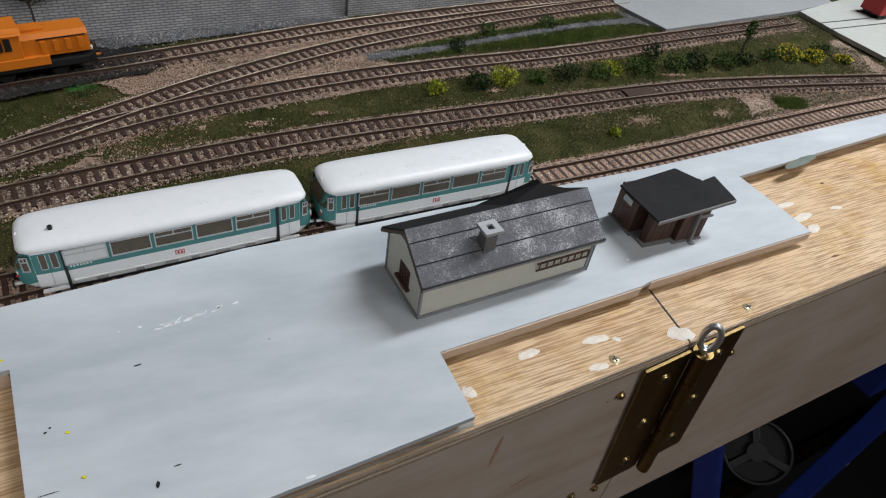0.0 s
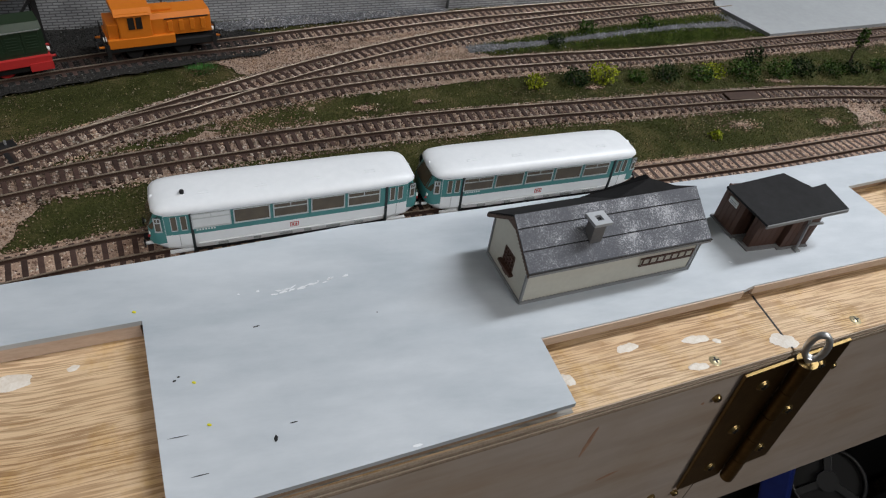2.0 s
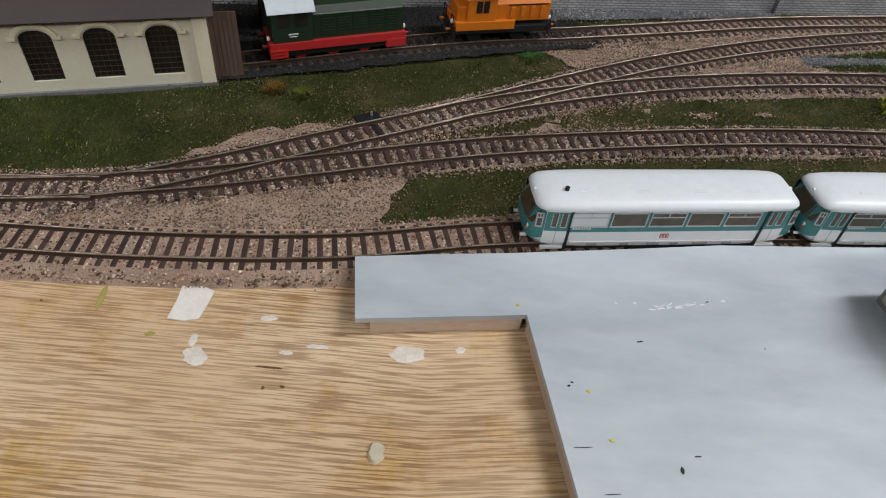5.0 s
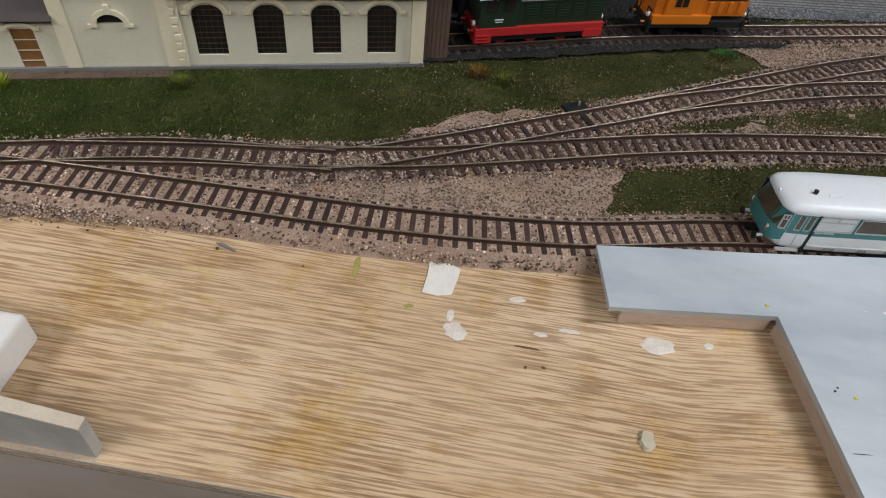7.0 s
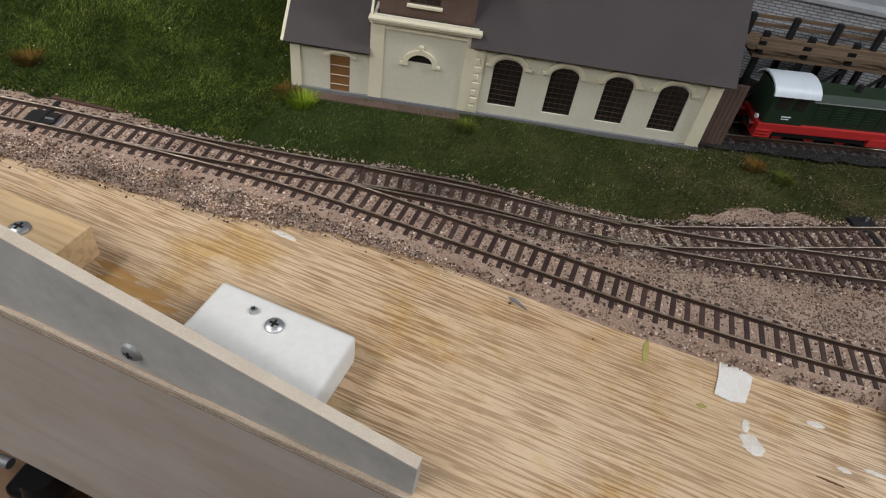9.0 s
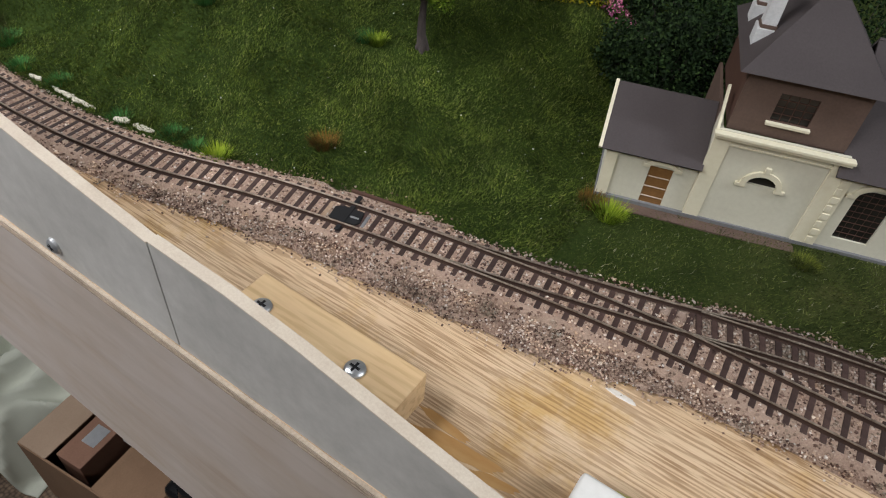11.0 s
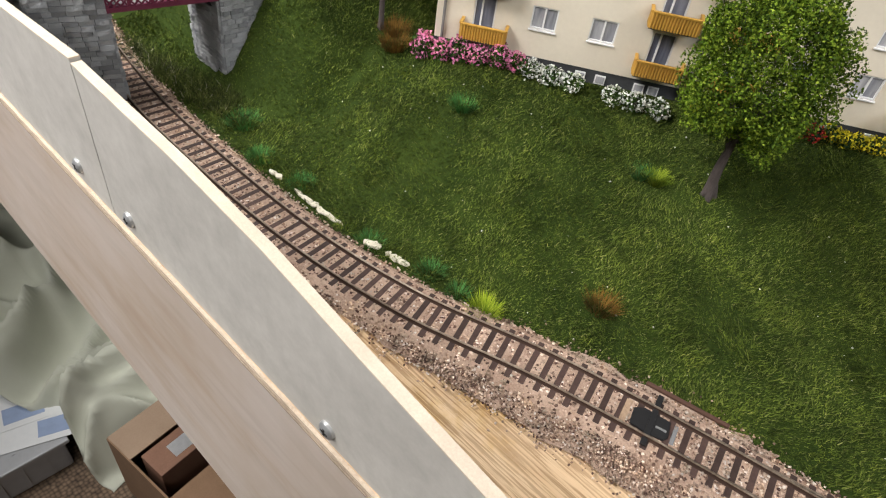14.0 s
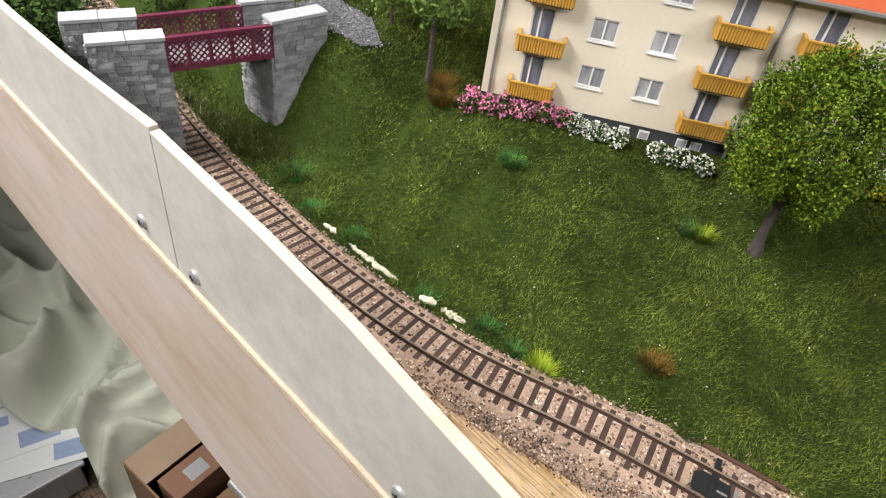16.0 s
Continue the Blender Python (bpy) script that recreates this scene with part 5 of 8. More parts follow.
    part("annex_roof", slab((-0.003, 0.0475, 0.0268), (0.0385, 0.0475, 0.0268), (0.0385, 0.021, 0.0455), (-0.003, 0.021, 0.0455), 0.001), M_SHEDROOF, s)
    part("verge", slab((-0.0042, -0.0035, 0.0272), (-0.0028, -0.0035, 0.0272), (-0.0028, 0.021, 0.0461), (-0.0042, 0.021, 0.0461), 0.0018), M_CREAM_TRIM, s, "pale verge board")
    part("verge", slab((0.0375, -0.001, 0.0455), (0.0386, -0.001, 0.0455), (0.0386, 0.0115, 0.0585), (0.0375, 0.0115, 0.0585), 0.0016), M_CREAM_TRIM, s, "pale verge board")
    part("plinth", merged(box((-0.0006, -0.0016, -0.001), (0.207, 0.0, 0.0026)), box((-0.0008, 0, -0.001), (0, 0.045, 0.0026))), M_PLINTH, s, "dark grey plinth")
    part("doorstep", box((-0.002, -0.0075, -0.0005), (0.085, -0.0016, 0.0009)), M_BOARDS, s, "reddish paved strip along the wall")
    for y in (0.0170, 0.0390):
        c = part("chimney", box((0.0410, y, 0.0705), (0.0462, y + 0.0052, 0.1000)), M_BRICKWHITE, s, "white brick chimney")
        part("chimney_foot", merged(box((0.0398, y - 0.0012, 0.0700), (0.0474, y + 0.0064, 0.0800)), box((0.0402, y - 0.0008, 0.0965), (0.0470, y + 0.0060, 0.0985))), M_BRICKWHITE, c)
        part("chimney_band", box((0.0406, y - 0.0004, 0.0802), (0.0466, y + 0.0056, 0.0815)), M_BOARDS, c, "brown band round the chimney")
    return s


engine_shed()

# ---- apartment house on the hill ----
M_APT = surface("cream_house_render", (0.72, 0.645, 0.53), (0.80, 0.725, 0.60), 400, 25, 0.75, 0, 0.05)
M_SOCLE = surface("dark_grey_socle", (0.035, 0.037, 0.042), (0.06, 0.062, 0.068), 700, 60, 0.8, 0, 0.1)
M_UPVC = plain("white_window_frame", (0.78, 0.78, 0.78), 0.4, k=0.04)
M_CURTAIN = surface("pane_with_net_curtain", (0.12, 0.13, 0.17), (0.62, 0.61, 0.62), 260, 120, 0.25, 0, 0.0, stretch=(1, 1, 0.15))
M_DOORPANE = surface("dark_balcony_pane", (0.035, 0.042, 0.075), (0.34, 0.35, 0.41), 200, 150, 0.22, 0, 0.0, stretch=(1, 1, 0.1))
M_BALCONY = surface("ochre_corrugated_balcony", (0.46, 0.25, 0.040), (0.57, 0.32, 0.065), 500, 40, 0.5, 0, 0.05)
M_ROOFRED = surface("orange_tile_roof", (0.38, 0.07, 0.025), (0.5, 0.11, 0.04), 700, 50, 0.7, 0, 0.2)
M_PIPE = plain("grey_downpipe", (0.22, 0.21, 0.2), 0.5)


def apartment_house():
    z0 = 0.0415
    m = pose(-0.6265, 0.2737, z0, rz=31)
    h = thing("apartment_house", m, "cream apartment house with ochre balconies and orange roof", "apartment house")
    L, D, H = 0.247, 0.07, 0.076
    rows = [(0.0140, 0.0250), (0.0375, 0.0484), (0.0610, 0.0720)]
    half = 0.1255
    cols = [(0.0455, 0.0578), (0.0735, 0.0858)]
    doors = [(0.0180, 0.0285), (0.1020, 0.1127)]
    mirror = lambda a: (2 * half - a[1], 2 * half - a[0])
    wins, balc = [], []
    for zlo, zhi in rows:
        for c in cols + [mirror(c) for c in cols]:
            wins.append((c[0], c[1], zlo, zhi))
        for c in doors + [mirror(c) for c in doors]:
            balc.append((c[0], c[1], zlo - 0.0085, zhi - 0.0005))
    holes = wins + [(a, b, max(c, 0.0006), d) for a, b, c, d in balc]
    part("facade", holed_wall(L, H, 0.0022, holes), M_APT, h)
    part("rear_wall", merged(box((0, D - 0.002, 0), (L, D, H)), box((0, 0.0022, 0), (0.002, D - 0.002, H)), box((L - 0.002, 0.0022, 0), (L, D - 0.002, H))), M_APT, h)
    part("socle", merged(box((-0.0004, 0.0006, -0.040), (L + 0.0004, D, -0.0002))), M_SOCLE, h, "dark grey socle")
    for x in (0.034, 0.047, 0.072, 0.082, 0.101, 0.108, 0.15, 0.17, 0.19, 0.21):
        w = part("cellar_window", box((x, 0.0, -0.0068), (x + 0.0052, 0.0012, -0.0022)), M_UPVC, h)
        part("pane", box((x + 0.0006, -0.0002, -0.0062), (x + 0.0046, 0.0004, -0.0028)), M_CURTAIN, w)
    def glazed(name, a, b, c, d, label, mull, pane=M_CURTAIN):
        w = part(name, box((a - 0.0001, 0.0012, c), (b + 0.0001, 0.0016, d)), pane, h, label)
        r = 0.0007
        fr = [box((a, 0.0004, c), (b, 0.0013, c + r)), box((a, 0.0004, d - r), (b, 0.0013, d)), box((a, 0.0004, c + r), (a + r, 0.0013, d - r)), box((b - r, 0.0004, c + r), (b, 0.0013, d - r))]
        for u in mull:
            x = a + (b - a) * u
            fr.append(box((x - r * 0.6, 0.0004, c + r), (x + r * 0.6, 0.0013, d - r)))
        part("window_frame", merged(*fr), M_UPVC, w)
        return w
    for a, b, c, d in wins:
        w = glazed("window", a, b, c, d, "white framed window with net curtain", (0.5,))
        part("window_sill", box((a - 0.0005, -0.0009, c - 0.0007), (b + 0.0005, 0.0004, c), 0.0001), M_UPVC, w)
    for a, b, c, d in balc:
        glazed("balcony_door", a, b, max(c, 0.0006), d, "tall glazed balcony door", (0.36,), M_DOORPANE)
        xa, xb = a - 0.0042, b + 0.0068
        zb = max(c, 0.0006) - 0.0004
        if xb > L:
            xb = L - 0.001
        bal = part("balcony", box((xa, -0.0072, zb - 0.0006), (xb, 0.0, zb + 0.0005)), M_SOCLE, h, "balcony with ochre corrugated panels")
        def ribbed(L):
            """A corrugated sheet of length L, from the origin along x."""
            n = max(4, int(L / 0.0013))
            line = []
            for i in range(n):
                a0, a1 = L * i / n, L * (i + 1) / n
                w4 = (a1 - a0) / 4
                line += [(a0, 0.0), (a0 + w4, -0.0006), (a0 + 2.4 * w4, -0.0006), (a0 + 3.4 * w4, 0.0)]
            return prism(line + [(L, 0.0), (L, 0.0004), (0, 0.0004)], zb, zb + 0.0074)
        for pm, L2 in ((Matrix.Translation((xa, -0.0072, 0)), xb - xa), (Matrix.Translation((xa, 0, 0)) @ Matrix.Rotation(radians(-90), 4, "Z"), 0.0070), (Matrix.Translation((xb, -0.0070, 0)) @ Matrix.Rotation(radians(90), 4, "Z"), 0.0070)):
            pan = part("balcony_panel", ribbed(L2), M_BALCONY, bal, m=pm)
            part("balcony_rail", box((0, -0.0009, zb + 0.0071), (L2, 0.0006, zb + 0.0078)), M_BALCONY, pan)
    for x in (half - 0.0005, 0.004):
        part("downpipe", cyl(0.0007, -0.012, H + 0.001, Matrix.Translation((x, -0.001, 0)), 10), M_PIPE, h)
    ov = 0.006
    part("roof", merged(slab((-ov, -ov, H - 0.0005), (L + ov, -ov, H - 0.0005), (L + ov, D / 2, H + 0.028), (-ov, D / 2, H + 0.028), 0.0012), slab((-ov, D + ov, H - 0.0005), (L + ov, D + ov, H - 0.0005), (L + ov, D / 2, H + 0.028), (-ov, D / 2, H + 0.028), 0.0012)), M_ROOFRED, h, "orange tiled roof")
    part("gutter", box((-ov, -ov - 0.0012, H - 0.0022), (L + ov, -ov + 0.0002, H - 0.0006), 0.0003), M_PIPE, h)
    part("soffit", box((-ov, -ov, H - 0.0026), (L + ov, 0.0, H - 0.0018)), M_UPVC, h)
    for x in (0.0, L - 0.002):
        part("gable", profile([(0.0, H), (D, H), (D / 2, H + 0.027)], 0, 0.002, Matrix.Translation((x, 0, 0)) @ Matrix.Rotation(radians(90), 4, "Z") @ Matrix.Translation((0, -0.002, 0))), M_APT, h)
    return h


apartment_house()

# ---- road bridge over the main track ----
M_STONE = surface("grey_stone_block", (0.22, 0.225, 0.24), (0.56, 0.57, 0.59), 900, 200, 0.85, 0, 0.8, 0.0012, vary=0.28)
M_JOINT = surface("dark_stone_joint", (0.05, 0.05, 0.055), (0.11, 0.11, 0.12), 900, 80, 0.9, 0, 0.2)
M_COPING = surface("pale_coping", (0.26, 0.265, 0.28), (0.40, 0.41, 0.43), 700, 80, 0.8, 0, 0.3)
M_GIRDER = surface("wine_red_girder", (0.085, 0.012, 0.03), (0.13, 0.022, 0.05), 500, 60, 0.45, 0, 0.08)
STONE = []
for k in range(5):
    random.seed(k)
    bm = box((0.02, -0.0008, 0.05), (0.98, 0.0009, 0.95))
    for v in bm.verts:
        v.co += Vector((random.uniform(-0.012, 0.012), random.uniform(-0.0009, 0.0003) if v.co.y < 0 else 0, random.uniform(-0.06, 0.06)))
    bmesh.ops.subdivide_edges(bm, edges=[e for e in bm.edges if abs(e.verts[0].co.x - e.verts[1].co.x) > 0.5], cuts=1)
    for v in bm.verts:
        if v.co.y < 0:
            v.co.y -= 0.00045 * random.random()
    STONE.append(mesh_of("stone", bm, M_STONE))
random.seed(3)


def stone_wall(name, a, b, z0, z1, t, label, parent, coping=True):
    """A block wall from a to b (plan points), stones on both faces and the ends."""
    a, b = Vector((*a, 0)), Vector((*b, 0))
    d = b - a
    m = Matrix.Translation((a.x, a.y, 0)) @ Matrix.Rotation(math.atan2(d.y, d.x), 4, "Z")
    L = d.length
    w = part(name, box((0.0004, 0.0004, z0), (L - 0.0004, t - 0.0004, z1 - 0.0012)), M_JOINT, parent, label, m=m)
    rows = int((z1 - z0 - 0.0015) / 0.0024)
    hh = (z1 - z0 - 0.0015) / rows
    for r in range(rows):
        faces = [(Matrix(), L), (Matrix.Translation((L, t, 0)) @ Matrix.Rotation(math.pi, 4, "Z"), L), (Matrix.Translation((0, t, 0)) @ Matrix.Rotation(-math.pi / 2, 4, "Z"), t), (Matrix.Translation((L, 0, 0)) @ Matrix.Rotation(math.pi / 2, 4, "Z"), t)]
        for fm, fl in faces:
            x = -random.uniform(0, 0.004) if fl > 0.02 else 0.0
            while x < fl - 0.001:
                wd = random.uniform(0.0034, 0.0072)
                xa, xb = max(0.0, x), min(fl, x + wd)
                if fl - xb < 0.0025:
                    xb = fl
                if xb - xa > 0.001:
                    again("stone", random.choice(STONE), w, fm @ Matrix.Translation((xa, 0.0002, z0 + r * hh)) @ Matrix.Diagonal((xb - xa, 1, hh, 1)))
                x = xb if xb == fl else x + wd
    if coping:
        n = max(2, int(L / 0.011))
        for i in range(n):
            part("coping_stone", box((L * i / n + 0.0001 - (0.0008 if i == 0 else 0), -0.0013, z1 - 0.0009), (L * (i + 1) / n - 0.0001 + (0.0008 if i == n - 1 else 0), t + 0.0013, z1 + 0.0009), 0.0003), M_COPING, w)
    return w


bridge = thing("road_bridge", Matrix(), "stone road bridge with wine red lattice girders over the track", "bridge")
BR, BL = Vector((-0.7010, 0.2005)), Vector((-0.7135, 0.1525))
back = Vector((-0.026, 0.0))
ZT = 0.0635
stone_wall("wing_wall", BR, BR + Vector((0.0030, 0.0295)), -0.004, ZT + 0.0015, 0.0075, "grey block wing wall", bridge)
stone_wall("abutment", BR + Vector((-0.0255, 0.0)), BR + Vector((-0.0078, 0.0)), -0.004, ZT - 0.021, 0.010, "grey block abutment", bridge, False)
stone_wall("pier", BL - Vector((0.0108, 0.0290)), BL, -0.004, ZT, 0.0075, "grey block pier", bridge)
stone_wall("abutment", BL + Vector((-0.0255, -0.010)), BL + Vector((-0.0100, -0.010)), -0.004, ZT - 0.021, 0.010, "grey block abutment", bridge, False)
stone_wall("pier", BL + back - Vector((0.0108, 0.0290)), BL + back, -0.004, ZT, 0.0075, "grey block pier", bridge)
stone_wall("wing_wall", BR + back, BR + back + Vector((0.0070, 0.0250)), -0.004, ZT + 0.0015, 0.0075, "grey block wing wall", bridge)


def girder(a, b):
    a, b = Vector((*a, 0)), Vector((*b, 0))
    d = b - a
    m = Matrix.Translation((a.x, a.y, 0)) @ Matrix.Rotation(math.atan2(d.y, d.x), 4, "Z")
    L, z0, z1 = d.length, ZT - 0.0160, ZT + 0.0005
    g = part("girder", merged(box((0, -0.0011, z0), (L, 0.0011, z0 + 0.0022)), box((0, -0.0013, z1 - 0.0014), (L, 0.0013, z1))), M_GIRDER, bridge, "wine red lattice girder", m=m)
    for i in range(6):
        x = L * i / 5
        part("girder_post", box((max(0, x - 0.0007), -0.0009, z0 + 0.002), (min(L, x + 0.0007), 0.0009, z1 - 0.001)), M_GIRDER, g)
    h = z1 - z0 - 0.003
    n = 17
    for i in range(-4, n):
        for s in (1, -1):
            x0 = L * i / n
            x1 = x0 + h * 0.95
            zA, zB = (z0 + 0.0018, z1 - 0.0012) if s > 0 else (z1 - 0.0012, z0 + 0.0018)
            u0, u1 = 0.0, 1.0
            if x0 < 0:
                u0 = -x0 / (x1 - x0)
            if x1 > L:
                u1 = (L - x0) / (x1 - x0)
            if u1 - u0 < 0.05:
                continue
            pa = Vector((x0 + (x1 - x0) * u0, -0.0003 * s, zA + (zB - zA) * u0))
            pb = Vector((x0 + (x1 - x0) * u1, -0.0003 * s, zA + (zB - zA) * u1))
            dd = pb - pa
            part("lattice_bar", box((0, -0.00025, -0.00035), (dd.length, 0.00025, 0.00035)), M_GIRDER, g, m=Matrix.Translation(pa) @ Matrix.Rotation(-math.atan2(dd.z, dd.x), 4, "Y"))


girder(BL, BR)
girder(BL + back, BR + back)
deck = prism([tuple(BL), tuple(BR), tuple(BR + back), tuple(BL + back)], ZT - 0.0165, ZT - 0.0145)
part("deck", deck, M_PLINTH, bridge, "dark bridge deck")

# ---- rear retaining wall with a road above ----
M_CORR = brick_mat("grey_stone_courses", (0.40, 0.41, 0.42), (0.15, 0.15, 0.16), 0.0058, 0.0017)
M_ROAD = surface("grey_model_road", (0.17, 0.175, 0.185), (0.24, 0.245, 0.255), 500, 25, 0.8, 0, 0.1)
M_SLAB = surface("grey_card_plate", (0.27, 0.285, 0.30), (0.33, 0.345, 0.36), 200, 25, 0.6, 0, 0.05)
M_PALE = surface("pale_card_plate", (0.40, 0.42, 0.40), (0.48, 0.50, 0.475), 200, 25, 0.6, 0, 0.05)
rw = thing("retaining_wall", pose(0.0, 0.46, 0, rz=10.58), "grey coursed stone retaining wall with road on top", "wall", kind="structure")
part("wall_face", box((-0.22, 0, 0.0), (0.169, 0.006, 0.052)), M_CORR, rw)
part("wall_face", box((0.1698, -0.003, 0.0), (0.33, 0.003, 0.052)), M_CORR, rw, "paler wall section")
part("parapet", box((-0.22, -0.0012, 0.052), (0.33, 0.0075, 0.0548), 0.0004), M_COPING, rw)
part("road", box((-0.22, 0.0078, 0.046), (0.33, 0.075, 0.0515)), M_ROAD, rw, "grey model road")
solid("card_plate", prism([(0.424, 0.449), (0.597, 0.482), (0.66, 0.50), (0.70, 0.60), (0.45, 0.60), (0.406, 0.503)], 0.0024, 0.0055), M_SLAB, "grey card plate beside the sidings", "plate")
solid("card_plate", prism([(0.598, 0.48), (0.600, 0.433), (0.606, 0.384), (0.85, 0.39), (0.85, 0.56), (0.72, 0.52)], 0.0024, 0.0060), M_PALE, "pale concrete plate with sunk rails", "plate")
for o in (0.0, 0.013):
    solid("sunk_rail", slab((0.60, 0.440 + o, 0.0063), (0.85, 0.470 + o, 0.0063), (0.85, 0.4712 + o, 0.0063), (0.60, 0.4412 + o, 0.0063), 0.0006), M_BLACK, "dark rail groove in the pale plate", "rail")


# ---- two shunting engines ----
M_GREEN = surface("dark_green_lacquer", (0.012, 0.026, 0.014), (0.022, 0.04, 0.022), 300, 30, 0.38, 0, 0.03)
M_ORANGE = surface("orange_lacquer", (0.56, 0.15, 0.010), (0.64, 0.185, 0.015), 300, 30, 0.42, 0, 0.03)
M_REDFRAME = surface("red_frame", (0.36, 0.018, 0.018), (0.46, 0.03, 0.03), 400, 40, 0.45, 0, 0.05)
M_SILVER = surface("pale_cab_roof", (0.50, 0.55, 0.60), (0.60, 0.65, 0.70), 300, 30, 0.4, 0, 0.03)


def wheels(parent, xs, r, red):
    for x in xs:
        ws = part("wheelset", cyl(0.0008, -0.0062, 0.0062, Matrix.Translation((x, 0, r)) @ Matrix.Rotation(radians(90), 4, "X"), 10), M_BLACK, parent)
        for y in (-0.0058, 0.0058):
            part("wheel", cyl(r, -0.0008, 0.0008, Matrix.Translation((x, y, r)) @ Matrix.Rotation(radians(90), 4, "X"), 20), M_REDFRAME if red else M_BLACK, ws)


def buffers(parent, h, mat):
    for s in (-1, 1):
        for y in (-0.0068, 0.0068):
            b = part("buffer", cyl(0.0007, 0, 0.0028, Matrix.Translation((s * h, y, 0.0085)) @ Matrix.Rotation(radians(90 * s), 4, "Y"), 10), mat, parent)
            part("buffer_plate", cyl(0.0018, 0.0028, 0.0034, Matrix.Translation((s * h, y, 0.0085)) @ Matrix.Rotation(radians(90 * s), 4, "Y"), 14), M_BLACK, b)
        part("coupler", box((min(s * h, s * (h + 0.003)), -0.0012, 0.006), (max(s * h, s * (h + 0.003)), 0.0012, 0.0078)), M_BLACK, parent)


def green_engine(m):
    e = thing("shunting_engine", m, "dark green diesel shunter with red frame and pale cab roof", "locomotive", "shunting engines")
    h = 0.0365
    part("frame", merged(box((-h, -0.0103, 0.0062), (h, 0.0103, 0.0108), 0.0003), box((-h, -0.0108, 0.003), (-h + 0.009, 0.0108, 0.0075)), box((h - 0.011, -0.0108, 0.0032), (h, 0.0108, 0.0075))), M_REDFRAME, e, "red frame with steps")
    part("inner_frame", box((-h + 0.009, -0.0085, 0.0028), (h - 0.011, 0.0085, 0.0066)), M_BLACK, e)
    for k in range(3):
        part("step", box((-h + 0.001, -0.0114, 0.0034 + k * 0.0018), (-h + 0.0072, -0.0104, 0.0038 + k * 0.0018)), M_REDFRAME, e)
    wheels(e, (-0.0205, -0.003, 0.0145), 0.0046, True)
    part("coupling_rod", box((-0.022, -0.0078, 0.0037), (0.016, -0.0071, 0.0046), 0.0001), M_STEEL, e, "steel coupling rod")
    part("bonnet", profile([(-0.0085, 0.0108), (0.0085, 0.0108), (0.0085, 0.0245), (0.0062, 0.0278), (-0.0062, 0.0278), (-0.0085, 0.0245)], -0.0135, h - 0.001, Matrix.Rotation(radians(-90), 4, "Z")), M_GREEN, e, "long dark green bonnet")
    for k in range(5):
        x = -0.0095 + k * 0.0088
        d = part("bonnet_door", box((x, -0.0088, 0.0125), (x + 0.0078, -0.0084, 0.0238), 0.0001), M_GREEN, e)
        part("door_louvre", merged(*[box((x + 0.0012, -0.0091, 0.0150 + i * 0.0015), (x + 0.0066, -0.0087, 0.0155 + i * 0.0015)) for i in range(5)]), M_GREEN, d)
    part("handrail", box((-0.013, -0.0096, 0.0244), (h - 0.002, -0.0092, 0.0248)), M_FRAME, e, "pale handrail")
    cab = part("cab", merged(box((-h + 0.002, -0.0098, 0.0108), (-0.0138, 0.0098, 0.0285), 0.0003)), M_GREEN, e, "dark green cab")
    for a, b in ((-0.0315, -0.0255), (-0.0225, -0.0165)):
        part("cab_window", box((a, -0.0101, 0.0195), (b, -0.0096, 0.0262)), M_DARKGLASS, cab)
    arc = [(math.sin(u) * 0.0118, 0.0262 + math.cos(u) * 0.0068) for u in np.linspace(-1.45, 1.45, 13)]
    arc2 = [(math.sin(u) * 0.0108, 0.0262 + math.cos(u) * 0.0058) for u in np.linspace(1.45, -1.45, 13)]
    part("cab_roof", profile(arc + arc2, -h, -0.0125, Matrix.Rotation(radians(-90), 4, "Z")), M_SILVER, e, "pale grey curved cab roof", 40)
    part("number_bar", merged(box((-0.0265, -0.0101, 0.0150), (-0.0215, -0.0097, 0.0155)), box((-0.026, -0.0101, 0.0138), (-0.022, -0.0097, 0.0141))), M_PRINT, cab)
    part("chimney", cyl(0.0016, 0.0275, 0.0315, Matrix.Translation((0.012, 0, 0)), 12), M_BLACK, e)
    for x in (-h, h):
        part("lamp", cyl(0.0013, -0.0006, 0.0006, Matrix.Translation((x, -0.006, 0.0122)) @ Matrix.Rotation(radians(90), 4, "Y"), 12), M_LAMP, e)
    buffers(e, h, M_REDFRAME)
    return e


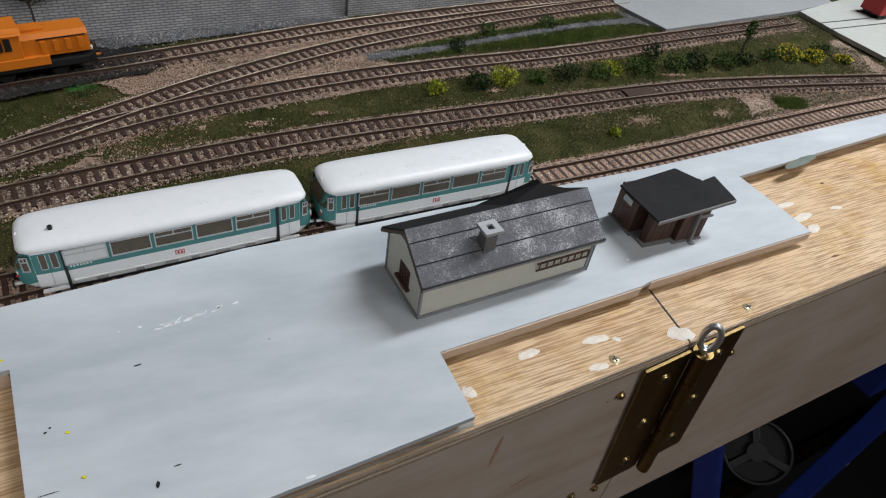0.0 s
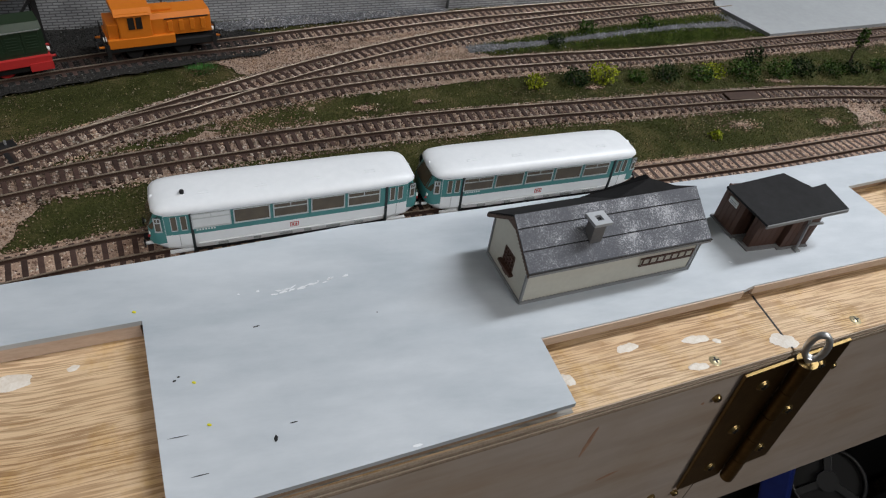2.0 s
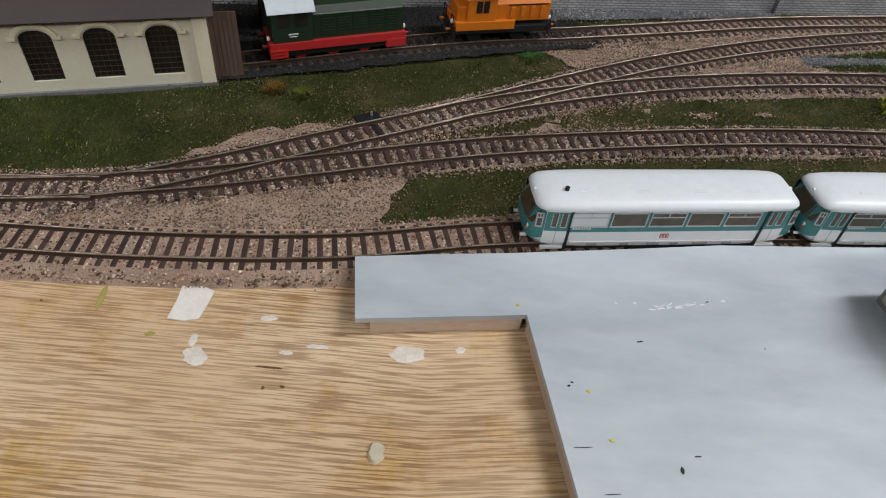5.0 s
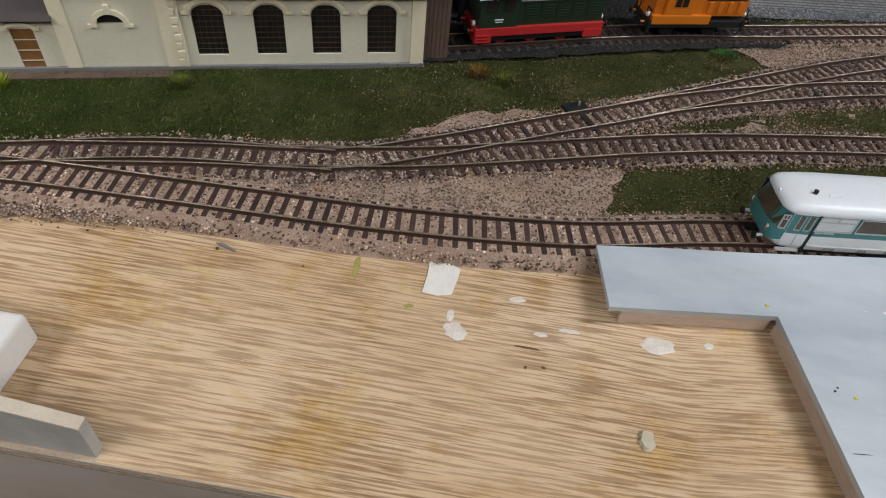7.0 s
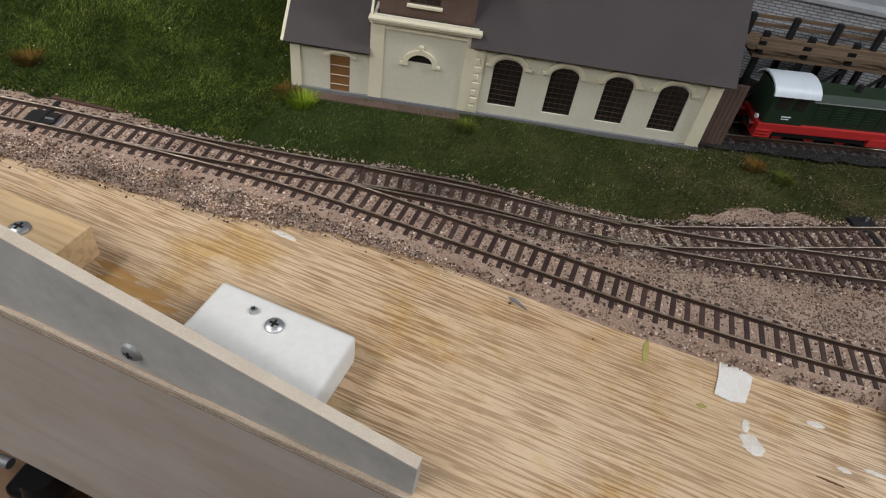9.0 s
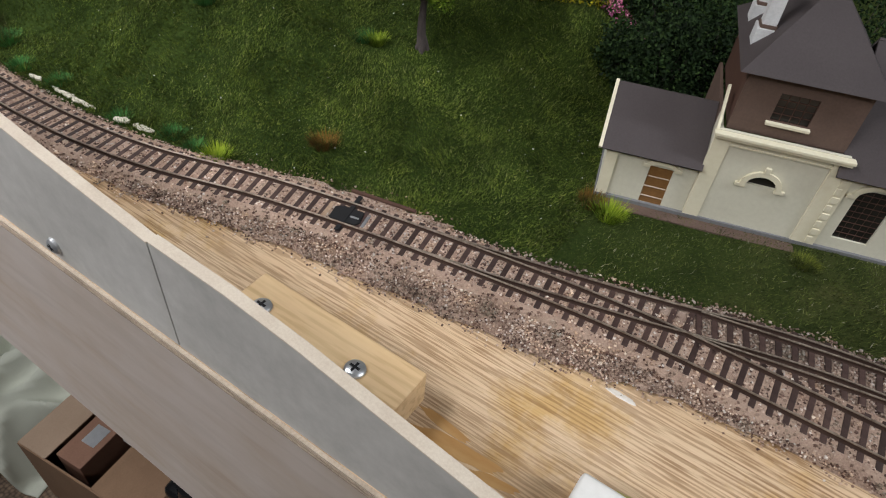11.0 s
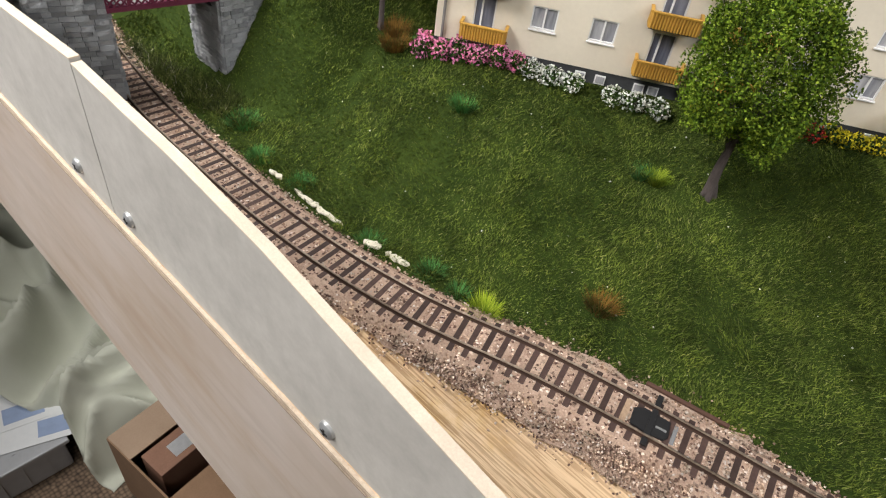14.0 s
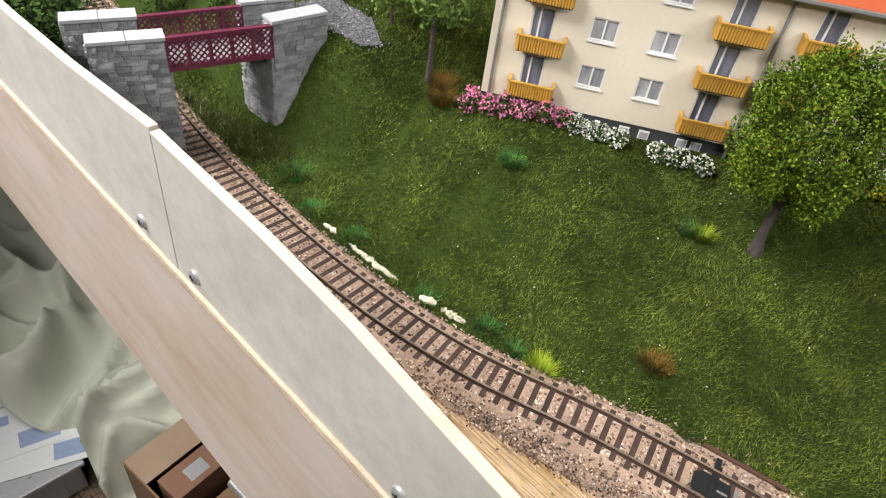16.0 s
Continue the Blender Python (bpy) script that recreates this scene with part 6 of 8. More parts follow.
def orange_engine(m):
    e = thing("shunting_engine", m, "bright orange diesel shunter with black running gear", "locomotive", "shunting engines")
    h = 0.030
    part("frame", merged(box((-h, -0.0100, 0.0062), (h, 0.0100, 0.0100), 0.0003)), M_BLACK, e, "black frame")
    wheels(e, (-0.015, 0.011), 0.0046, False)
    part("lower_body", box((-h + 0.002, -0.0106, 0.0085), (0.007, 0.0106, 0.0135), 0.0003), M_ORANGE, e)
    cab = part("cab", box((-0.0215, -0.0100, 0.0125), (-0.0045, 0.0100, 0.0275), 0.0008), M_ORANGE, e, "orange cab")
    part("cab_roof", profile([(-0.0108, 0.0262), (-0.0075, 0.0292), (0.0075, 0.0292), (0.0108, 0.0262)], -0.0228, -0.0035, Matrix.Rotation(radians(-90), 4, "Z")), M_ORANGE, e)
    part("front_box", box((-h + 0.003, -0.0082, 0.0125), (-0.0215, 0.0082, 0.0215), 0.0006), M_ORANGE, e)
    for a, b in ((-0.0165, -0.0132), (-0.0124, -0.0092)):
        part("cab_window", box((a, -0.0103, 0.0185), (b, -0.0098, 0.0250)), M_DARKGLASS, cab)
    part("end_window", box((-0.0218, 0.002, 0.0195), (-0.0213, 0.007, 0.0248)), M_DARKGLASS, cab)
    part("bonnet", profile([(-0.0085, 0.0125), (0.0085, 0.0125), (0.0085, 0.0222), (0.0065, 0.0246), (-0.0065, 0.0246), (-0.0085, 0.0222)], -0.0050, h - 0.002, Matrix.Rotation(radians(-90), 4, "Z")), M_ORANGE, e, "long orange bonnet")
    part("bonnet_ridge", box((-0.004, -0.0040, 0.0245), (0.008, 0.0040, 0.0262), 0.0005), M_ORANGE, e)
    for k in range(4):
        part("bonnet_rib", box((0.004 + k * 0.006, -0.0094, 0.0145), (0.0066 + k * 0.006, -0.0083, 0.0208), 0.0003), M_ORANGE, e)
    part("bonnet_groove", box((0.0025, -0.0089, 0.0216), (0.0265, -0.0084, 0.0222)), M_BLACK, e)
    for s in (-1, 1):
        part("railing", merged(*[cyl(0.0003, 0.009, 0.0165, Matrix.Translation((s * (h - 0.0008), y, 0)), 6) for y in (-0.0095, -0.005, 0.005, 0.0095)], box((s * (h - 0.0008) - 0.0003, -0.0095, 0.0162), (s * (h - 0.0008) + 0.0003, -0.005, 0.0167)), box((s * (h - 0.0008) - 0.0003, 0.005, 0.0162), (s * (h - 0.0008) + 0.0003, 0.0095, 0.0167))), M_BLACK, e)
        part("step_plate", box((s * (h - 0.0015) - 0.0009, -0.0106, 0.0040), (s * (h - 0.0015) + 0.0009, -0.0100, 0.0112)), M_BLACK, e)
        part("lamp", cyl(0.0013, -0.0008, 0.0008, Matrix.Translation((s * (h - 0.001), -0.0065, 0.0128)) @ Matrix.Rotation(radians(90), 4, "Y"), 12), M_LAMP, e)
    buffers(e, h, M_ORANGE)
    return e


for x, make in ((-0.1145, green_engine), (-0.0265, orange_engine)):
    (tx, ty), th = on_track(TRACK_5, x)
    make(Matrix.Translation((tx, ty, RAIL_TOP)) @ Matrix.Rotation(th, 4, "Z"))

red = thing("red_wagon", pose(0.672, 0.467, 0.0063, rz=8), "small red wagon end on the pale plate", "wagon")
part("body", box((0, -0.011, 0.004), (0.06, 0.011, 0.026), 0.001), M_REDFRAME, red)
part("underframe", box((0.003, -0.009, 0.0015), (0.057, 0.009, 0.0045)), M_BLACK, red)
wheels(red, (0.012, 0.047), 0.0045, False)

# ---- coaling stage behind the engines ----
cs = thing("coaling_stage", pose(-0.154, 0.388, 0.0015, rz=20), "weathered wooden coaling stage with black posts", "coaling stage")
M_TIMBER = surface("weathered_timber", (0.085, 0.055, 0.032), (0.18, 0.12, 0.075), 900, 60, 0.8, 0, 0.2, stretch=(0.2, 1, 1))
for k in range(4):
    for y in (0.0, 0.022):
        part("post", box((k * 0.024 - 0.0014, y - 0.0014, 0), (k * 0.024 + 0.0014, y + 0.0014, 0.047)), M_BLACK, cs)
for k in range(9):
    part("plank", box((-0.004, -0.003 + k * 0.0031, 0.034), (0.078, -0.0004 + k * 0.0031, 0.0353)), M_TIMBER, cs)
for y in (-0.0035, 0.0255):
    for z in (0.039, 0.0435):
        part("railing", box((-0.004, y - 0.0005, z), (0.078, y + 0.0005, z + 0.0018)), M_TIMBER, cs)
for k in range(3):
    part("brace", box((0, -0.0006, -0.0006), (0.038, 0.0006, 0.0006)), M_BLACK, cs, m=Matrix.Translation((k * 0.024, -0.0018, 0.006)) @ Matrix.Rotation(radians(-50), 4, "Y"))

# ---- ballast patches and greenery ----
def in_poly(x, y, poly):
    inside = np.zeros(len(x), bool)
    n = len(poly)
    for i in range(n):
        (x1, y1), (x2, y2) = poly[i], poly[(i + 1) % n]
        c = ((y1 > y) != (y2 > y)) & (x < (x2 - x1) * (y - y1) / (y2 - y1 + 1e-12) + x1)
        inside ^= c
    return inside


def wavy(poly, amp=0.0065, step=0.006):
    """The outline of a patch, made uneven."""
    out = []
    n = len(poly)
    for i in range(n):
        a, b = np.array(poly[i]), np.array(poly[(i + 1) % n])
        k = max(1, int(np.linalg.norm(b - a) / step))
        for j in range(k):
            p = a + (b - a) * j / k
            out.append((p[0] + amp * noise.noise((p[0] * 120, p[1] * 120, 1)), p[1] + amp * noise.noise((p[0] * 120, p[1] * 120, 9))))
    return out


SAND = [wavy(q) for q in (
    [(-0.31, 0.222), (-0.20, 0.226), (-0.10, 0.232), (-0.072, 0.237), (-0.070, 0.262), (-0.062, 0.288), (-0.12, 0.27), (-0.20, 0.244), (-0.27, 0.236)],
    [(-0.005, 0.418), (0.02, 0.385), (0.06, 0.402), (0.11, 0.423), (0.16, 0.445), (0.24, 0.470), (0.30, 0.482), (0.16, 0.462), (0.06, 0.44)],
    [(0.05, 0.372), (0.09, 0.39), (0.14, 0.402), (0.18, 0.412), (0.17, 0.432), (0.11, 0.412), (0.06, 0.388)],
    [(0.406, 0.313), (0.417, 0.335), (0.416, 0.347), (0.455, 0.347), (0.50, 0.345), (0.545, 0.340), (0.545, 0.331), (0.50, 0.326), (0.464, 0.319), (0.43, 0.315)],
    [(0.505, 0.322), (0.515, 0.350), (0.62, 0.345), (0.74, 0.338), (0.60, 0.325)],
    [(-0.17, 0.272), (-0.155, 0.287), (-0.138, 0.302), (-0.10, 0.314), (-0.075, 0.329), (-0.04, 0.338), (-0.002, 0.362), (0.0, 0.35), (-0.07, 0.325), (-0.13, 0.292)],
    [(0.0, 0.328), (0.03, 0.342), (0.06, 0.352), (0.045, 0.362), (0.01, 0.345)],
    [(0.43, 0.432), (0.58, 0.447), (0.596, 0.475), (0.44, 0.45)],
    [(-0.015, 0.315), (0.06, 0.334), (0.05, 0.340), (-0.01, 0.324)],
    [(-0.515, 0.180), (-0.495, 0.190), (-0.465, 0.2015), (-0.435, 0.2095), (-0.40, 0.2165), (-0.40, 0.206), (-0.46, 0.193), (-0.50, 0.182)],
    [(0.555, 0.35), (0.60, 0.36), (0.598, 0.44), (0.57, 0.40)],
)]
GREY = [wavy(q, 0.0018) for q in ([(-0.02, 0.452), (0.0, 0.443), (0.08, 0.462), (0.165, 0.483), (0.168, 0.493), (0.08, 0.476)], [(-0.735, 0.238), (-0.70, 0.234), (-0.680, 0.238), (-0.678, 0.250), (-0.70, 0.262), (-0.735, 0.262)], [(0.165, 0.418), (0.191, 0.4235), (0.227, 0.4315), (0.267, 0.4425), (0.32, 0.4555), (0.35, 0.462), (0.404, 0.468), (0.417, 0.462), (0.423, 0.464), (0.402, 0.500), (0.397, 0.498), (0.404, 0.478), (0.354, 0.470), (0.324, 0.463), (0.27, 0.450), (0.23, 0.4385), (0.194, 0.432), (0.165, 0.428)])]
DARK = [wavy([(-0.17, 0.337), (-0.09, 0.368), (-0.02, 0.396), (0.035, 0.414), (0.04, 0.440), (0.0, 0.446), (-0.03, 0.452), (-0.14, 0.43), (-0.2, 0.42), (-0.21, 0.33)], 0.003)]
M_SOOT = surface("sooty_ground", (0.012, 0.012, 0.012), (0.04, 0.038, 0.036), 900, 40, 0.95, 0, 0.6, 0.001, spec=0.1)
M_GREYBED = surface("grey_gravel_bed", (0.06, 0.06, 0.065), (0.16, 0.16, 0.17), 900, 60, 0.95, 0, 0.6, 0.001, spec=0.1)


def patch(poly, mat, stone_mat, density, label, z=0.0026, loose=0.0025):
    bm = bmesh.new()
    vs = [bm.verts.new((x, y, z + float(ground_z(x, y)) - 0.0015)) for x, y in poly]
    f = bm.faces.new(vs)
    bmesh.ops.triangulate(bm, faces=[f])
    solid("ballast_patch", bm, mat, label, "gravel", kind="stuff")
    p = np.array(poly)
    lo, hi = p.min(0), p.max(0)
    n = int((hi - lo).prod() * density)
    x, y = RNG.uniform(lo[0] - 0.006, hi[0] + 0.006, n), RNG.uniform(lo[1] - 0.006, hi[1] + 0.006, n)
    k = in_poly(x + RNG.normal(0, loose, n), y + RNG.normal(0, loose, n), poly)
    x, y = x[k], y[k]
    v, f = pieces(OCTA_V, OCTA_F, np.c_[x, y, np.maximum(z + ground_z(x, y) - 0.0014, ground_z(x, y) + relief(x, y) + 0.0002)], 0.00050 * RNG.uniform(0.5, 1.5, len(x)), RNG, 0.8)
    raw("gravel_stones", v, f, stone_mat, label, "gravel")


EDGE = [(-0.75, 0.139), (-0.62, 0.141), (-0.565, 0.1465), (-0.514, 0.149), (-0.472, 0.160), (-0.438, 0.166), (-0.391, 0.174), (-0.347, 0.179), (-0.294, 0.1935), (-0.247, 0.1995), (-0.2, 0.2035), (-0.138, 0.2075), (-0.078, 0.2150), (-0.074, 0.224)]
FRONTBED = wavy(EDGE + [(x, float(line_y(TRACK_1, x)) - 0.011) for x in (-0.10, -0.18, -0.26, -0.34, -0.40, -0.46, -0.50, -0.55, -0.60, -0.66, -0.75)], 0.0028)
patch(FRONTBED, M_SAND2, M_STONES2, 2.6e6, "sandy pink ballast shoulder on the plywood", 0.0012)
for q in SAND:
    patch(q, M_SAND, M_STONES if q[0][0] > 0.36 else M_FINE, 1.5e6, "sandy pink ballast between the tracks", 0.0012 if q[0][0] > 0.36 else 0.0022, 0.005 if q[0][0] > 0.36 else 0.003)
for q in GREY:
    patch(q, M_GREYBED, M_GREYSTONES, 1.6e6, "grey gravel strip")
for q in DARK:
    patch(q, M_SOOT, M_SOOTSTONES, 8e5, "sooty black ground around the sidings", 0.0036)

# pale bare spots in the turf between the tracks
for x, y, rx, ry, n in ((0.236, 0.371, 0.006, 0.0022, 190), (0.385, 0.3795, 0.010, 0.0026, 330), (0.12, 0.357, 0.006, 0.0022, 190), (0.318, 0.324, 0.017, 0.0075, 420), (0.385, 0.325, 0.010, 0.006, 300), (0.085, 0.349, 0.008, 0.003, 200)):
    a, d = RNG.uniform(0, 6.283, n), np.abs(RNG.normal(0, 0.6, n))
    px, py = x + rx * d * np.cos(a), y + ry * d * np.sin(a)
    v, f = pieces(OCTA_V, OCTA_F, np.c_[px, py, ground_z(px, py) + relief(px, py) + 0.0012], 0.00050 * RNG.uniform(0.5, 1.5, n), RNG, 0.8)
    raw("gravel_stones", v, f, M_STONES2, "pale grains on a bare spot of the turf", "gravel")

ALL_TRACKS = np.vstack([spline(q, 0.004)[0] for q in (TRACK_1, TRUNK, TRACK_3, TRACK_2, TRACK_4, TRACK_5)])
SHED_M, APT_M = pose(-0.364, 0.276, 0, rz=17.4).inverted(), pose(-0.6265, 0.2737, 0, rz=31).inverted()


def free_for_grass(x, y, gap=0.0156):
    d = np.full(len(x), 9.0)
    for i in range(0, len(ALL_TRACKS), 60):
        c = ALL_TRACKS[i : i + 60]
        d = np.minimum(d, np.min(np.hypot(x[:, None] - c[:, 0], y[:, None] - c[:, 1]), axis=1))
    ragged = np.array([noise.noise((a * 130, b * 130, 4)) for a, b in zip(x, y)])
    ok = d > gap + 0.0045 * ragged + RNG.normal(0, 0.0011, len(x))
    for q in SAND + GREY + DARK:
        ok &= ~in_poly(x + 0.006 * ragged + RNG.normal(0, 0.0015, len(x)), y + RNG.normal(0, 0.0015, len(x)), q)
    ok &= y > line_y(TRACK_1, x)
    for m, lx, ly in ((SHED_M, 0.205, 0.056), (APT_M, 0.246, 0.07)):
        u = m[0][0] * x + m[0][1] * y + m[0][3]
        w = m[1][0] * x + m[1][1] * y + m[1][3]
        ok &= ~((u > 0) & (u < lx) & (w > -0.001) & (w < ly))
    return ok


def blades(x, y, z, hi, wide, lean, rng, comb):
    n = len(x)
    a, b = rng.uniform(0, 2 * np.pi, n), comb + rng.normal(0, 1.1, n)
    dx, dy = np.cos(a) * wide / 2, np.sin(a) * wide / 2
    lx, ly = np.cos(b) * lean * hi, np.sin(b) * lean * hi
    v = np.empty((n, 3, 3))
    v[:, 0] = np.c_[x - dx, y - dy, z]
    v[:, 1] = np.c_[x + dx, y + dy, z]
    v[:, 2] = np.c_[x + lx, y + ly, z + hi]
    return v.reshape(-1, 3), np.arange(3 * n).reshape(-1, 3)


def lawn(x0, x1, y0, y1, n, h0, h1, mat, label, gap=0.0156, w0=0.0002, w1=0.0004):
    x, y = RNG.uniform(x0, x1, n), RNG.uniform(y0, y1, n)
    k = free_for_grass(x, y, gap)
    x, y = x[k], y[k]
    m = len(x)
    z = ground_z(x, y) + relief(x, y)
    thick = np.array([0.75 + 0.55 * noise.noise((a * 75, b * 75, 2)) + 0.25 * noise.noise((a * 22, b * 22, 6)) for a, b in zip(x, y)])
    comb = np.array([3.5 * noise.noise((a * 30, b * 30, 12)) for a, b in zip(x, y)])
    v, f = blades(x, y, z, RNG.uniform(h0, h1, m) * np.clip(thick, 0.55, 1.3), RNG.uniform(w0, w1, m), RNG.uniform(0.3, 1.5, m), RNG, comb)
    raw("grass", v, f, mat, label, "grass")


M_PLASTERCRUMB = islands("plaster_crumbs", [(0.0, (0.40, 0.40, 0.34)), (1.0, (0.80, 0.80, 0.76))])
M_YARDGRASS = islands("dark_yard_flock", [(0.0, (0.012, 0.017, 0.004)), (0.45, (0.046, 0.060, 0.014)), (0.8, (0.10, 0.112, 0.030)), (0.94, (0.18, 0.155, 0.07)), (1.0, (0.36, 0.32, 0.22))])
lawn(-0.80, -0.36, 0.165, 0.46, 430000, 0.0010, 0.0025, M_BLADES, "fresh green static grass on the hillside", 0.0156, 0.00026, 0.00056)
M_SHEDGRASS = islands("green_flock_before_the_shed", [(0.0, (0.012, 0.018, 0.004)), (0.45, (0.045, 0.062, 0.012)), (0.8, (0.10, 0.125, 0.026)), (0.96, (0.16, 0.165, 0.05)), (1.0, (0.36, 0.34, 0.26))])
lawn(-0.37, -0.10, 0.225, 0.40, 80000, 0.0010, 0.0022, M_SHEDGRASS, "short dark grass in front of the shed", 0.0138)
lawn(-0.10, 0.62, 0.235, 0.50, 240000, 0.0008, 0.0019, M_YARDGRASS, "short dark flock between the tracks", 0.0132)


# pale crumbs dropped on the lawn
n = 110
x, y = RNG.uniform(-0.66, -0.37, n), RNG.uniform(0.19, 0.33, n)
k = free_for_grass(x, y, 0.018)
x, y = x[k], y[k]
v, f = pieces(OCTA_V, OCTA_F, np.c_[x, y, ground_z(x, y) + relief(x, y) + 0.0012], 0.0003 * RNG.uniform(0.5, 1.5, len(x)) ** 2, RNG, 0.7)
raw("lawn_crumbs", v, f, M_PLASTERCRUMB, "pale plaster crumbs dropped on the lawn", "scatter")


def sown(poly, n, h0, h1, mat, label, bare=0.0):
    """Fibres strewn inside an outline, thinner where the noise falls below bare."""
    p = np.array(poly)
    x, y = RNG.uniform(p[:, 0].min(), p[:, 0].max(), n), RNG.uniform(p[:, 1].min(), p[:, 1].max(), n)
    k = in_poly(x + RNG.normal(0, 0.002, n), y + RNG.normal(0, 0.002, n), poly)
    for q in GREY:
        k &= ~in_poly(x, y, q)
    x, y = x[k], y[k]
    k = np.array([noise.noise((a * 60, b * 60, 3)) for a, b in zip(x, y)]) + RNG.normal(0, 0.12, len(x)) > bare
    x, y = x[k], y[k]
    m = len(x)
    v, f = blades(x, y, ground_z(x, y) + 0.0006, RNG.uniform(h0, h1, m), RNG.uniform(0.0003, 0.0005, m), RNG.uniform(0.3, 1.5, m), RNG, RNG.uniform(0, 6.28, m))
    raw("grass", v, f, mat, label, "grass")


M_FRESH = islands("fresh_siding_flock", [(0.0, (0.018, 0.034, 0.006)), (0.5, (0.06, 0.10, 0.016)), (0.9, (0.12, 0.17, 0.03)), (1.0, (0.22, 0.25, 0.07))])
M_DRY = islands("dry_brown_flock", [(0.0, (0.035, 0.026, 0.012)), (0.5, (0.095, 0.075, 0.03)), (1.0, (0.20, 0.15, 0.07))])
sown(wavy([(0.170, 0.4165), (0.195, 0.4215), (0.238, 0.4265), (0.31, 0.4345), (0.367, 0.446), (0.420, 0.453), (0.424, 0.460), (0.400, 0.498), (0.367, 0.486), (0.335, 0.477), (0.277, 0.461), (0.231, 0.448), (0.201, 0.438), (0.170, 0.428)], 0.002), 95000, 0.0008, 0.0019, M_FRESH, "fresh green flock between the sidings", -0.5)
for q in SAND[1:3] + SAND[5:7]:
    sown(q, 9000, 0.0005, 0.0013, M_DRY, "dry brown flock on the sandy ground", 0.12)
sown(wavy([(0.442, 0.340), (0.460, 0.339), (0.472, 0.334), (0.462, 0.324), (0.440, 0.325)], 0.003), 5200, 0.0008, 0.0018, M_FRESH, "small green patch in the gravel", -0.4)


# crumbs of scatter in the yard's turf
n = 120000
x, y = RNG.uniform(-0.20, 0.62, n), RNG.uniform(0.225, 0.50, n)
k = free_for_grass(x, y, 0.0125)
clump = np.array([noise.noise((a * 26, b * 40, 7)) + 0.4 * noise.noise((a * 90, b * 90, 4)) for a, b in zip(x, y)])
k &= clump + RNG.normal(0, 0.16, n) > 0.22
x, y = x[k], y[k]
n = 110000
gx, gy = RNG.uniform(-0.33, 0.62, n), RNG.uniform(0.225, 0.50, n)
d = np.full(n, 9.0)
for i in range(0, len(ALL_TRACKS), 60):
    c = ALL_TRACKS[i : i + 60]
    d = np.minimum(d, np.min(np.hypot(gx[:, None] - c[:, 0], gy[:, None] - c[:, 1]), axis=1))
wide = np.array([0.0165 + 0.005 * noise.noise((a * 70, b * 70, 21)) for a, b in zip(gx, gy)])
k = (d > 0.0115) & (d + np.abs(RNG.normal(0, 0.0022, n)) < wide) & (gy > line_y(TRACK_1, gx))
gx, gy = gx[k], gy[k]
v, f = pieces(OCTA_V, OCTA_F, np.c_[gx, gy, ground_z(gx, gy) + relief(gx, gy) + 0.0008], 0.00045 * RNG.uniform(0.5, 1.5, len(gx)), RNG, 0.8)
raw("loose_grains", v, f, M_FINE, "loose pink grains strewn along the edge of the turf", "gravel")
M_CRUMB = islands("scatter_crumbs", [(0.0, (0.035, 0.036, 0.014)), (0.45, (0.11, 0.09, 0.042)), (0.85, (0.23, 0.18, 0.105)), (1.0, (0.40, 0.34, 0.25))])
v, f = pieces(OCTA_V, OCTA_F, np.c_[x, y, ground_z(x, y) + relief(x, y) + 0.0008], 0.00042 * RNG.uniform(0.5, 1.5, len(x)), RNG, 0.8)
raw("scatter_crumbs", v, f, M_CRUMB, "pale crumbs of scatter lying in the turf", "scatter")


def tuft(x, y, n, r, h, mat, label):
    n = n * 2
    a, d = RNG.uniform(0, 2 * np.pi, n), r * np.sqrt(RNG.uniform(0, 1, n))
    px, py = x + d * np.cos(a), y + d * np.sin(a)
    h = h * 0.72
    hh = h * RNG.uniform(0.6, 1.1, n)
    z = float(ground_z(x, y)) + float(relief([x], [y])[0]) - 0.0006
    dx, dy = -np.sin(a) * 0.0002, np.cos(a) * 0.0002
    out = (0.35 + 0.9 * d / r) * hh * RNG.uniform(0.3, 1.0, n)
    v = np.empty((n, 3, 3))
    v[:, 0] = np.c_[px - dx, py - dy, np.full(n, z)]
    v[:, 1] = np.c_[px + dx, py + dy, np.full(n, z)]
    v[:, 2] = np.c_[px + np.cos(a) * out, py + np.sin(a) * out, z + hh]
    raw("grass_tuft", v.reshape(-1, 3), np.arange(3 * n).reshape(-1, 3), mat, label, "grass tuft", "")


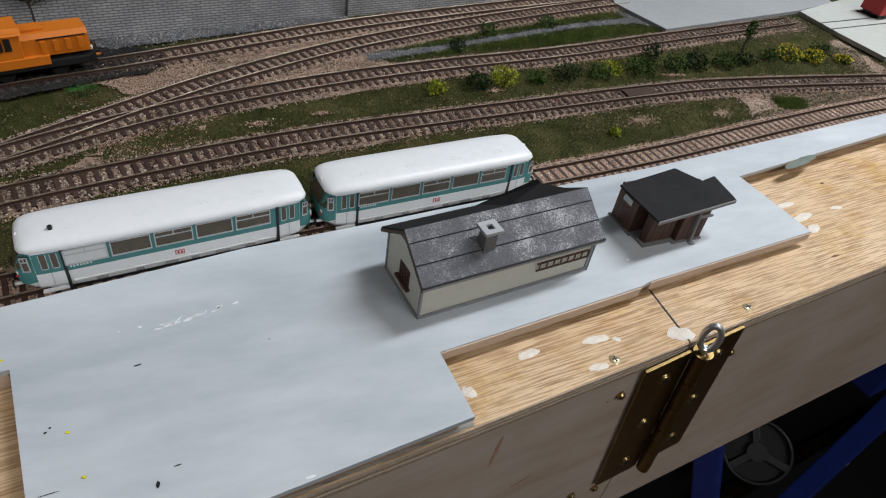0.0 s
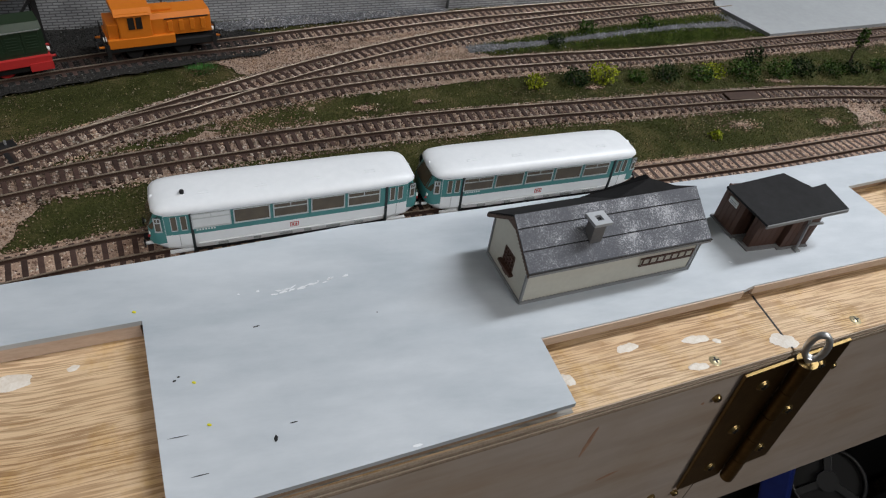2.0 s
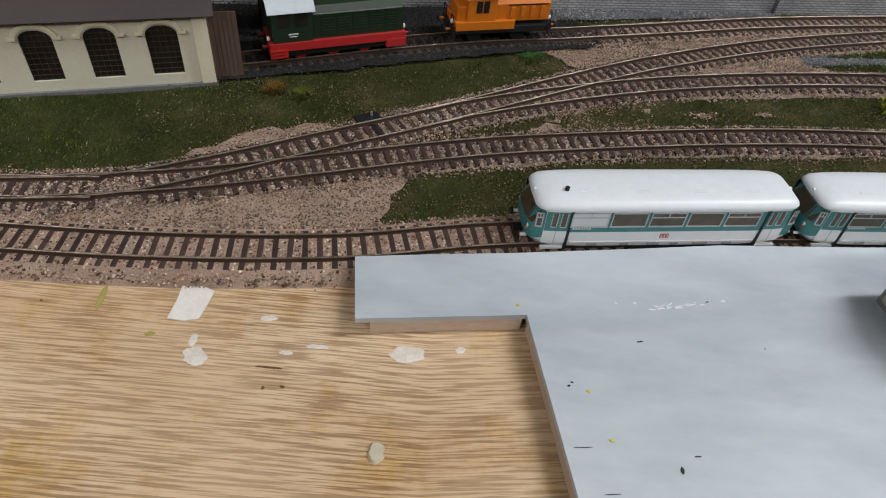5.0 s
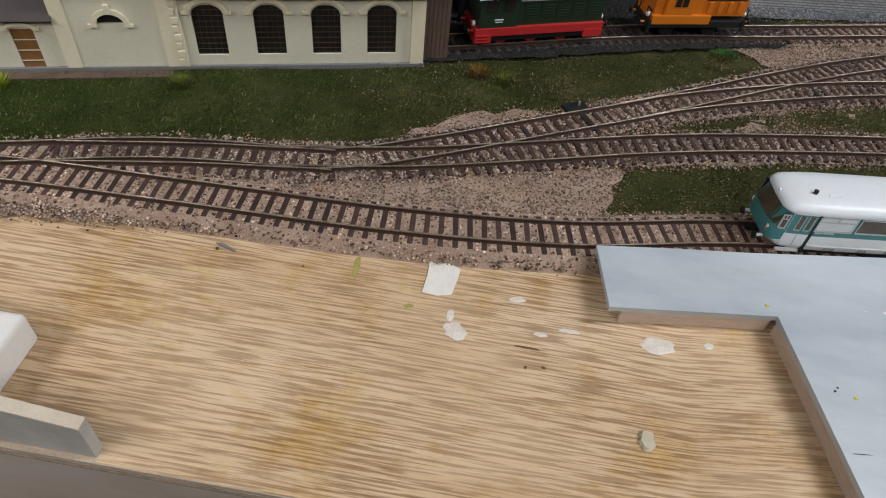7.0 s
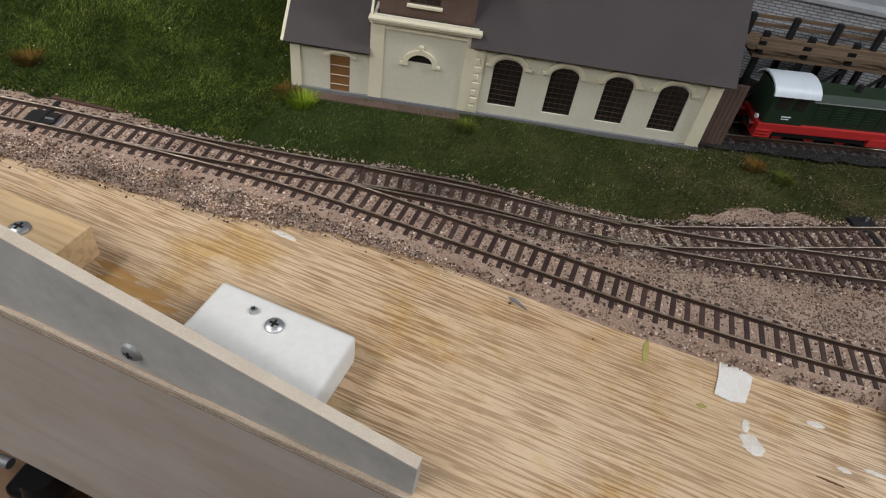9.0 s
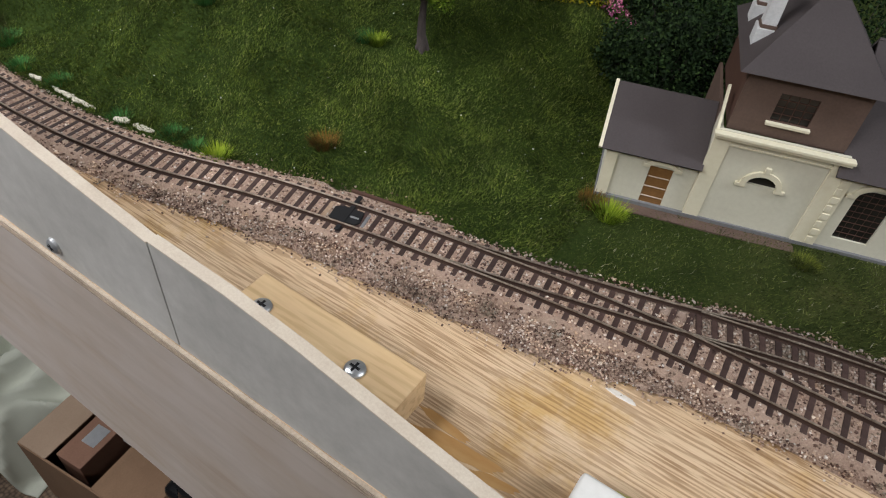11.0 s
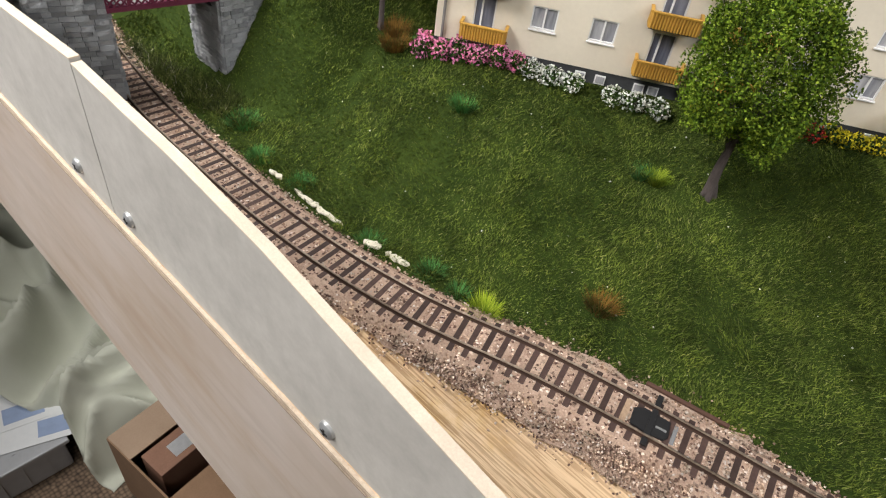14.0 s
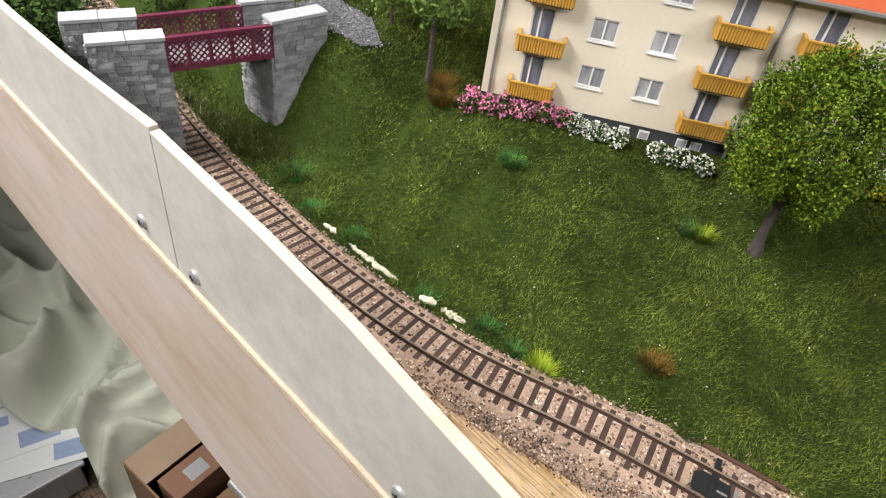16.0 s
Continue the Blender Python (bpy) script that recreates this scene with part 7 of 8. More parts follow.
M_LIME = islands("lime_fibres", [(0.0, (0.12, 0.20, 0.01)), (0.5, (0.26, 0.36, 0.02)), (1.0, (0.42, 0.50, 0.06))])
M_MIX = islands("yellow_green_fibres", [(0.0, (0.06, 0.085, 0.012)), (1.0, (0.19, 0.21, 0.035))])
M_TEALTUFT = islands("bluish_fibres", [(0.0, (0.03, 0.10, 0.02)), (1.0, (0.10, 0.27, 0.07))])
M_RUST = islands("rusty_fibres", [(0.0, (0.10, 0.05, 0.01)), (1.0, (0.26, 0.15, 0.03))])
for x, y, n, r, h, mt, lb in (
    (-0.507, 0.187, 260, 0.0042, 0.008, M_LIME, "bright lime grass tuft by the track"),
    (-0.478, 0.224, 200, 0.005, 0.008, M_RUST, "rusty brown grass tuft"),
    (-0.499, 0.289, 260, 0.0036, 0.0075, M_LIME, "bright lime grass tuft near the tree"),
    (-0.506, 0.287, 180, 0.005, 0.006, M_TEALTUFT, "bluish green grass tuft"),
    (-0.586, 0.254, 220, 0.005, 0.007, M_TEALTUFT, "bluish green grass tuft on the lawn"),
    (-0.638, 0.177, 200, 0.006, 0.005, M_TEALTUFT, "bluish green grass tuft by the ballast"),
    (-0.611, 0.180, 160, 0.005, 0.005, M_TEALTUFT, "bluish green grass tuft by the ballast"),
    (-0.564, 0.179, 160, 0.005, 0.005, M_TEALTUFT, "bluish green grass tuft by the ballast"),
    (-0.535, 0.186, 160, 0.005, 0.005, M_TEALTUFT, "bluish green grass tuft by the ballast"),
    (-0.520, 0.186, 160, 0.004, 0.005, M_TEALTUFT, "bluish green grass tuft by the ballast"),
    (-0.665, 0.186, 180, 0.007, 0.007, M_TEALTUFT, "bluish green grass tuft below the bridge"),
    (-0.352, 0.265, 240, 0.005, 0.009, M_LIME, "lime green grass tuft before the shed"),
    (-0.362, 0.268, 180, 0.005, 0.007, M_RUST, "brown grass tuft at the shed corner"),
    (-0.275, 0.290, 220, 0.005, 0.0045, M_MIX, "yellowish grass tuft at the shed wall"),
    (-0.138, 0.336, 200, 0.005, 0.005, M_RUST, "brownish grass tuft beside the siding"),
    (-0.124, 0.334, 200, 0.005, 0.0045, M_MIX, "yellow green grass tuft beside the siding"),
    (-0.004, 0.396, 200, 0.007, 0.005, M_TEALTUFT, "bluish green grass tuft"),
    (-0.642, 0.262, 220, 0.006, 0.010, M_RUST, "tall straw grass beside the house"),
    (-0.650, 0.270, 220, 0.006, 0.010, M_RUST, "tall straw grass beside the house"),
):
    tuft(x, y, n, r, h, mt, lb)

LEAF_V = np.array([(-0.5, 0, 0), (0, -0.32, 0.08), (0.5, 0, 0), (0, 0.32, 0.08)])
LEAF_F = np.array([(0, 1, 2, 3)])


def leaf_cloud(cx, cy, cz, rx, ry, rz, n, size, rough=0.35, seed=0, hollow=0.55):
    """Leaf places on an uneven crown, denser towards its skin."""
    rng = np.random.default_rng(seed)
    u = rng.normal(size=(n, 3))
    u /= np.linalg.norm(u, axis=1)[:, None]
    lump = np.array([noise.noise((a * 2.1 + seed, b * 2.1, c * 2.1)) + 0.5 * noise.noise((a * 5 + seed, b * 5, c * 5)) for a, b, c in u])
    d = rng.uniform(hollow, 1.0, n) ** 0.6 * (1 + rough * lump)
    p = u * d[:, None] * np.array([rx, ry, rz]) + np.array([cx, cy, cz])
    keep = lump + rng.uniform(-0.5, 0.5, n) > -0.55
    p = p[keep]
    s = size * rng.uniform(0.7, 1.3, len(p))
    return pieces(LEAF_V, LEAF_F, p, s, rng)


def as_part(name, v, f, mat, parent, label=""):
    ob = raw(name, v, f, mat, "", "", "")
    ob.parent = parent
    return tagged(ob, label)


def limb(a, b, r0, r1, bend=0.0, seed=0, seg=7):
    rng = random.Random(seed)
    bm = bmesh.new()
    a, b = Vector(a), Vector(b)
    prev = None
    off = Vector((rng.uniform(-1, 1), rng.uniform(-1, 1), 0)) * bend
    ax = (b - a).normalized()
    sx = ax.orthogonal().normalized()
    sy = ax.cross(sx)
    for k in range(6):
        u = k / 5
        c = a.lerp(b, u) + off * math.sin(u * math.pi)
        r = r0 + (r1 - r0) * u ** 0.7
        ring = [bm.verts.new(c + (sx * math.cos(q) + sy * math.sin(q)) * r) for q in [2 * math.pi * i / seg for i in range(seg)]]
        if prev:
            for i in range(seg):
                bm.faces.new((prev[i], prev[(i + 1) % seg], ring[(i + 1) % seg], ring[i]))
        prev = ring
    bm.faces.new(prev)
    return bm


M_BARK = surface("dark_bark", (0.028, 0.022, 0.02), (0.10, 0.08, 0.075), 900, 90, 0.9, 0, 0.8, 0.0006, stretch=(1, 1, 0.3))
M_LEAF = islands("fresh_leaves", [(0.0, (0.018, 0.042, 0.004)), (0.4, (0.075, 0.135, 0.010)), (0.8, (0.17, 0.26, 0.020)), (1.0, (0.29, 0.38, 0.045))], 0.7, 0.12)
M_WILLOW = islands("willow_leaves", [(0.0, (0.06, 0.11, 0.02)), (1.0, (0.17, 0.26, 0.06))], 0.7)
M_DARKLEAF = islands("dark_shrub_leaves", [(0.0, (0.006, 0.014, 0.004)), (0.7, (0.018, 0.04, 0.010)), (1.0, (0.045, 0.08, 0.02))], 0.8)
M_MIDLEAF = islands("green_shrub_leaves", [(0.0, (0.015, 0.04, 0.006)), (0.7, (0.05, 0.10, 0.018)), (1.0, (0.10, 0.17, 0.03))], 0.8)
M_YELLOWLEAF = islands("yellow_green_leaves", [(0.0, (0.14, 0.19, 0.01)), (1.0, (0.42, 0.46, 0.03))], 0.8)
M_YELLOWFLOWER = islands("yellow_petals", [(0.0, (0.5, 0.42, 0.01)), (1.0, (0.75, 0.65, 0.03))], 0.7)
M_PINK = islands("pink_petals", [(0.0, (0.60, 0.12, 0.30)), (1.0, (0.88, 0.38, 0.58))], 0.7)
M_WHITEFLOWER = islands("white_petals", [(0.0, (0.6, 0.62, 0.58)), (1.0, (0.85, 0.86, 0.82))], 0.7)
M_REDFLOWER = islands("red_petals", [(0.0, (0.35, 0.02, 0.015)), (1.0, (0.6, 0.06, 0.04))], 0.7)


def tree(x, y, base_r, fork, crown, n, leaf_mat, size, label, seed, weeping=False):
    z = float(ground_z(x, y)) - 0.001
    t = thing("tree", Matrix(), label, "tree")
    cx, cy, cz, rx, ry, rz = crown
    tr = [limb((x, y, z), (x + (cx - x) * 0.35, y + (cy - y) * 0.35, fork), base_r, base_r * 0.55, 0.001, seed, 10)]
    tr += [limb((x + math.cos(a) * base_r * 1.1, y + math.sin(a) * base_r * 1.1, z - 0.0004), (x, y, z + 0.007), base_r * 0.4, base_r * 0.7, 0, a_i) for a_i, a in enumerate((0.3, 1.5, 2.8, 4.0, 5.2))]
    part("trunk", merged(*tr), M_BARK, t, "dark rough trunk", 60)
    rng = random.Random(seed)
    top = Vector((x + (cx - x) * 0.35, y + (cy - y) * 0.35, fork))
    for k in range(9):
        a = k * 2.4 + rng.uniform(-0.3, 0.3)
        e = Vector((cx + math.cos(a) * rx * rng.uniform(0.35, 0.8), cy + math.sin(a) * ry * rng.uniform(0.35, 0.8), cz + rz * rng.uniform(-0.5, 0.75)))
        part("limb", limb(top - Vector((0, 0, 0.004 * rng.random())), e, base_r * 0.38, base_r * 0.08, 0.003, seed + k), M_BARK, t)
    v, f = leaf_cloud(cx, cy, cz, rx, ry, rz, n, size, 0.36, seed)
    as_part("crown", v, f, leaf_mat, t, "uneven crown of small leaves")
    return t


tree(-0.479, 0.3010, 0.0029, 0.046, (-0.4810, 0.3030, 0.080, 0.027, 0.026, 0.034), 44000, M_LEAF, 0.00135, "leafy green model tree on the lawn", 4)
tree(-0.657, 0.266, 0.0016, 0.085, (-0.657, 0.266, 0.102, 0.024, 0.022, 0.034), 3600, M_WILLOW, 0.0024, "slender willow beside the apartment house", 11)
tree(-0.690, 0.268, 0.0012, 0.070, (-0.690, 0.268, 0.088, 0.015, 0.015, 0.026), 2200, M_WILLOW, 0.0024, "slender willow beside the road", 15)
tree(0.471, 0.409, 0.0007, 0.016, (0.471, 0.409, 0.022, 0.004, 0.004, 0.007), 260, M_MIDLEAF, 0.0022, "thin young tree beside the track", 21)
tree(-0.028, 0.449, 0.0010, 0.030, (-0.026, 0.449, 0.037, 0.014, 0.006, 0.006), 300, M_DARKLEAF, 0.0026, "sparse dark tree behind the orange engine", 23)


def shrub(x, y, r, h, n, mat, label, seed, flower=None, z=None, size=0.0019):
    zz = float(ground_z(x, y)) if z is None else z
    s = thing("shrub", Matrix(), label, "shrub")
    for k in range(5):
        part("stem", limb((x, y, zz - 0.001), (x + r * 0.6 * math.cos(k * 1.7 + seed), y + r * 0.6 * math.sin(k * 1.7 + seed), zz + h * 0.75), 0.0004, 0.00015, 0.0005, seed + k, 5), M_BARK, s)
    v, f = leaf_cloud(x, y, zz + h * 0.5, r, r, h * 0.55, n, size, 0.45, seed, 0.3)
    as_part("foliage", v, f, mat, s)
    if flower is not None:
        v, f = leaf_cloud(x, y, zz + h * 0.56, r * 1.05, r * 1.05, h * 0.58, int(n * 1.0), size * 0.8, 0.45, seed + 1, 0.75)
        as_part("blossom", v, f, flower, s)
    return s


k = 0
for x, y, r, h, n, mt, lb in (
    (0.197, 0.374, 0.007, 0.008, 260, M_YELLOWLEAF, "yellow green flock bush between tracks"), (0.226, 0.377, 0.009, 0.010, 420, M_DARKLEAF, "dark green flock bush between tracks"),
    (0.246, 0.380, 0.010, 0.013, 480, M_YELLOWLEAF, "bright yellow green flock bush"), (0.272, 0.381, 0.007, 0.007, 240, M_MIDLEAF, "low green flock bush"),
    (0.295, 0.383, 0.010, 0.010, 420, M_DARKLEAF, "dark green flock bush between tracks"), (0.321, 0.382, 0.009, 0.010, 420, M_MIDLEAF, "green flock bush between tracks"),
    (0.335, 0.388, 0.008, 0.009, 340, M_YELLOWLEAF, "light green flock bush"), (0.358, 0.386, 0.012, 0.012, 560, M_MIDLEAF, "green flock bush between tracks"),
    (0.374, 0.400, 0.008, 0.016, 420, M_DARKLEAF, "tall dark flock bush"), (0.390, 0.388, 0.011, 0.011, 520, M_MIDLEAF, "green flock bush between tracks"),
    (0.412, 0.392, 0.011, 0.011, 520, M_DARKLEAF, "dark green flock bush between tracks"), (0.440, 0.392, 0.010, 0.009, 420, M_MIDLEAF, "green flock bush between tracks"),
    (0.462, 0.394, 0.009, 0.008, 340, M_DARKLEAF, "dark green flock bush between tracks"), (0.490, 0.398, 0.008, 0.008, 300, M_MIDLEAF, "green flock bush between tracks"),
    (0.232, 0.431, 0.006, 0.009, 220, M_DARKLEAF, "small dark bush beside the siding"), (0.267, 0.456, 0.007, 0.008, 260, M_MIDLEAF, "small bush beside the siding"),
    (0.321, 0.466, 0.008, 0.008, 300, M_MIDLEAF, "small bush beside the siding"), (0.545, 0.400, 0.009, 0.010, 340, M_DARKLEAF, "dark green flock bush by the plate"),
    (0.292, 0.312, 0.004, 0.005, 150, M_YELLOWLEAF, "tiny yellow green bush by the track"),
):
    shrub(x, y, r, h, n, mt, lb, 40 + k)
    k += 1
for x, y, r, h in ((0.510, 0.398, 0.009, 0.010), (0.530, 0.392, 0.008, 0.009), (0.560, 0.387, 0.006, 0.006)):
    shrub(x, y, r, h, 260, M_MIDLEAF, "yellow flowering bush beside the track", 70 + k, M_YELLOWFLOWER)
    k += 1
# flower bed along the apartment house
for i in range(6):
    u = i / 5
    shrub(-0.626 + 0.040 * u, 0.266 + 0.0245 * u, 0.0052, 0.0115 - 0.0025 * (i % 2), 330, M_MIDLEAF, "pink flowering bush below the house", 90 + i, M_PINK)
for i in range(7):
    u = i / 6
    if i == 3:
        continue
    shrub(-0.579 + 0.058 * u, 0.2935 + 0.0235 * u, 0.0055, 0.0075, 260, M_MIDLEAF, "white flowering bush below the house", 110 + i, M_WHITEFLOWER)
ALONG, OUT = Vector((math.cos(radians(31)), math.sin(radians(31)))), Vector((math.sin(radians(31)), -math.cos(radians(31))))
def by_house(d, o):
    """A place d along the house front and o before it."""
    q = Vector((-0.6265, 0.2737)) + ALONG * d + OUT * o
    return q.x, q.y
for d in (0.133, 0.139, 0.1795, 0.186):
    shrub(*by_house(d, 0.008), 0.0045, 0.0068, 200, M_DARKLEAF, "red flowering bush below the house", 130 + k, M_REDFLOWER)
    k += 1
for i in range(7):
    shrub(*by_house(0.194 + 0.0066 * i, 0.0065 + 0.0015 * (i % 2)), 0.0052, 0.0078 - 0.001 * (i % 3), 240, M_MIDLEAF, "yellow flowering bush below the house", 150 + i, M_YELLOWFLOWER)
for i in range(4):
    shrub(*by_house(0.2405 + 0.0062 * i, 0.007), 0.0052, 0.0078, 240, M_MIDLEAF, "pink flowering bush at the house corner", 170 + k, M_PINK)
    k += 1
for x, y, r, h in ((-0.392, 0.372, 0.020, 0.034), (-0.372, 0.366, 0.020, 0.050), (-0.352, 0.384, 0.024, 0.060), (-0.385, 0.405, 0.026, 0.06), (-0.36, 0.425, 0.028, 0.07), (-0.33, 0.42, 0.026, 0.07), (-0.405, 0.44, 0.03, 0.075), (-0.30, 0.44, 0.03, 0.075)):
    shrub(x, y, r, h, 5200, M_DARKLEAF, "dense dark shrub behind the engine shed", 190 + k, None, None, 0.0021)
    k += 1
for x, y, r, h in ((-0.735, 0.232, 0.016, 0.02), (-0.752, 0.245, 0.016, 0.022), (-0.79, 0.235, 0.02, 0.03), (-0.86, 0.16, 0.03, 0.06), (-0.85, 0.26, 0.03, 0.06), (-0.80, 0.29, 0.026, 0.05)):
    shrub(x, y, r, h, 1100, M_MIDLEAF, "leafy green shrub behind the bridge", 220 + k, None, 0.012, 0.003)
    k += 1
far = [(-1.3, 0.116), (-0.732, 0.116), (-0.735, 0.150), (-0.80, 0.164), (-0.95, 0.192), (-1.3, 0.20)]
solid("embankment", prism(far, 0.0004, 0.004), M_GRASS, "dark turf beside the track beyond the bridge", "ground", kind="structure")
for x, y, r, h in ((-0.775, 0.128, 0.016, 0.045), (-0.80, 0.135, 0.018, 0.06), (-0.83, 0.14, 0.02, 0.065), (-0.87, 0.15, 0.024, 0.07), (-0.92, 0.16, 0.028, 0.075), (-0.97, 0.24, 0.034, 0.08), (-0.90, 0.235, 0.03, 0.08), (-0.86, 0.22, 0.022, 0.07), (-1.0, 0.17, 0.034, 0.08)):
    shrub(x, y, r, h, 1300, M_DARKLEAF if k % 3 else M_MIDLEAF, "dense dark shrub beyond the bridge", 300 + k, None, 0.004, 0.003)
    k += 1
sown(wavy([(-0.775, 0.182), (-0.715, 0.190), (-0.690, 0.196), (-0.668, 0.190), (-0.664, 0.184), (-0.70, 0.176), (-0.78, 0.166)], 0.002), 9000, 0.0020, 0.0055, M_SHEDGRASS, "dark mossy growth beside the track under the bridge", -0.6)

# ---- fence panels along the front edge ----
def fence_panel(top, label):
    """A grey hardboard strip below a sawn top edge, given as (x, z) from one end to the other."""
    t = thing("fence_panel", Matrix(), label, "panel", "front panels")
    low = [(top[0][0], 0.0002)] + [(x, z - 0.0006) for x, z in top] + [(top[-1][0], 0.0002)]
    part("panel", profile(low, 0.1101, 0.1138), M_FENCE, t)
    part("top_edge", profile([(x, z - 0.0006) for x, z in top] + [(x, z) for x, z in top[::-1]], 0.1100, 0.1138), M_EDGE, t, "pale sawn top edge")
    return t


fence_panel([(-0.4388, 0.0487), (-0.408, 0.0476), (-0.382, 0.0445), (-0.356, 0.0396), (-0.2222, 0.0165)], "grey hardboard panel with a sloping top")
fence_panel([(-0.6412, 0.0680), (-0.574, 0.0662), (-0.532, 0.0626), (-0.4945, 0.0562), (-0.4396, 0.0478)], "grey hardboard panel with a pale sawn edge")
fence_panel([(-1.10, 0.0560), (-0.78, 0.0600), (-0.7147, 0.0630), (-0.6420, 0.0695)], "tall grey hardboard panel with a pale sawn edge")


def screw(x, y, z, m, r, mat, label):
    """A countersunk cross-head screw, its face along the pose's z."""
    s = thing("screw", m, label, "screw", "cross-head screws")
    bm = merged(cyl(r, -0.0006, 0.0006, None, 20, r * 0.95), cyl(r * 0.95, 0.0006, 0.0014, None, 20, r * 0.68))
    part("head", bm, mat, s, "", 50)
    part("recess", merged(box((-r * 0.5, -r * 0.12, 0.0012), (r * 0.5, r * 0.12, 0.00152)), box((-r * 0.12, -r * 0.5, 0.0012), (r * 0.12, r * 0.5, 0.00150))), M_BLACK, s)
    return s


FRONT = Matrix.Rotation(radians(90), 4, "X")
for x, z in ((-0.504, 0.0075), (-0.626, 0.0085), (-0.669, 0.0088), (-0.318, 0.009)):
    screw(0, 0, 0, Matrix.Translation((x, 0.1097, z)) @ FRONT @ Matrix.Rotation(x * 50, 4, "Z"), 0.0034, M_STEEL, "shiny cross-head screw in the grey panel")

# ---- blocks screwed behind the panels ----
wb = solid("wooden_block", box((-0.309, 0.1150, 0.0002), (-0.2585, 0.1445, 0.0135), 0.0022, None, 4), M_WHITE_BLOCK, "white painted wooden block screwed to the board", "block", smooth=40)
pb = solid("wooden_block", box((-0.431, 0.1150, 0.0002), (-0.3622, 0.1430, 0.0145), 0.0008, None, 2), M_PINE, "bare pine block screwed to the board", "block")
screw(0, 0, 0, Matrix.Translation((-0.2835, 0.1355, 0.0137)), 0.0032, M_STEEL, "steel screw in the white block")
screw(0, 0, 0, Matrix.Translation((-0.2925, 0.1375, 0.0137)), 0.0016, M_STEEL, "small steel screw in the white block")
screw(0, 0, 0, Matrix.Translation((-0.3805, 0.1305, 0.0147)), 0.0036, M_STEEL, "steel screw in the pine block")
screw(0, 0, 0, Matrix.Translation((-0.4205, 0.1310, 0.0147)), 0.0036, M_STEEL, "steel screw in the pine block")
screw(0, 0, 0, Matrix.Translation((0.199, 0.1565, -0.0008)), 0.0030, M_SCREWHEAD, "brass screw sunk in the board")
screw(0, 0, 0, Matrix.Translation((0.279, 0.1685, -0.0008)), 0.0030, M_SCREWHEAD, "brass screw sunk in the board")


# ---- spots of glue, paper scraps and marks ----
def blot(name, x, y, z, rx, ry, turn, mat, label, cat, seed, thick=0.00018):
    rng = random.Random(seed)
    bm = bmesh.new()
    n = 30
    ph = rng.uniform(0, 6)
    rim, mid = [], []
    for i in range(n):
        a = 2 * math.pi * i / n
        q = 0.92 + 0.18 * math.sin(2 * a + ph) + 0.06 * math.sin(5 * a + ph * 2) + rng.uniform(-0.06, 0.06)
        c, s = math.cos(a) * rx * q, math.sin(a) * ry * q
        rim.append(bm.verts.new((c, s, 0)))
        mid.append(bm.verts.new((c * 0.8, s * 0.8, thick)))
    for i in range(n):
        bm.faces.new((rim[i], rim[(i + 1) % n], mid[(i + 1) % n], mid[i]))
    bm.faces.new(mid)
    ob = solid(name, bm, mat, label, cat, m=Matrix.Translation((x, y, z)) @ Matrix.Rotation(radians(turn), 4, "Z"))
    return ob


for i, (x, y, rx, ry) in enumerate(((-0.058, 0.1825, 0.0075, 0.0032), (-0.108, 0.193, 0.0028, 0.0016), (-0.040, 0.186, 0.0022, 0.0014), (-0.089, 0.1825, 0.0034, 0.0012), (-0.099, 0.179, 0.0022, 0.0012), (-0.1285, 0.1745, 0.0048, 0.0036), (-0.131, 0.181, 0.0018, 0.0024), (-0.311, 0.184, 0.005, 0.0016),
                                    (0.1644, 0.1677, 0.0048, 0.0026), (0.1965, 0.168, 0.0065, 0.0024), (0.2055, 0.166, 0.002, 0.0014), (0.1903, 0.1547, 0.0045, 0.0022), (0.236, 0.162, 0.0062, 0.0048), (0.3593, 0.2318, 0.006, 0.0026), (0.3612, 0.2202, 0.0075, 0.0032), (0.3603, 0.2104, 0.006, 0.0028), (0.1339, 0.1562, 0.0025, 0.0036), (0.3906, 0.2237, 0.0045, 0.0018))):
    blot("glue_spot", x, y, 0.0001, rx, ry, 8 if x > 0 else 0, M_GLUE, "dried white glue spot on the plywood", "glue", i)
M_CLEAR = surface("clear_glue_drop", (0.50, 0.44, 0.32), (0.62, 0.56, 0.44), 300, 80, 0.15, 0, 0.1)
blot("glue_drop", -0.0645, 0.145, 0.0001, 0.0034, 0.0034, 0, M_CLEAR, "clear round glue drop on the plywood", "glue", 77, 0.0012)
solid("paper_scrap", prism([(-0.142, 0.2055), (-0.1385, 0.2062), (-0.130, 0.2030), (-0.1305, 0.1975), (-0.1318, 0.1900), (-0.1365, 0.1885), (-0.1425, 0.1890), (-0.1418, 0.197)], 0.0001, 0.0005), M_PAPER, "torn white paper scrap glued to the plywood", "paper")
solid("paint_chip", prism([(-0.2215, 0.1963), (-0.219, 0.1967), (-0.2155, 0.1952), (-0.2128, 0.1935), (-0.2165, 0.1945), (-0.2195, 0.1953)], 0.0001, 0.0006), M_PLINTH, "dark grey sliver lying on the plywood", "sliver")
M_MOSS = surface("green_stain", (0.30, 0.27, 0.07), (0.40, 0.34, 0.12), 300, 60, 0.8, 0, 0.1)
for i, (x, y, rx, ry) in enumerate(((-0.168, 0.196, 0.0014, 0.0055), (-0.1685, 0.204, 0.0010, 0.003), (-0.146, 0.182, 0.002, 0.001), (-0.294, 0.152, 0.0055, 0.001))):
    blot("paint_smear", x, y, 0.0001, rx, ry, 0, M_MOSS, "dried green scatter smear on the plywood", "smear", 300 + i, 0.00015)
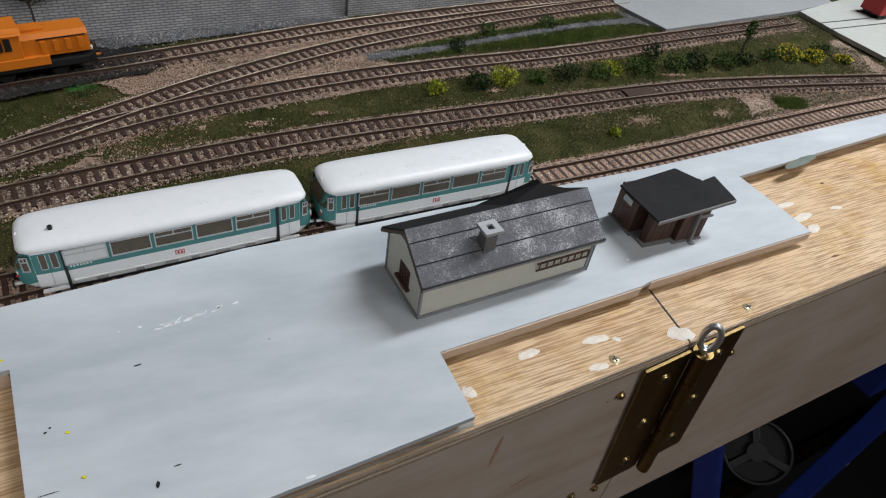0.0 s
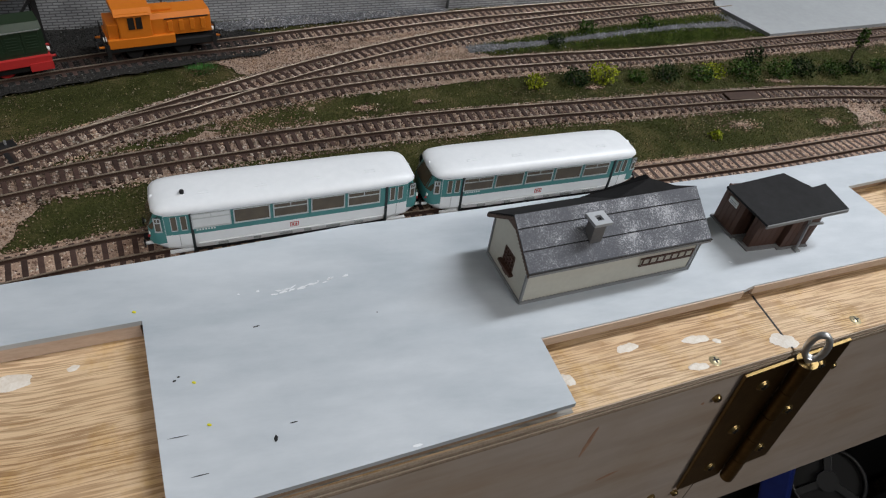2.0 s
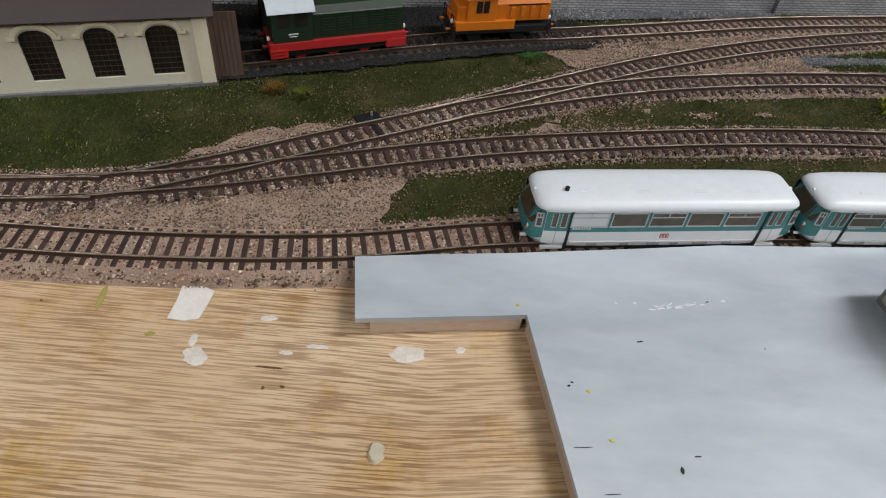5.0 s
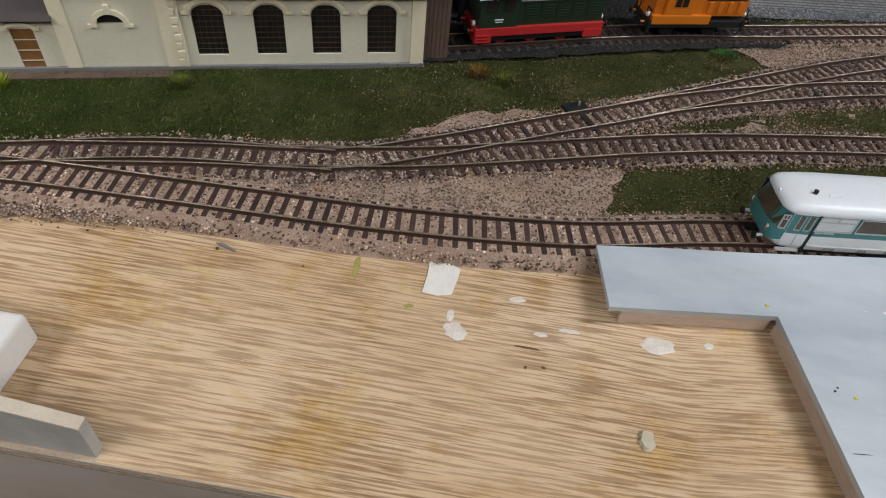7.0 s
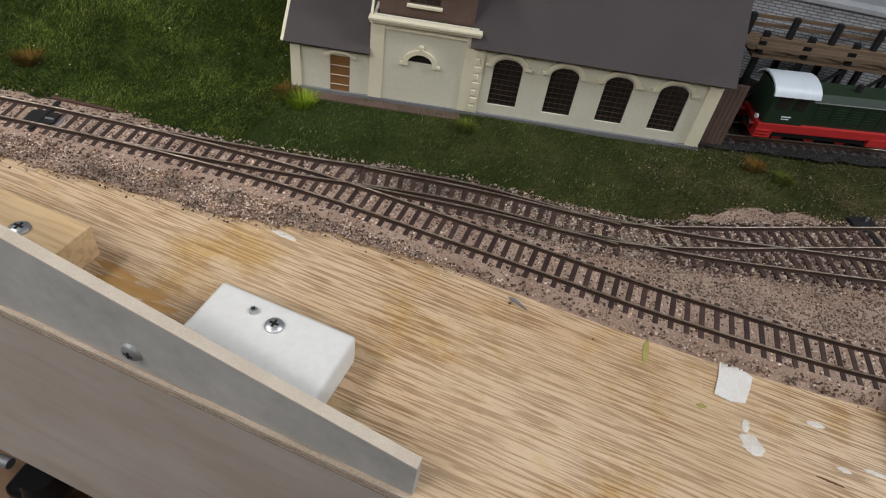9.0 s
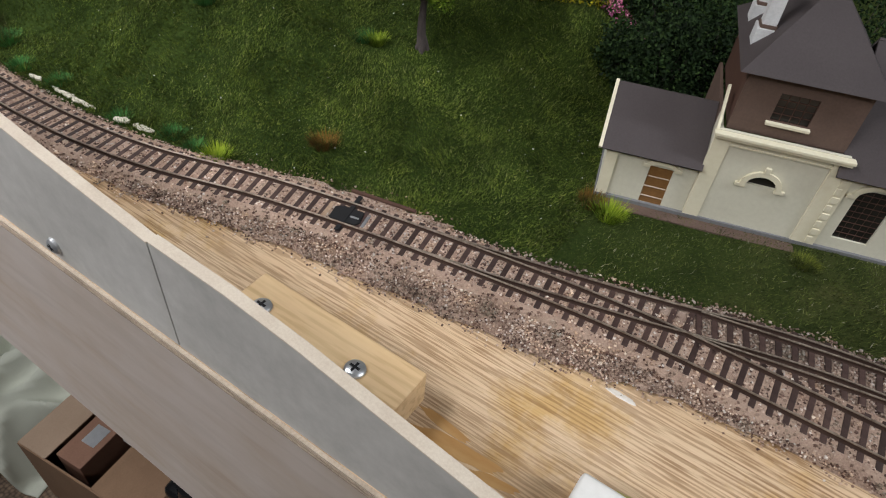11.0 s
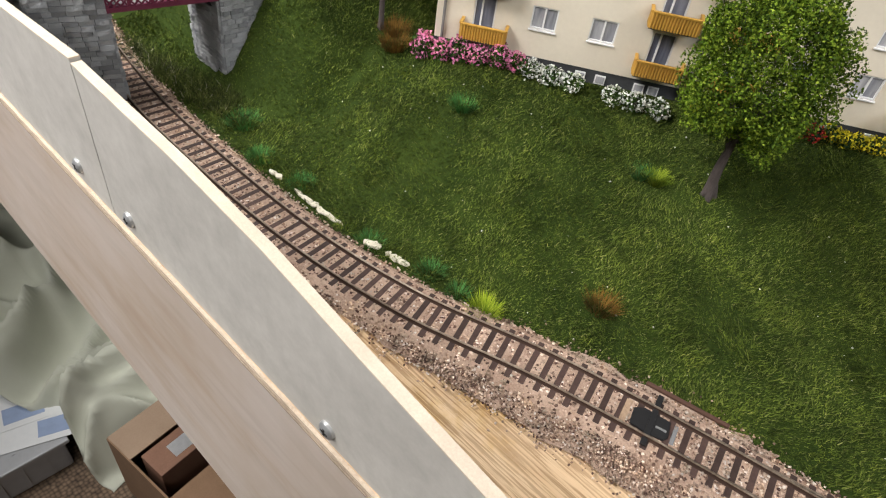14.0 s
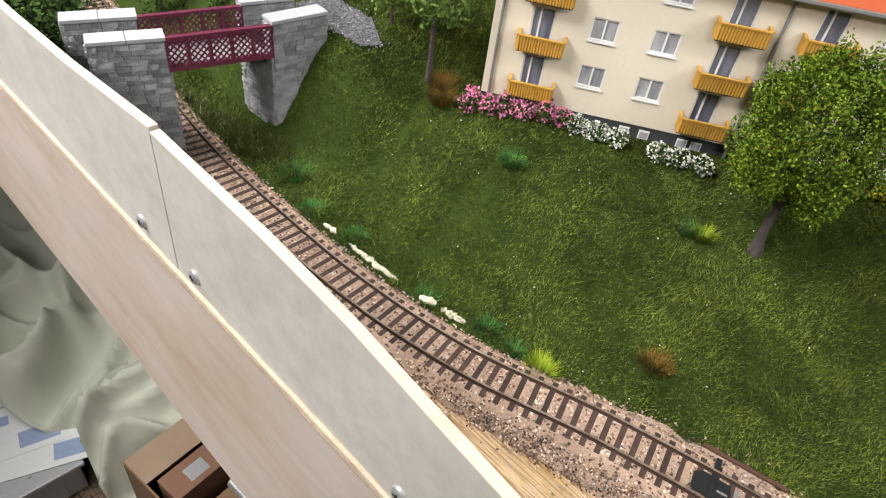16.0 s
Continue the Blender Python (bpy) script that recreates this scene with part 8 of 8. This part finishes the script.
M_STAIN = surface("resin_stain", (0.40, 0.20, 0.06), (0.56, 0.34, 0.14), 300, 60, 0.5, 0, 0.1, stretch=(0.25, 1, 1))
for i, (x, y, rx, ry, tn) in enumerate(((-0.345, 0.1345, 0.019, 0.0028, 4), (-0.352, 0.1395, 0.012, 0.0016, -6), (-0.330, 0.1325, 0.010, 0.0016, 8))):
    blot("glue_stain", x, y, 0.00005, rx, ry, tn, M_STAIN, "brown glue stain beside the pine block", "stain", 350 + i, 0.00006)
M_KNOT = surface("dark_knot", (0.10, 0.05, 0.02), (0.2, 0.1, 0.045), 600, 90, 0.7, 0, 0.2)
for i, (x, y, rx, ry) in enumerate(((-0.1035, 0.1725, 0.0042, 0.0006), (-0.0975, 0.1655, 0.0009, 0.0006), (-0.1035, 0.1645, 0.0007, 0.0006), (0.401, 0.2457, 0.0016, 0.001), (0.355, 0.189, 0.003, 0.0008))):
    blot("dark_mark", x, y, 0.0001, rx, ry, 0, M_KNOT, "small dark burnt mark in the plywood", "mark", 400 + i, 0.0001)
# marks on the platform
rs = random.Random(12)
for i in range(26):
    u = rs.random()
    x, y = 0.030 + 0.028 * u + rs.gauss(0, 0.0012), 0.2056 + 0.0072 * u + rs.gauss(0, 0.0006)
    blot("paint_scuff", x, y, PZ + 0.0001, rs.uniform(0.0004, 0.0019), rs.uniform(0.0002, 0.0005), rs.uniform(0, 40), M_WHITE, "white scuff on the grey platform", "scuff", 500 + i, 0.00008)
for i, (x, y, rx, ry, tn) in enumerate(((0.0225, 0.207, 0.0009, 0.0005, 0), (0.0155, 0.2063, 0.0005, 0.0004, 0), (0.0698, 0.133, 0.0022, 0.0005, 8), (0.2300, 0.2016, 0.0008, 0.0006, 0))):
    blot("paint_scuff", x, y, PZ + 0.0001, rx, ry, tn, M_WHITE, "white scuff on the grey platform", "scuff", 560 + i, 0.00008)
M_YELLOW = plain("yellow_dot", (0.65, 0.6, 0.02), 0.6)
for x, y in ((0.001, 0.1675), (0.0062, 0.1505), (-0.0205, 0.2015)):
    blot("yellow_speck", x, y, PZ + 0.0001, 0.0007, 0.0006, 0, M_YELLOW, "tiny yellow speck on the grey platform", "speck", 9, 0.0003)
for i, (x, y, rx, ry, tn) in enumerate(((-0.0052, 0.169, 0.0006, 0.0004, 0), (-0.003, 0.1475, 0.0028, 0.0002, 5), (0.004, 0.1335, 0.0025, 0.0002, 8), (0.032, 0.1475, 0.0011, 0.0003, 5), (0.0262, 0.1425, 0.0006, 0.0013, 10), (0.0215, 0.1895, 0.0012, 0.0004, 10), (-0.004, 0.1705, 0.0006, 0.0003, 0), (0.066, 0.191, 0.0003, 0.0003, 0))):
    blot("pencil_mark", x, y, PZ + 0.0001, rx, ry, tn, M_BLACK, "short dark mark on the grey platform", "mark", 600 + i, 0.00006)
M_DIRT = surface("green_grey_smudge", (0.10, 0.13, 0.11), (0.2, 0.23, 0.2), 400, 70, 0.8, 0, 0.2)
blot("smudge", 0.389, 0.2575, PZ + 0.0001, 0.016, 0.0035, 14, M_DIRT, "greenish smudge of scatter glue", "smudge", 700, 0.00015)
M_PLASTER = surface("bare_plaster", (0.44, 0.39, 0.29), (0.68, 0.64, 0.54), 900, 160, 0.8, 0, 0.6)
# white plaster edge along the lawn, torn into a few lengths
for i, (xa, xb, wide) in enumerate(((-0.628, -0.619, 0.0032), (-0.6100, -0.5785, 0.0034), (-0.5660, -0.5580, 0.0048), (-0.5550, -0.5430, 0.0042))):
    n = max(8, int((xb - xa) / 0.0011))
    out, inn = [], []
    for q in range(n + 1):
        u = q / n
        x = xa + (xb - xa) * u
        y = float(line_y(TRACK_1, x)) + 0.0192 + 0.0022 * noise.noise((x * 160, 3.0, 1.0))
        w = wide * 0.42 * (0.2 + 0.75 * math.sin(math.pi * u) ** 0.5) * (1 + 1.3 * noise.noise((x * 620, 1.0, 5.0)))
        out.append((x, y + w))
        inn.append((x, y - w))
    solid("plaster_edge", prism(inn + out[::-1], 0.0008, 0.0024, 0.0002), M_PLASTER, "bare white plaster edge of the lawn", "plaster")

# ---- turnout fittings ----
def point_motor(x, y, turn, label):
    t = thing("point_lever", pose(x, y, 0.003, rz=turn), label, "point lever")
    part("housing", box((-0.006, -0.004, 0), (0.006, 0.004, 0.0022), 0.0004), M_BLACK, t)
    part("tie_bar", box((-0.001, -0.018, 0.0006), (0.001, 0.004, 0.0013)), M_BLACK, t)
    part("lever", cyl(0.0006, 0.002, 0.0042, Matrix.Translation((0.002, 0.001, 0)), 8), M_STEEL, t)
    return t


point_motor(-0.088, 0.3155, 30, "black point lever beside the turnout")
pt = thing("turnout_switch", pose(-0.4365, 0.1925, 0.0036, rz=14), "black turnout fitting between the rails", "turnout")
part("plate", prism([(-0.0066, -0.0042), (-0.001, -0.0048), (0.0052, -0.0044), (0.0064, -0.0026), (0.0056, 0.0040), (-0.0036, 0.0046), (-0.0070, 0.0028)], 0, 0.0009, 0.0002), M_BLACK, pt)
part("tie_bar", box((-0.0012, -0.0100, 0.0004), (0.0008, 0.0125, 0.0012), 0.0002), M_BLACK, pt)
part("spring", box((0.0015, -0.0012, 0.0009), (0.0052, -0.0006, 0.0014), 0.0001), M_STEEL, pt, "bare steel spring")
part("pad", box((-0.0102, -0.0052, -0.0006), (-0.0080, 0.0052, 0.0004), 0.0002), M_CARD, pt, "raw brown wooden pad")
part("pad", box((0.0072, -0.0040, -0.0006), (0.0086, 0.0040, 0.0004), 0.0002), M_PLINTH, pt, "grey scuffed pad")
solid("point_cover", box((-0.014, -0.0008, 0), (0.016, 0.0008, 0.0012), 0.0003), M_BROWN, "dark strip at the edge of the lawn", "strip", m=pose(-0.433, 0.2098, 0.0022, rz=12))
solid("uncoupler", box((-0.013, -0.0045, 0), (0.013, 0.0045, 0.0018), 0.0003), M_RAILWEB, "dark brown uncoupling plate between the rails", "uncoupler", m=pose(0.338, 0.3555, 0.0034, rz=4))

# ---- brass hinge and eye bolt at the board joint ----
JX = 0.2375
HM = Matrix.Translation((JX, float(edge_front(JX)), 0)) @ Matrix.Rotation(math.atan(0.143), 4, "Z")
HT = HM @ Matrix.Rotation(radians(-5.5), 4, "Y")
hinge = thing("hinge", HT, "aged brass butt hinge joining two layout boards", "hinge")
la = part("leaf", box((-0.0255, -0.0030, -0.104), (0.0005, -0.0014, -0.0035), 0.0003), M_BRASS, hinge)
lb = part("leaf", box((0.0065, -0.0030, -0.104), (0.0320, -0.0014, -0.0035), 0.0003), M_BRASS, hinge)
for i in range(5):
    z1 = -0.0035 - i * 0.0201
    part("knuckle", cyl(0.0034, z1 - 0.0198, z1, Matrix.Translation((0.0035, -0.0056, 0)), 24), M_BRASS, hinge, "", 40)
for z in (-0.016, -0.052, -0.088):
    for x, lf in ((-0.0115, la), (0.0200, lb)):
        sc = part("screw_head", cyl(0.0033, 0, 0.0012, Matrix.Translation((x, -0.0030, z)) @ FRONT, 18, 0.0024), M_BRASSSCREW, lf, "shiny cross-head screw", 50)
        part("recess", merged(box((x - 0.0017, -0.0045, z - 0.0004), (x + 0.0017, -0.0040, z + 0.0004)), box((x - 0.0004, -0.0045, z - 0.0017), (x + 0.0004, -0.0040, z + 0.0017))), M_BLACK, sc)
for x, z in ((-0.032, -0.020), (0.037, -0.022), (-0.030, -0.108), (0.036, -0.070), (-0.013, -0.113), (0.030, -0.095)):
    screw(0, 0, 0, HM @ Matrix.Translation((x, -0.0012, z)) @ FRONT, 0.0021, M_BRASSSCREW, "brass screw in the plywood skirt")


def ring_bolt():
    b = thing("eye_bolt", HT @ Matrix.Translation((0.0035, -0.0056, -0.0035)), "steel eye bolt standing in the hinge", "eye bolt")
    bm = bmesh.new()
    R, r, n, k = 0.0062, 0.0015, 28, 10
    rows = []
    for i in range(n):
        a = 2 * math.pi * i / n
        c = Vector((math.cos(a) * R * 0.55, 0, math.sin(a) * R * 1.25 + 0.0105))
        d = Vector((math.cos(a), 0, math.sin(a)))
        rows.append([bm.verts.new(c + d * r * math.cos(u) + Vector((0, r * math.sin(u), 0))) for u in [2 * math.pi * j / k for j in range(k)]])
    for i in range(n):
        for j in range(k):
            bm.faces.new((rows[i][j], rows[(i + 1) % n][j], rows[(i + 1) % n][(j + 1) % k], rows[i][(j + 1) % k]))
    part("ring", bm, M_STEEL, b, "", 80, m=Matrix.Rotation(radians(-45), 4, "Z"))
    part("shank", cyl(0.0016, -0.004, 0.0040, None, 14), M_STEEL, b, "", 60)
    part("collar", cyl(0.0038, 0.0, 0.0012, None, 20, 0.0044), M_BRASS, b, "", 50)
    return b


ring_bolt()
solid("joint_crack", box((-0.0004, 0, 0), (0.0004, 0.030, 0.0002)), M_BLACK, "dark joint between the two boards", "joint", kind="structure", m=Matrix.Translation((JX, float(edge_front(JX)) + 0.001, 0.0)))

# ---- the room below and around ----
FLOOR = -1.15
M_CARPET, nt, p = nodes_of("sisal_carpet")
tc = nt.nodes.new("ShaderNodeTexCoord")
vor = nt.nodes.new("ShaderNodeTexVoronoi")
vor.inputs["Scale"].default_value = 120
vor.inputs["Randomness"].default_value = 0.45
nt.links.new(tc.outputs["Object"], vor.inputs["Vector"])
r = ramp(nt, [(0.1, (0.30, 0.21, 0.14)), (0.5, (0.16, 0.11, 0.075)), (0.8, (0.05, 0.035, 0.025))])
nt.links.new(vor.outputs["Distance"], r.inputs[0])
n2 = noise_node(nt, 200, 3)
out = mixed(nt, r.outputs[0], n2.outputs["Fac"], 0.35, "MULTIPLY")
nt.links.new(out, p.inputs["Base Color"])
p.inputs["Roughness"].default_value = 0.95
bump(nt, p, vor.outputs["Distance"], -0.8, 0.004)
M_ROOMWALL = surface("painted_room_wall", (0.26, 0.25, 0.24), (0.32, 0.31, 0.30), 60, 4, 0.9, 0, 0.05)
M_CEIL = surface("white_ceiling", (0.52, 0.52, 0.51), (0.58, 0.58, 0.57), 40, 3, 0.9, 0, 0.03)
solid("floor", box((-3, -2.2, FLOOR - 0.05), (3, 2.2, FLOOR)), M_CARPET, "brown woven carpet floor", "floor", kind="structure")
solid("ceiling", box((-3, -2.2, 1.40), (3, 2.2, 1.45)), M_CEIL, "plain white ceiling", "ceiling", kind="structure")
for nm, lo, hi in (("wall_south", (-3, -2.25, FLOOR), (3, -2.2, 1.40)), ("wall_north", (-3, 2.2, FLOOR), (3, 2.25, 1.40)), ("wall_west", (-3.05, -2.2, FLOOR), (-3, 2.2, 1.40)), ("wall_east", (3, -2.2, FLOOR), (3.05, 2.2, 1.40))):
    solid(nm, box(lo, hi), M_ROOMWALL, "plain painted room wall", "wall", kind="structure")

M_CLOTH = surface("pale_green_cloth", (0.47, 0.485, 0.41), (0.58, 0.595, 0.505), 900, 12, 0.95, 0, 0.3)
M_CARDBOARD = surface("brown_cardboard", (0.20, 0.12, 0.07), (0.27, 0.165, 0.10), 300, 20, 0.85, 0, 0.1)
M_SHEET = surface("printed_paper", (0.70, 0.72, 0.74), (0.78, 0.79, 0.80), 100, 10, 0.8, 0, 0.02)
M_BLUEPRINT = plain("pale_blue_print", (0.30, 0.38, 0.56), 0.8)
M_CRATE = plain("grey_plastic", (0.40, 0.41, 0.43), 0.35)
M_BLUESTEEL = surface("blue_painted_steel", (0.012, 0.03, 0.22), (0.02, 0.05, 0.32), 300, 40, 0.4, 0, 0.05)


# darker copy of the brown cardboard: the shade inside the box is its colour
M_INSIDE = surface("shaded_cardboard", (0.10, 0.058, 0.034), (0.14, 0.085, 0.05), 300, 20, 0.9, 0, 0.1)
M_REDCARD = surface("reddish_cardboard", (0.20, 0.10, 0.065), (0.27, 0.145, 0.095), 300, 20, 0.7, 0, 0.1)
M_PALECARD = surface("pale_cardboard", (0.30, 0.21, 0.145), (0.38, 0.275, 0.195), 300, 20, 0.85, 0, 0.1)


def carton(x, y, turn, sx, sy, top, label):
    """A box with its flaps half open over smaller boxes inside."""
    c = thing("cardboard_box", pose(x, y, FLOOR, rz=turn), label, "cardboard box", "boxes under the layout")
    h = top - FLOOR
    w = 0.004
    body = part("body", merged(box((0, 0, 0.001), (sx, sy, 0.006)), box((0, 0, 0.006), (sx, w, h)), box((0, sy - w, 0.006), (sx, sy, h)), box((0, w, 0.006), (w, sy - w, h)), box((sx - w, w, 0.006), (sx, sy - w, h))), M_CARDBOARD, c)
    # block in the darker cardboard colour stands for the shaded depth of the box
    part("shaded_inside", box((w + 0.001, w + 0.001, 0.007), (sx - w - 0.001, sy - w - 0.001, h - 0.12)), M_INSIDE, body, "inside of the box with shade in its colour")
    part("flap", box((0.002, 0.001, h + 0.0005), (sx - 0.002, sy * 0.40, h + 0.0035)), M_CARDBOARD, c)
    part("inner_box", box((0.02, sy * 0.56, h - 0.119), (sx - 0.02, sy * 0.76, h - 0.004), 0.002), M_REDCARD, c, "reddish smaller box inside")
    part("label_foil", box((0.06, sy * 0.60, h - 0.0036), (0.10, sy * 0.70, h - 0.003)), M_STEEL, c, "shiny strip of foil tape")
    part("flap", box((0.002, sy * 0.77, h + 0.0005), (sx - 0.002, sy - 0.001, h + 0.0035)), M_PALECARD, c, "pale folded flap")
    return c


carton(-0.9125, 0.1916, 97, 0.40, 0.30, -0.950, "brown open cardboard box with smaller boxes on the carpet")
# crumpled cloth heaped over a crate
nx, ny = 130, 80
u, w = np.meshgrid(np.linspace(0, 1, nx), np.linspace(0, 1, ny), indexing="ij")
gx = -1.85 + 0.775 * u
front = np.interp(gx, [-1.85, -1.45, -1.31, -1.19, -1.12, -1.08], [-0.10, 0.01, 0.046, 0.115, 0.10, 0.115])
gy = front + (0.52 - front) * w
gz = np.zeros_like(gx)
for i in range(nx):
    for j in range(ny):
        a, b = gx[i, j], gy[i, j]
        q = (noise.noise((a * 3, b * 3, 3)), noise.noise((a * 3, b * 3, 8)))
        fold = 1 - abs(noise.noise(((a + 0.10 * q[0]) * 4.2, (b + 0.10 * q[1]) * 6.5, 2)))
        fold2 = 1 - abs(noise.noise((a * 10 + q[0] * 2, b * 8, 6)))
        gz[i, j] = -0.83 + 0.11 * fold**4 + 0.05 * fold2**3 - 0.05 * smoothstep(0.10, 0.0, w[i, j]) - 0.10 * smoothstep(0.93, 1.0, u[i, j])
gx = gx + 0.012 * np.sin(gy * 30)
# spread out on the carpet
gx, gy = -0.403 + 1.216 * (gx + 0.403), 0.043 + 1.216 * (gy - 0.043)
gz = np.maximum(0.188 + 1.216 * (gz - 0.188), FLOOR + 0.004)
idx = np.arange(nx * ny).reshape(nx, ny)
cl = raw("cloth", np.stack([gx, gy, gz], -1).reshape(-1, 3), np.stack([idx[:-1, :-1], idx[1:, :-1], idx[1:, 1:], idx[:-1, 1:]], -1).reshape(-1, 4), M_CLOTH, "crumpled pale green cloth heaped under the layout", "cloth", "")
cl.data.polygons.foreach_set("use_smooth", [True] * len(cl.data.polygons))
cl.modifiers.new("thickness", "SOLIDIFY").thickness = 0.003
crate = thing("storage_crate", pose(-1.78, -0.28, FLOOR, rz=-2), "low grey plastic storage crate with papers on it", "crate")
part("shell", box((0, 0, 0.001), (0.43, 0.40, 0.088), 0.008), M_CRATE, crate)
part("lid", box((-0.008, -0.008, 0.0885), (0.440, 0.408, 0.099), 0.003), M_CRATE, crate)
for k in range(3):
    part("rib", box((0.02, 0.045 + k * 0.135, 0.0992), (0.41, 0.051 + k * 0.135, 0.1012)), M_CRATE, crate)
for k in range(9):
    part("rib", box((0.4305, 0.018 + k * 0.042, 0.012), (0.4345, 0.026 + k * 0.042, 0.084)), M_CRATE, crate)
for i, (x, y, tn) in enumerate(((-1.383, -0.0216, 70), (-1.4395, -0.0604, 76))):
    sh = thing("printed_sheet", pose(x, y, FLOOR + 0.1016 + i * 0.0015, rz=tn), "white printed sheet of paper with pale blue fields", "paper")
    part("sheet", box((0, 0, 0), (0.174, 0.241, 0.0008)), M_SHEET, sh)
    part("blue_field", box((0.094, 0.014, 0.0009), (0.167, 0.053, 0.0011)), M_BLUEPRINT, sh)
    part("blue_field", box((0.014, 0.082, 0.0009), (0.082, 0.106, 0.0011)), M_BLUEPRINT, sh)
    for q in range(6):
        part("text_bar", box((0.014, 0.129 + q * 0.015, 0.0009), (0.135 - 0.021 * (q % 3), 0.1325 + q * 0.015, 0.0011)), M_GREYPRINT, sh)
M_RUSTMARK = surface("rusty_streak", (0.30, 0.16, 0.10), (0.42, 0.27, 0.19), 300, 60, 0.7, 0, 0.1)
for i, (x, z, rx, rz, tn) in enumerate(((0.1445, -0.025, 0.0014, 0.010, -8), (0.166, -0.0635, 0.0055, 0.0013, 12), (0.200, -0.0224, 0.0010, 0.0010, 0))):
    q = blot("rust_streak", 0, 0, 0, rx, rz, 0, M_RUSTMARK, "rusty brown streak on the plywood skirt", "stain", 800 + i, 0.00008)
    q.matrix_basis = Matrix.Translation((x, float(edge_front(x)) - 0.00058, z)) @ Matrix.Rotation(0.142, 4, "Z") @ FRONT @ Matrix.Rotation(radians(tn), 4, "Z")

# blue trestle below the right-hand board
trestle = thing("trestle", Matrix(), "blue painted steel folding trestle under the layout", "trestle")
def beam(a, b, w, d):
    a, b = Vector(a), Vector(b)
    v = b - a
    q = v.to_track_quat("X", "Z").to_matrix().to_4x4()
    return part("beam", box((0, -w / 2, -d / 2), (v.length, w / 2, d / 2), 0.003), M_BLUESTEEL, trestle, "blue steel beam", m=Matrix.Translation(a) @ q)
beam((0.915, 0.305, -0.90), (1.10, 0.348, -0.50), 0.034, 0.04)
beam((0.640, 0.340, -0.50), (0.74, 0.22, -0.95), 0.03, 0.035)
beam((0.98, 0.365, -0.52), (1.30, 0.42, -0.56), 0.04, 0.07)
for x, y, z in ((1.02, 0.345, -0.56), (1.06, 0.352, -0.55), (1.00, 0.325, -0.70)):
    part("bolt", cyl(0.006, 0, 0.006, Matrix.Translation((x, y - 0.012, z)) @ FRONT, 12), M_STEEL, trestle)
# made-up black box, hides lit carpet so the space below the board stays dark
bb = thing("dark_stand_in_box", pose(0.60, 0.41, FLOOR, rz=8), "added black box standing in for the darkness under the layout", "storage box")
part("shell", box((0, 0, 0.001), (1.35, 0.5, 0.40), 0.01), M_BLACK, bb)
part("lid", box((-0.008, -0.008, 0.401), (1.358, 0.508, 0.418), 0.004), M_BLACK, bb)
reel = thing("spoked_reel", Matrix.Translation((0.861, 0.371, -0.70)) @ Vector((-0.7, -0.5, 0.75)).to_track_quat("Z", "Y").to_matrix().to_4x4(), "dark plastic reel with pale rim under the layout", "reel")
# second made-up black box, darkens the floor nearer the front
lb2 = thing("dark_stand_in_box", pose(0.56, -0.04, FLOOR, rz=9), "added low black box standing in for the darkness over the floor", "storage box")
part("shell", box((0, 0, 0.001), (1.15, 0.36, 0.15), 0.01), M_BLACK, lb2)
part("lid", box((-0.006, -0.006, 0.151), (1.156, 0.366, 0.165), 0.004), M_BLACK, lb2)
M_REEL = plain("dark_grey_plastic", (0.028, 0.029, 0.031), 0.4)
def hoop(R, r, n=36, k=8):
    bm = bmesh.new()
    rows = [[bm.verts.new(((R + r * math.cos(u)) * math.cos(a), (R + r * math.cos(u)) * math.sin(a), r * math.sin(u))) for u in [2 * math.pi * j / k for j in range(k)]] for a in [2 * math.pi * i / n for i in range(n)]]
    for i in range(n):
        for j in range(k):
            bm.faces.new((rows[i][j], rows[(i + 1) % n][j], rows[(i + 1) % n][(j + 1) % k], rows[i][(j + 1) % k]))
    return bm
part("rim", hoop(0.052, 0.0035), M_REEL, reel, "", 60)
part("hub", cyl(0.016, -0.006, 0.006, None, 24), M_REEL, reel)
for q in range(3):
    part("spoke", box((0.015, -0.006, -0.003), (0.051, 0.006, 0.003), 0.001, Matrix.Rotation(q * 2.094, 4, "Z")), M_REEL, reel)
part("backing", cyl(0.050, -0.009, -0.0065, None, 36), M_BLACK, reel)
# black clamp standing beside the box
clamp = thing("bar_clamp", pose(-0.852, 0.262, FLOOR, rz=4), "glossy black clamp with a chrome bar on the carpet", "clamp")
M_GLOSSBLACK = plain("glossy_black", (0.010, 0.010, 0.011), 0.2)
part("post", cyl(0.020, 0.0005, 0.270, None, 20), M_GLOSSBLACK, clamp)
part("jaw", merged(box((-0.030, -0.030, 0.25), (0.045, 0.030, 0.31), 0.014, None, 3), cyl(0.034, 0.29, 0.335, Matrix.Translation((0.02, 0, 0)), 24, 0.026)), M_GLOSSBLACK, clamp, "rounded black jaw", 50)
part("bar", cyl(0.009, 0.028, 0.13, Matrix.Translation((0, 0, 0.335)) @ Matrix.Rotation(radians(-93), 4, "Y"), 18), M_STEEL, clamp, "shiny chrome bar", 60)
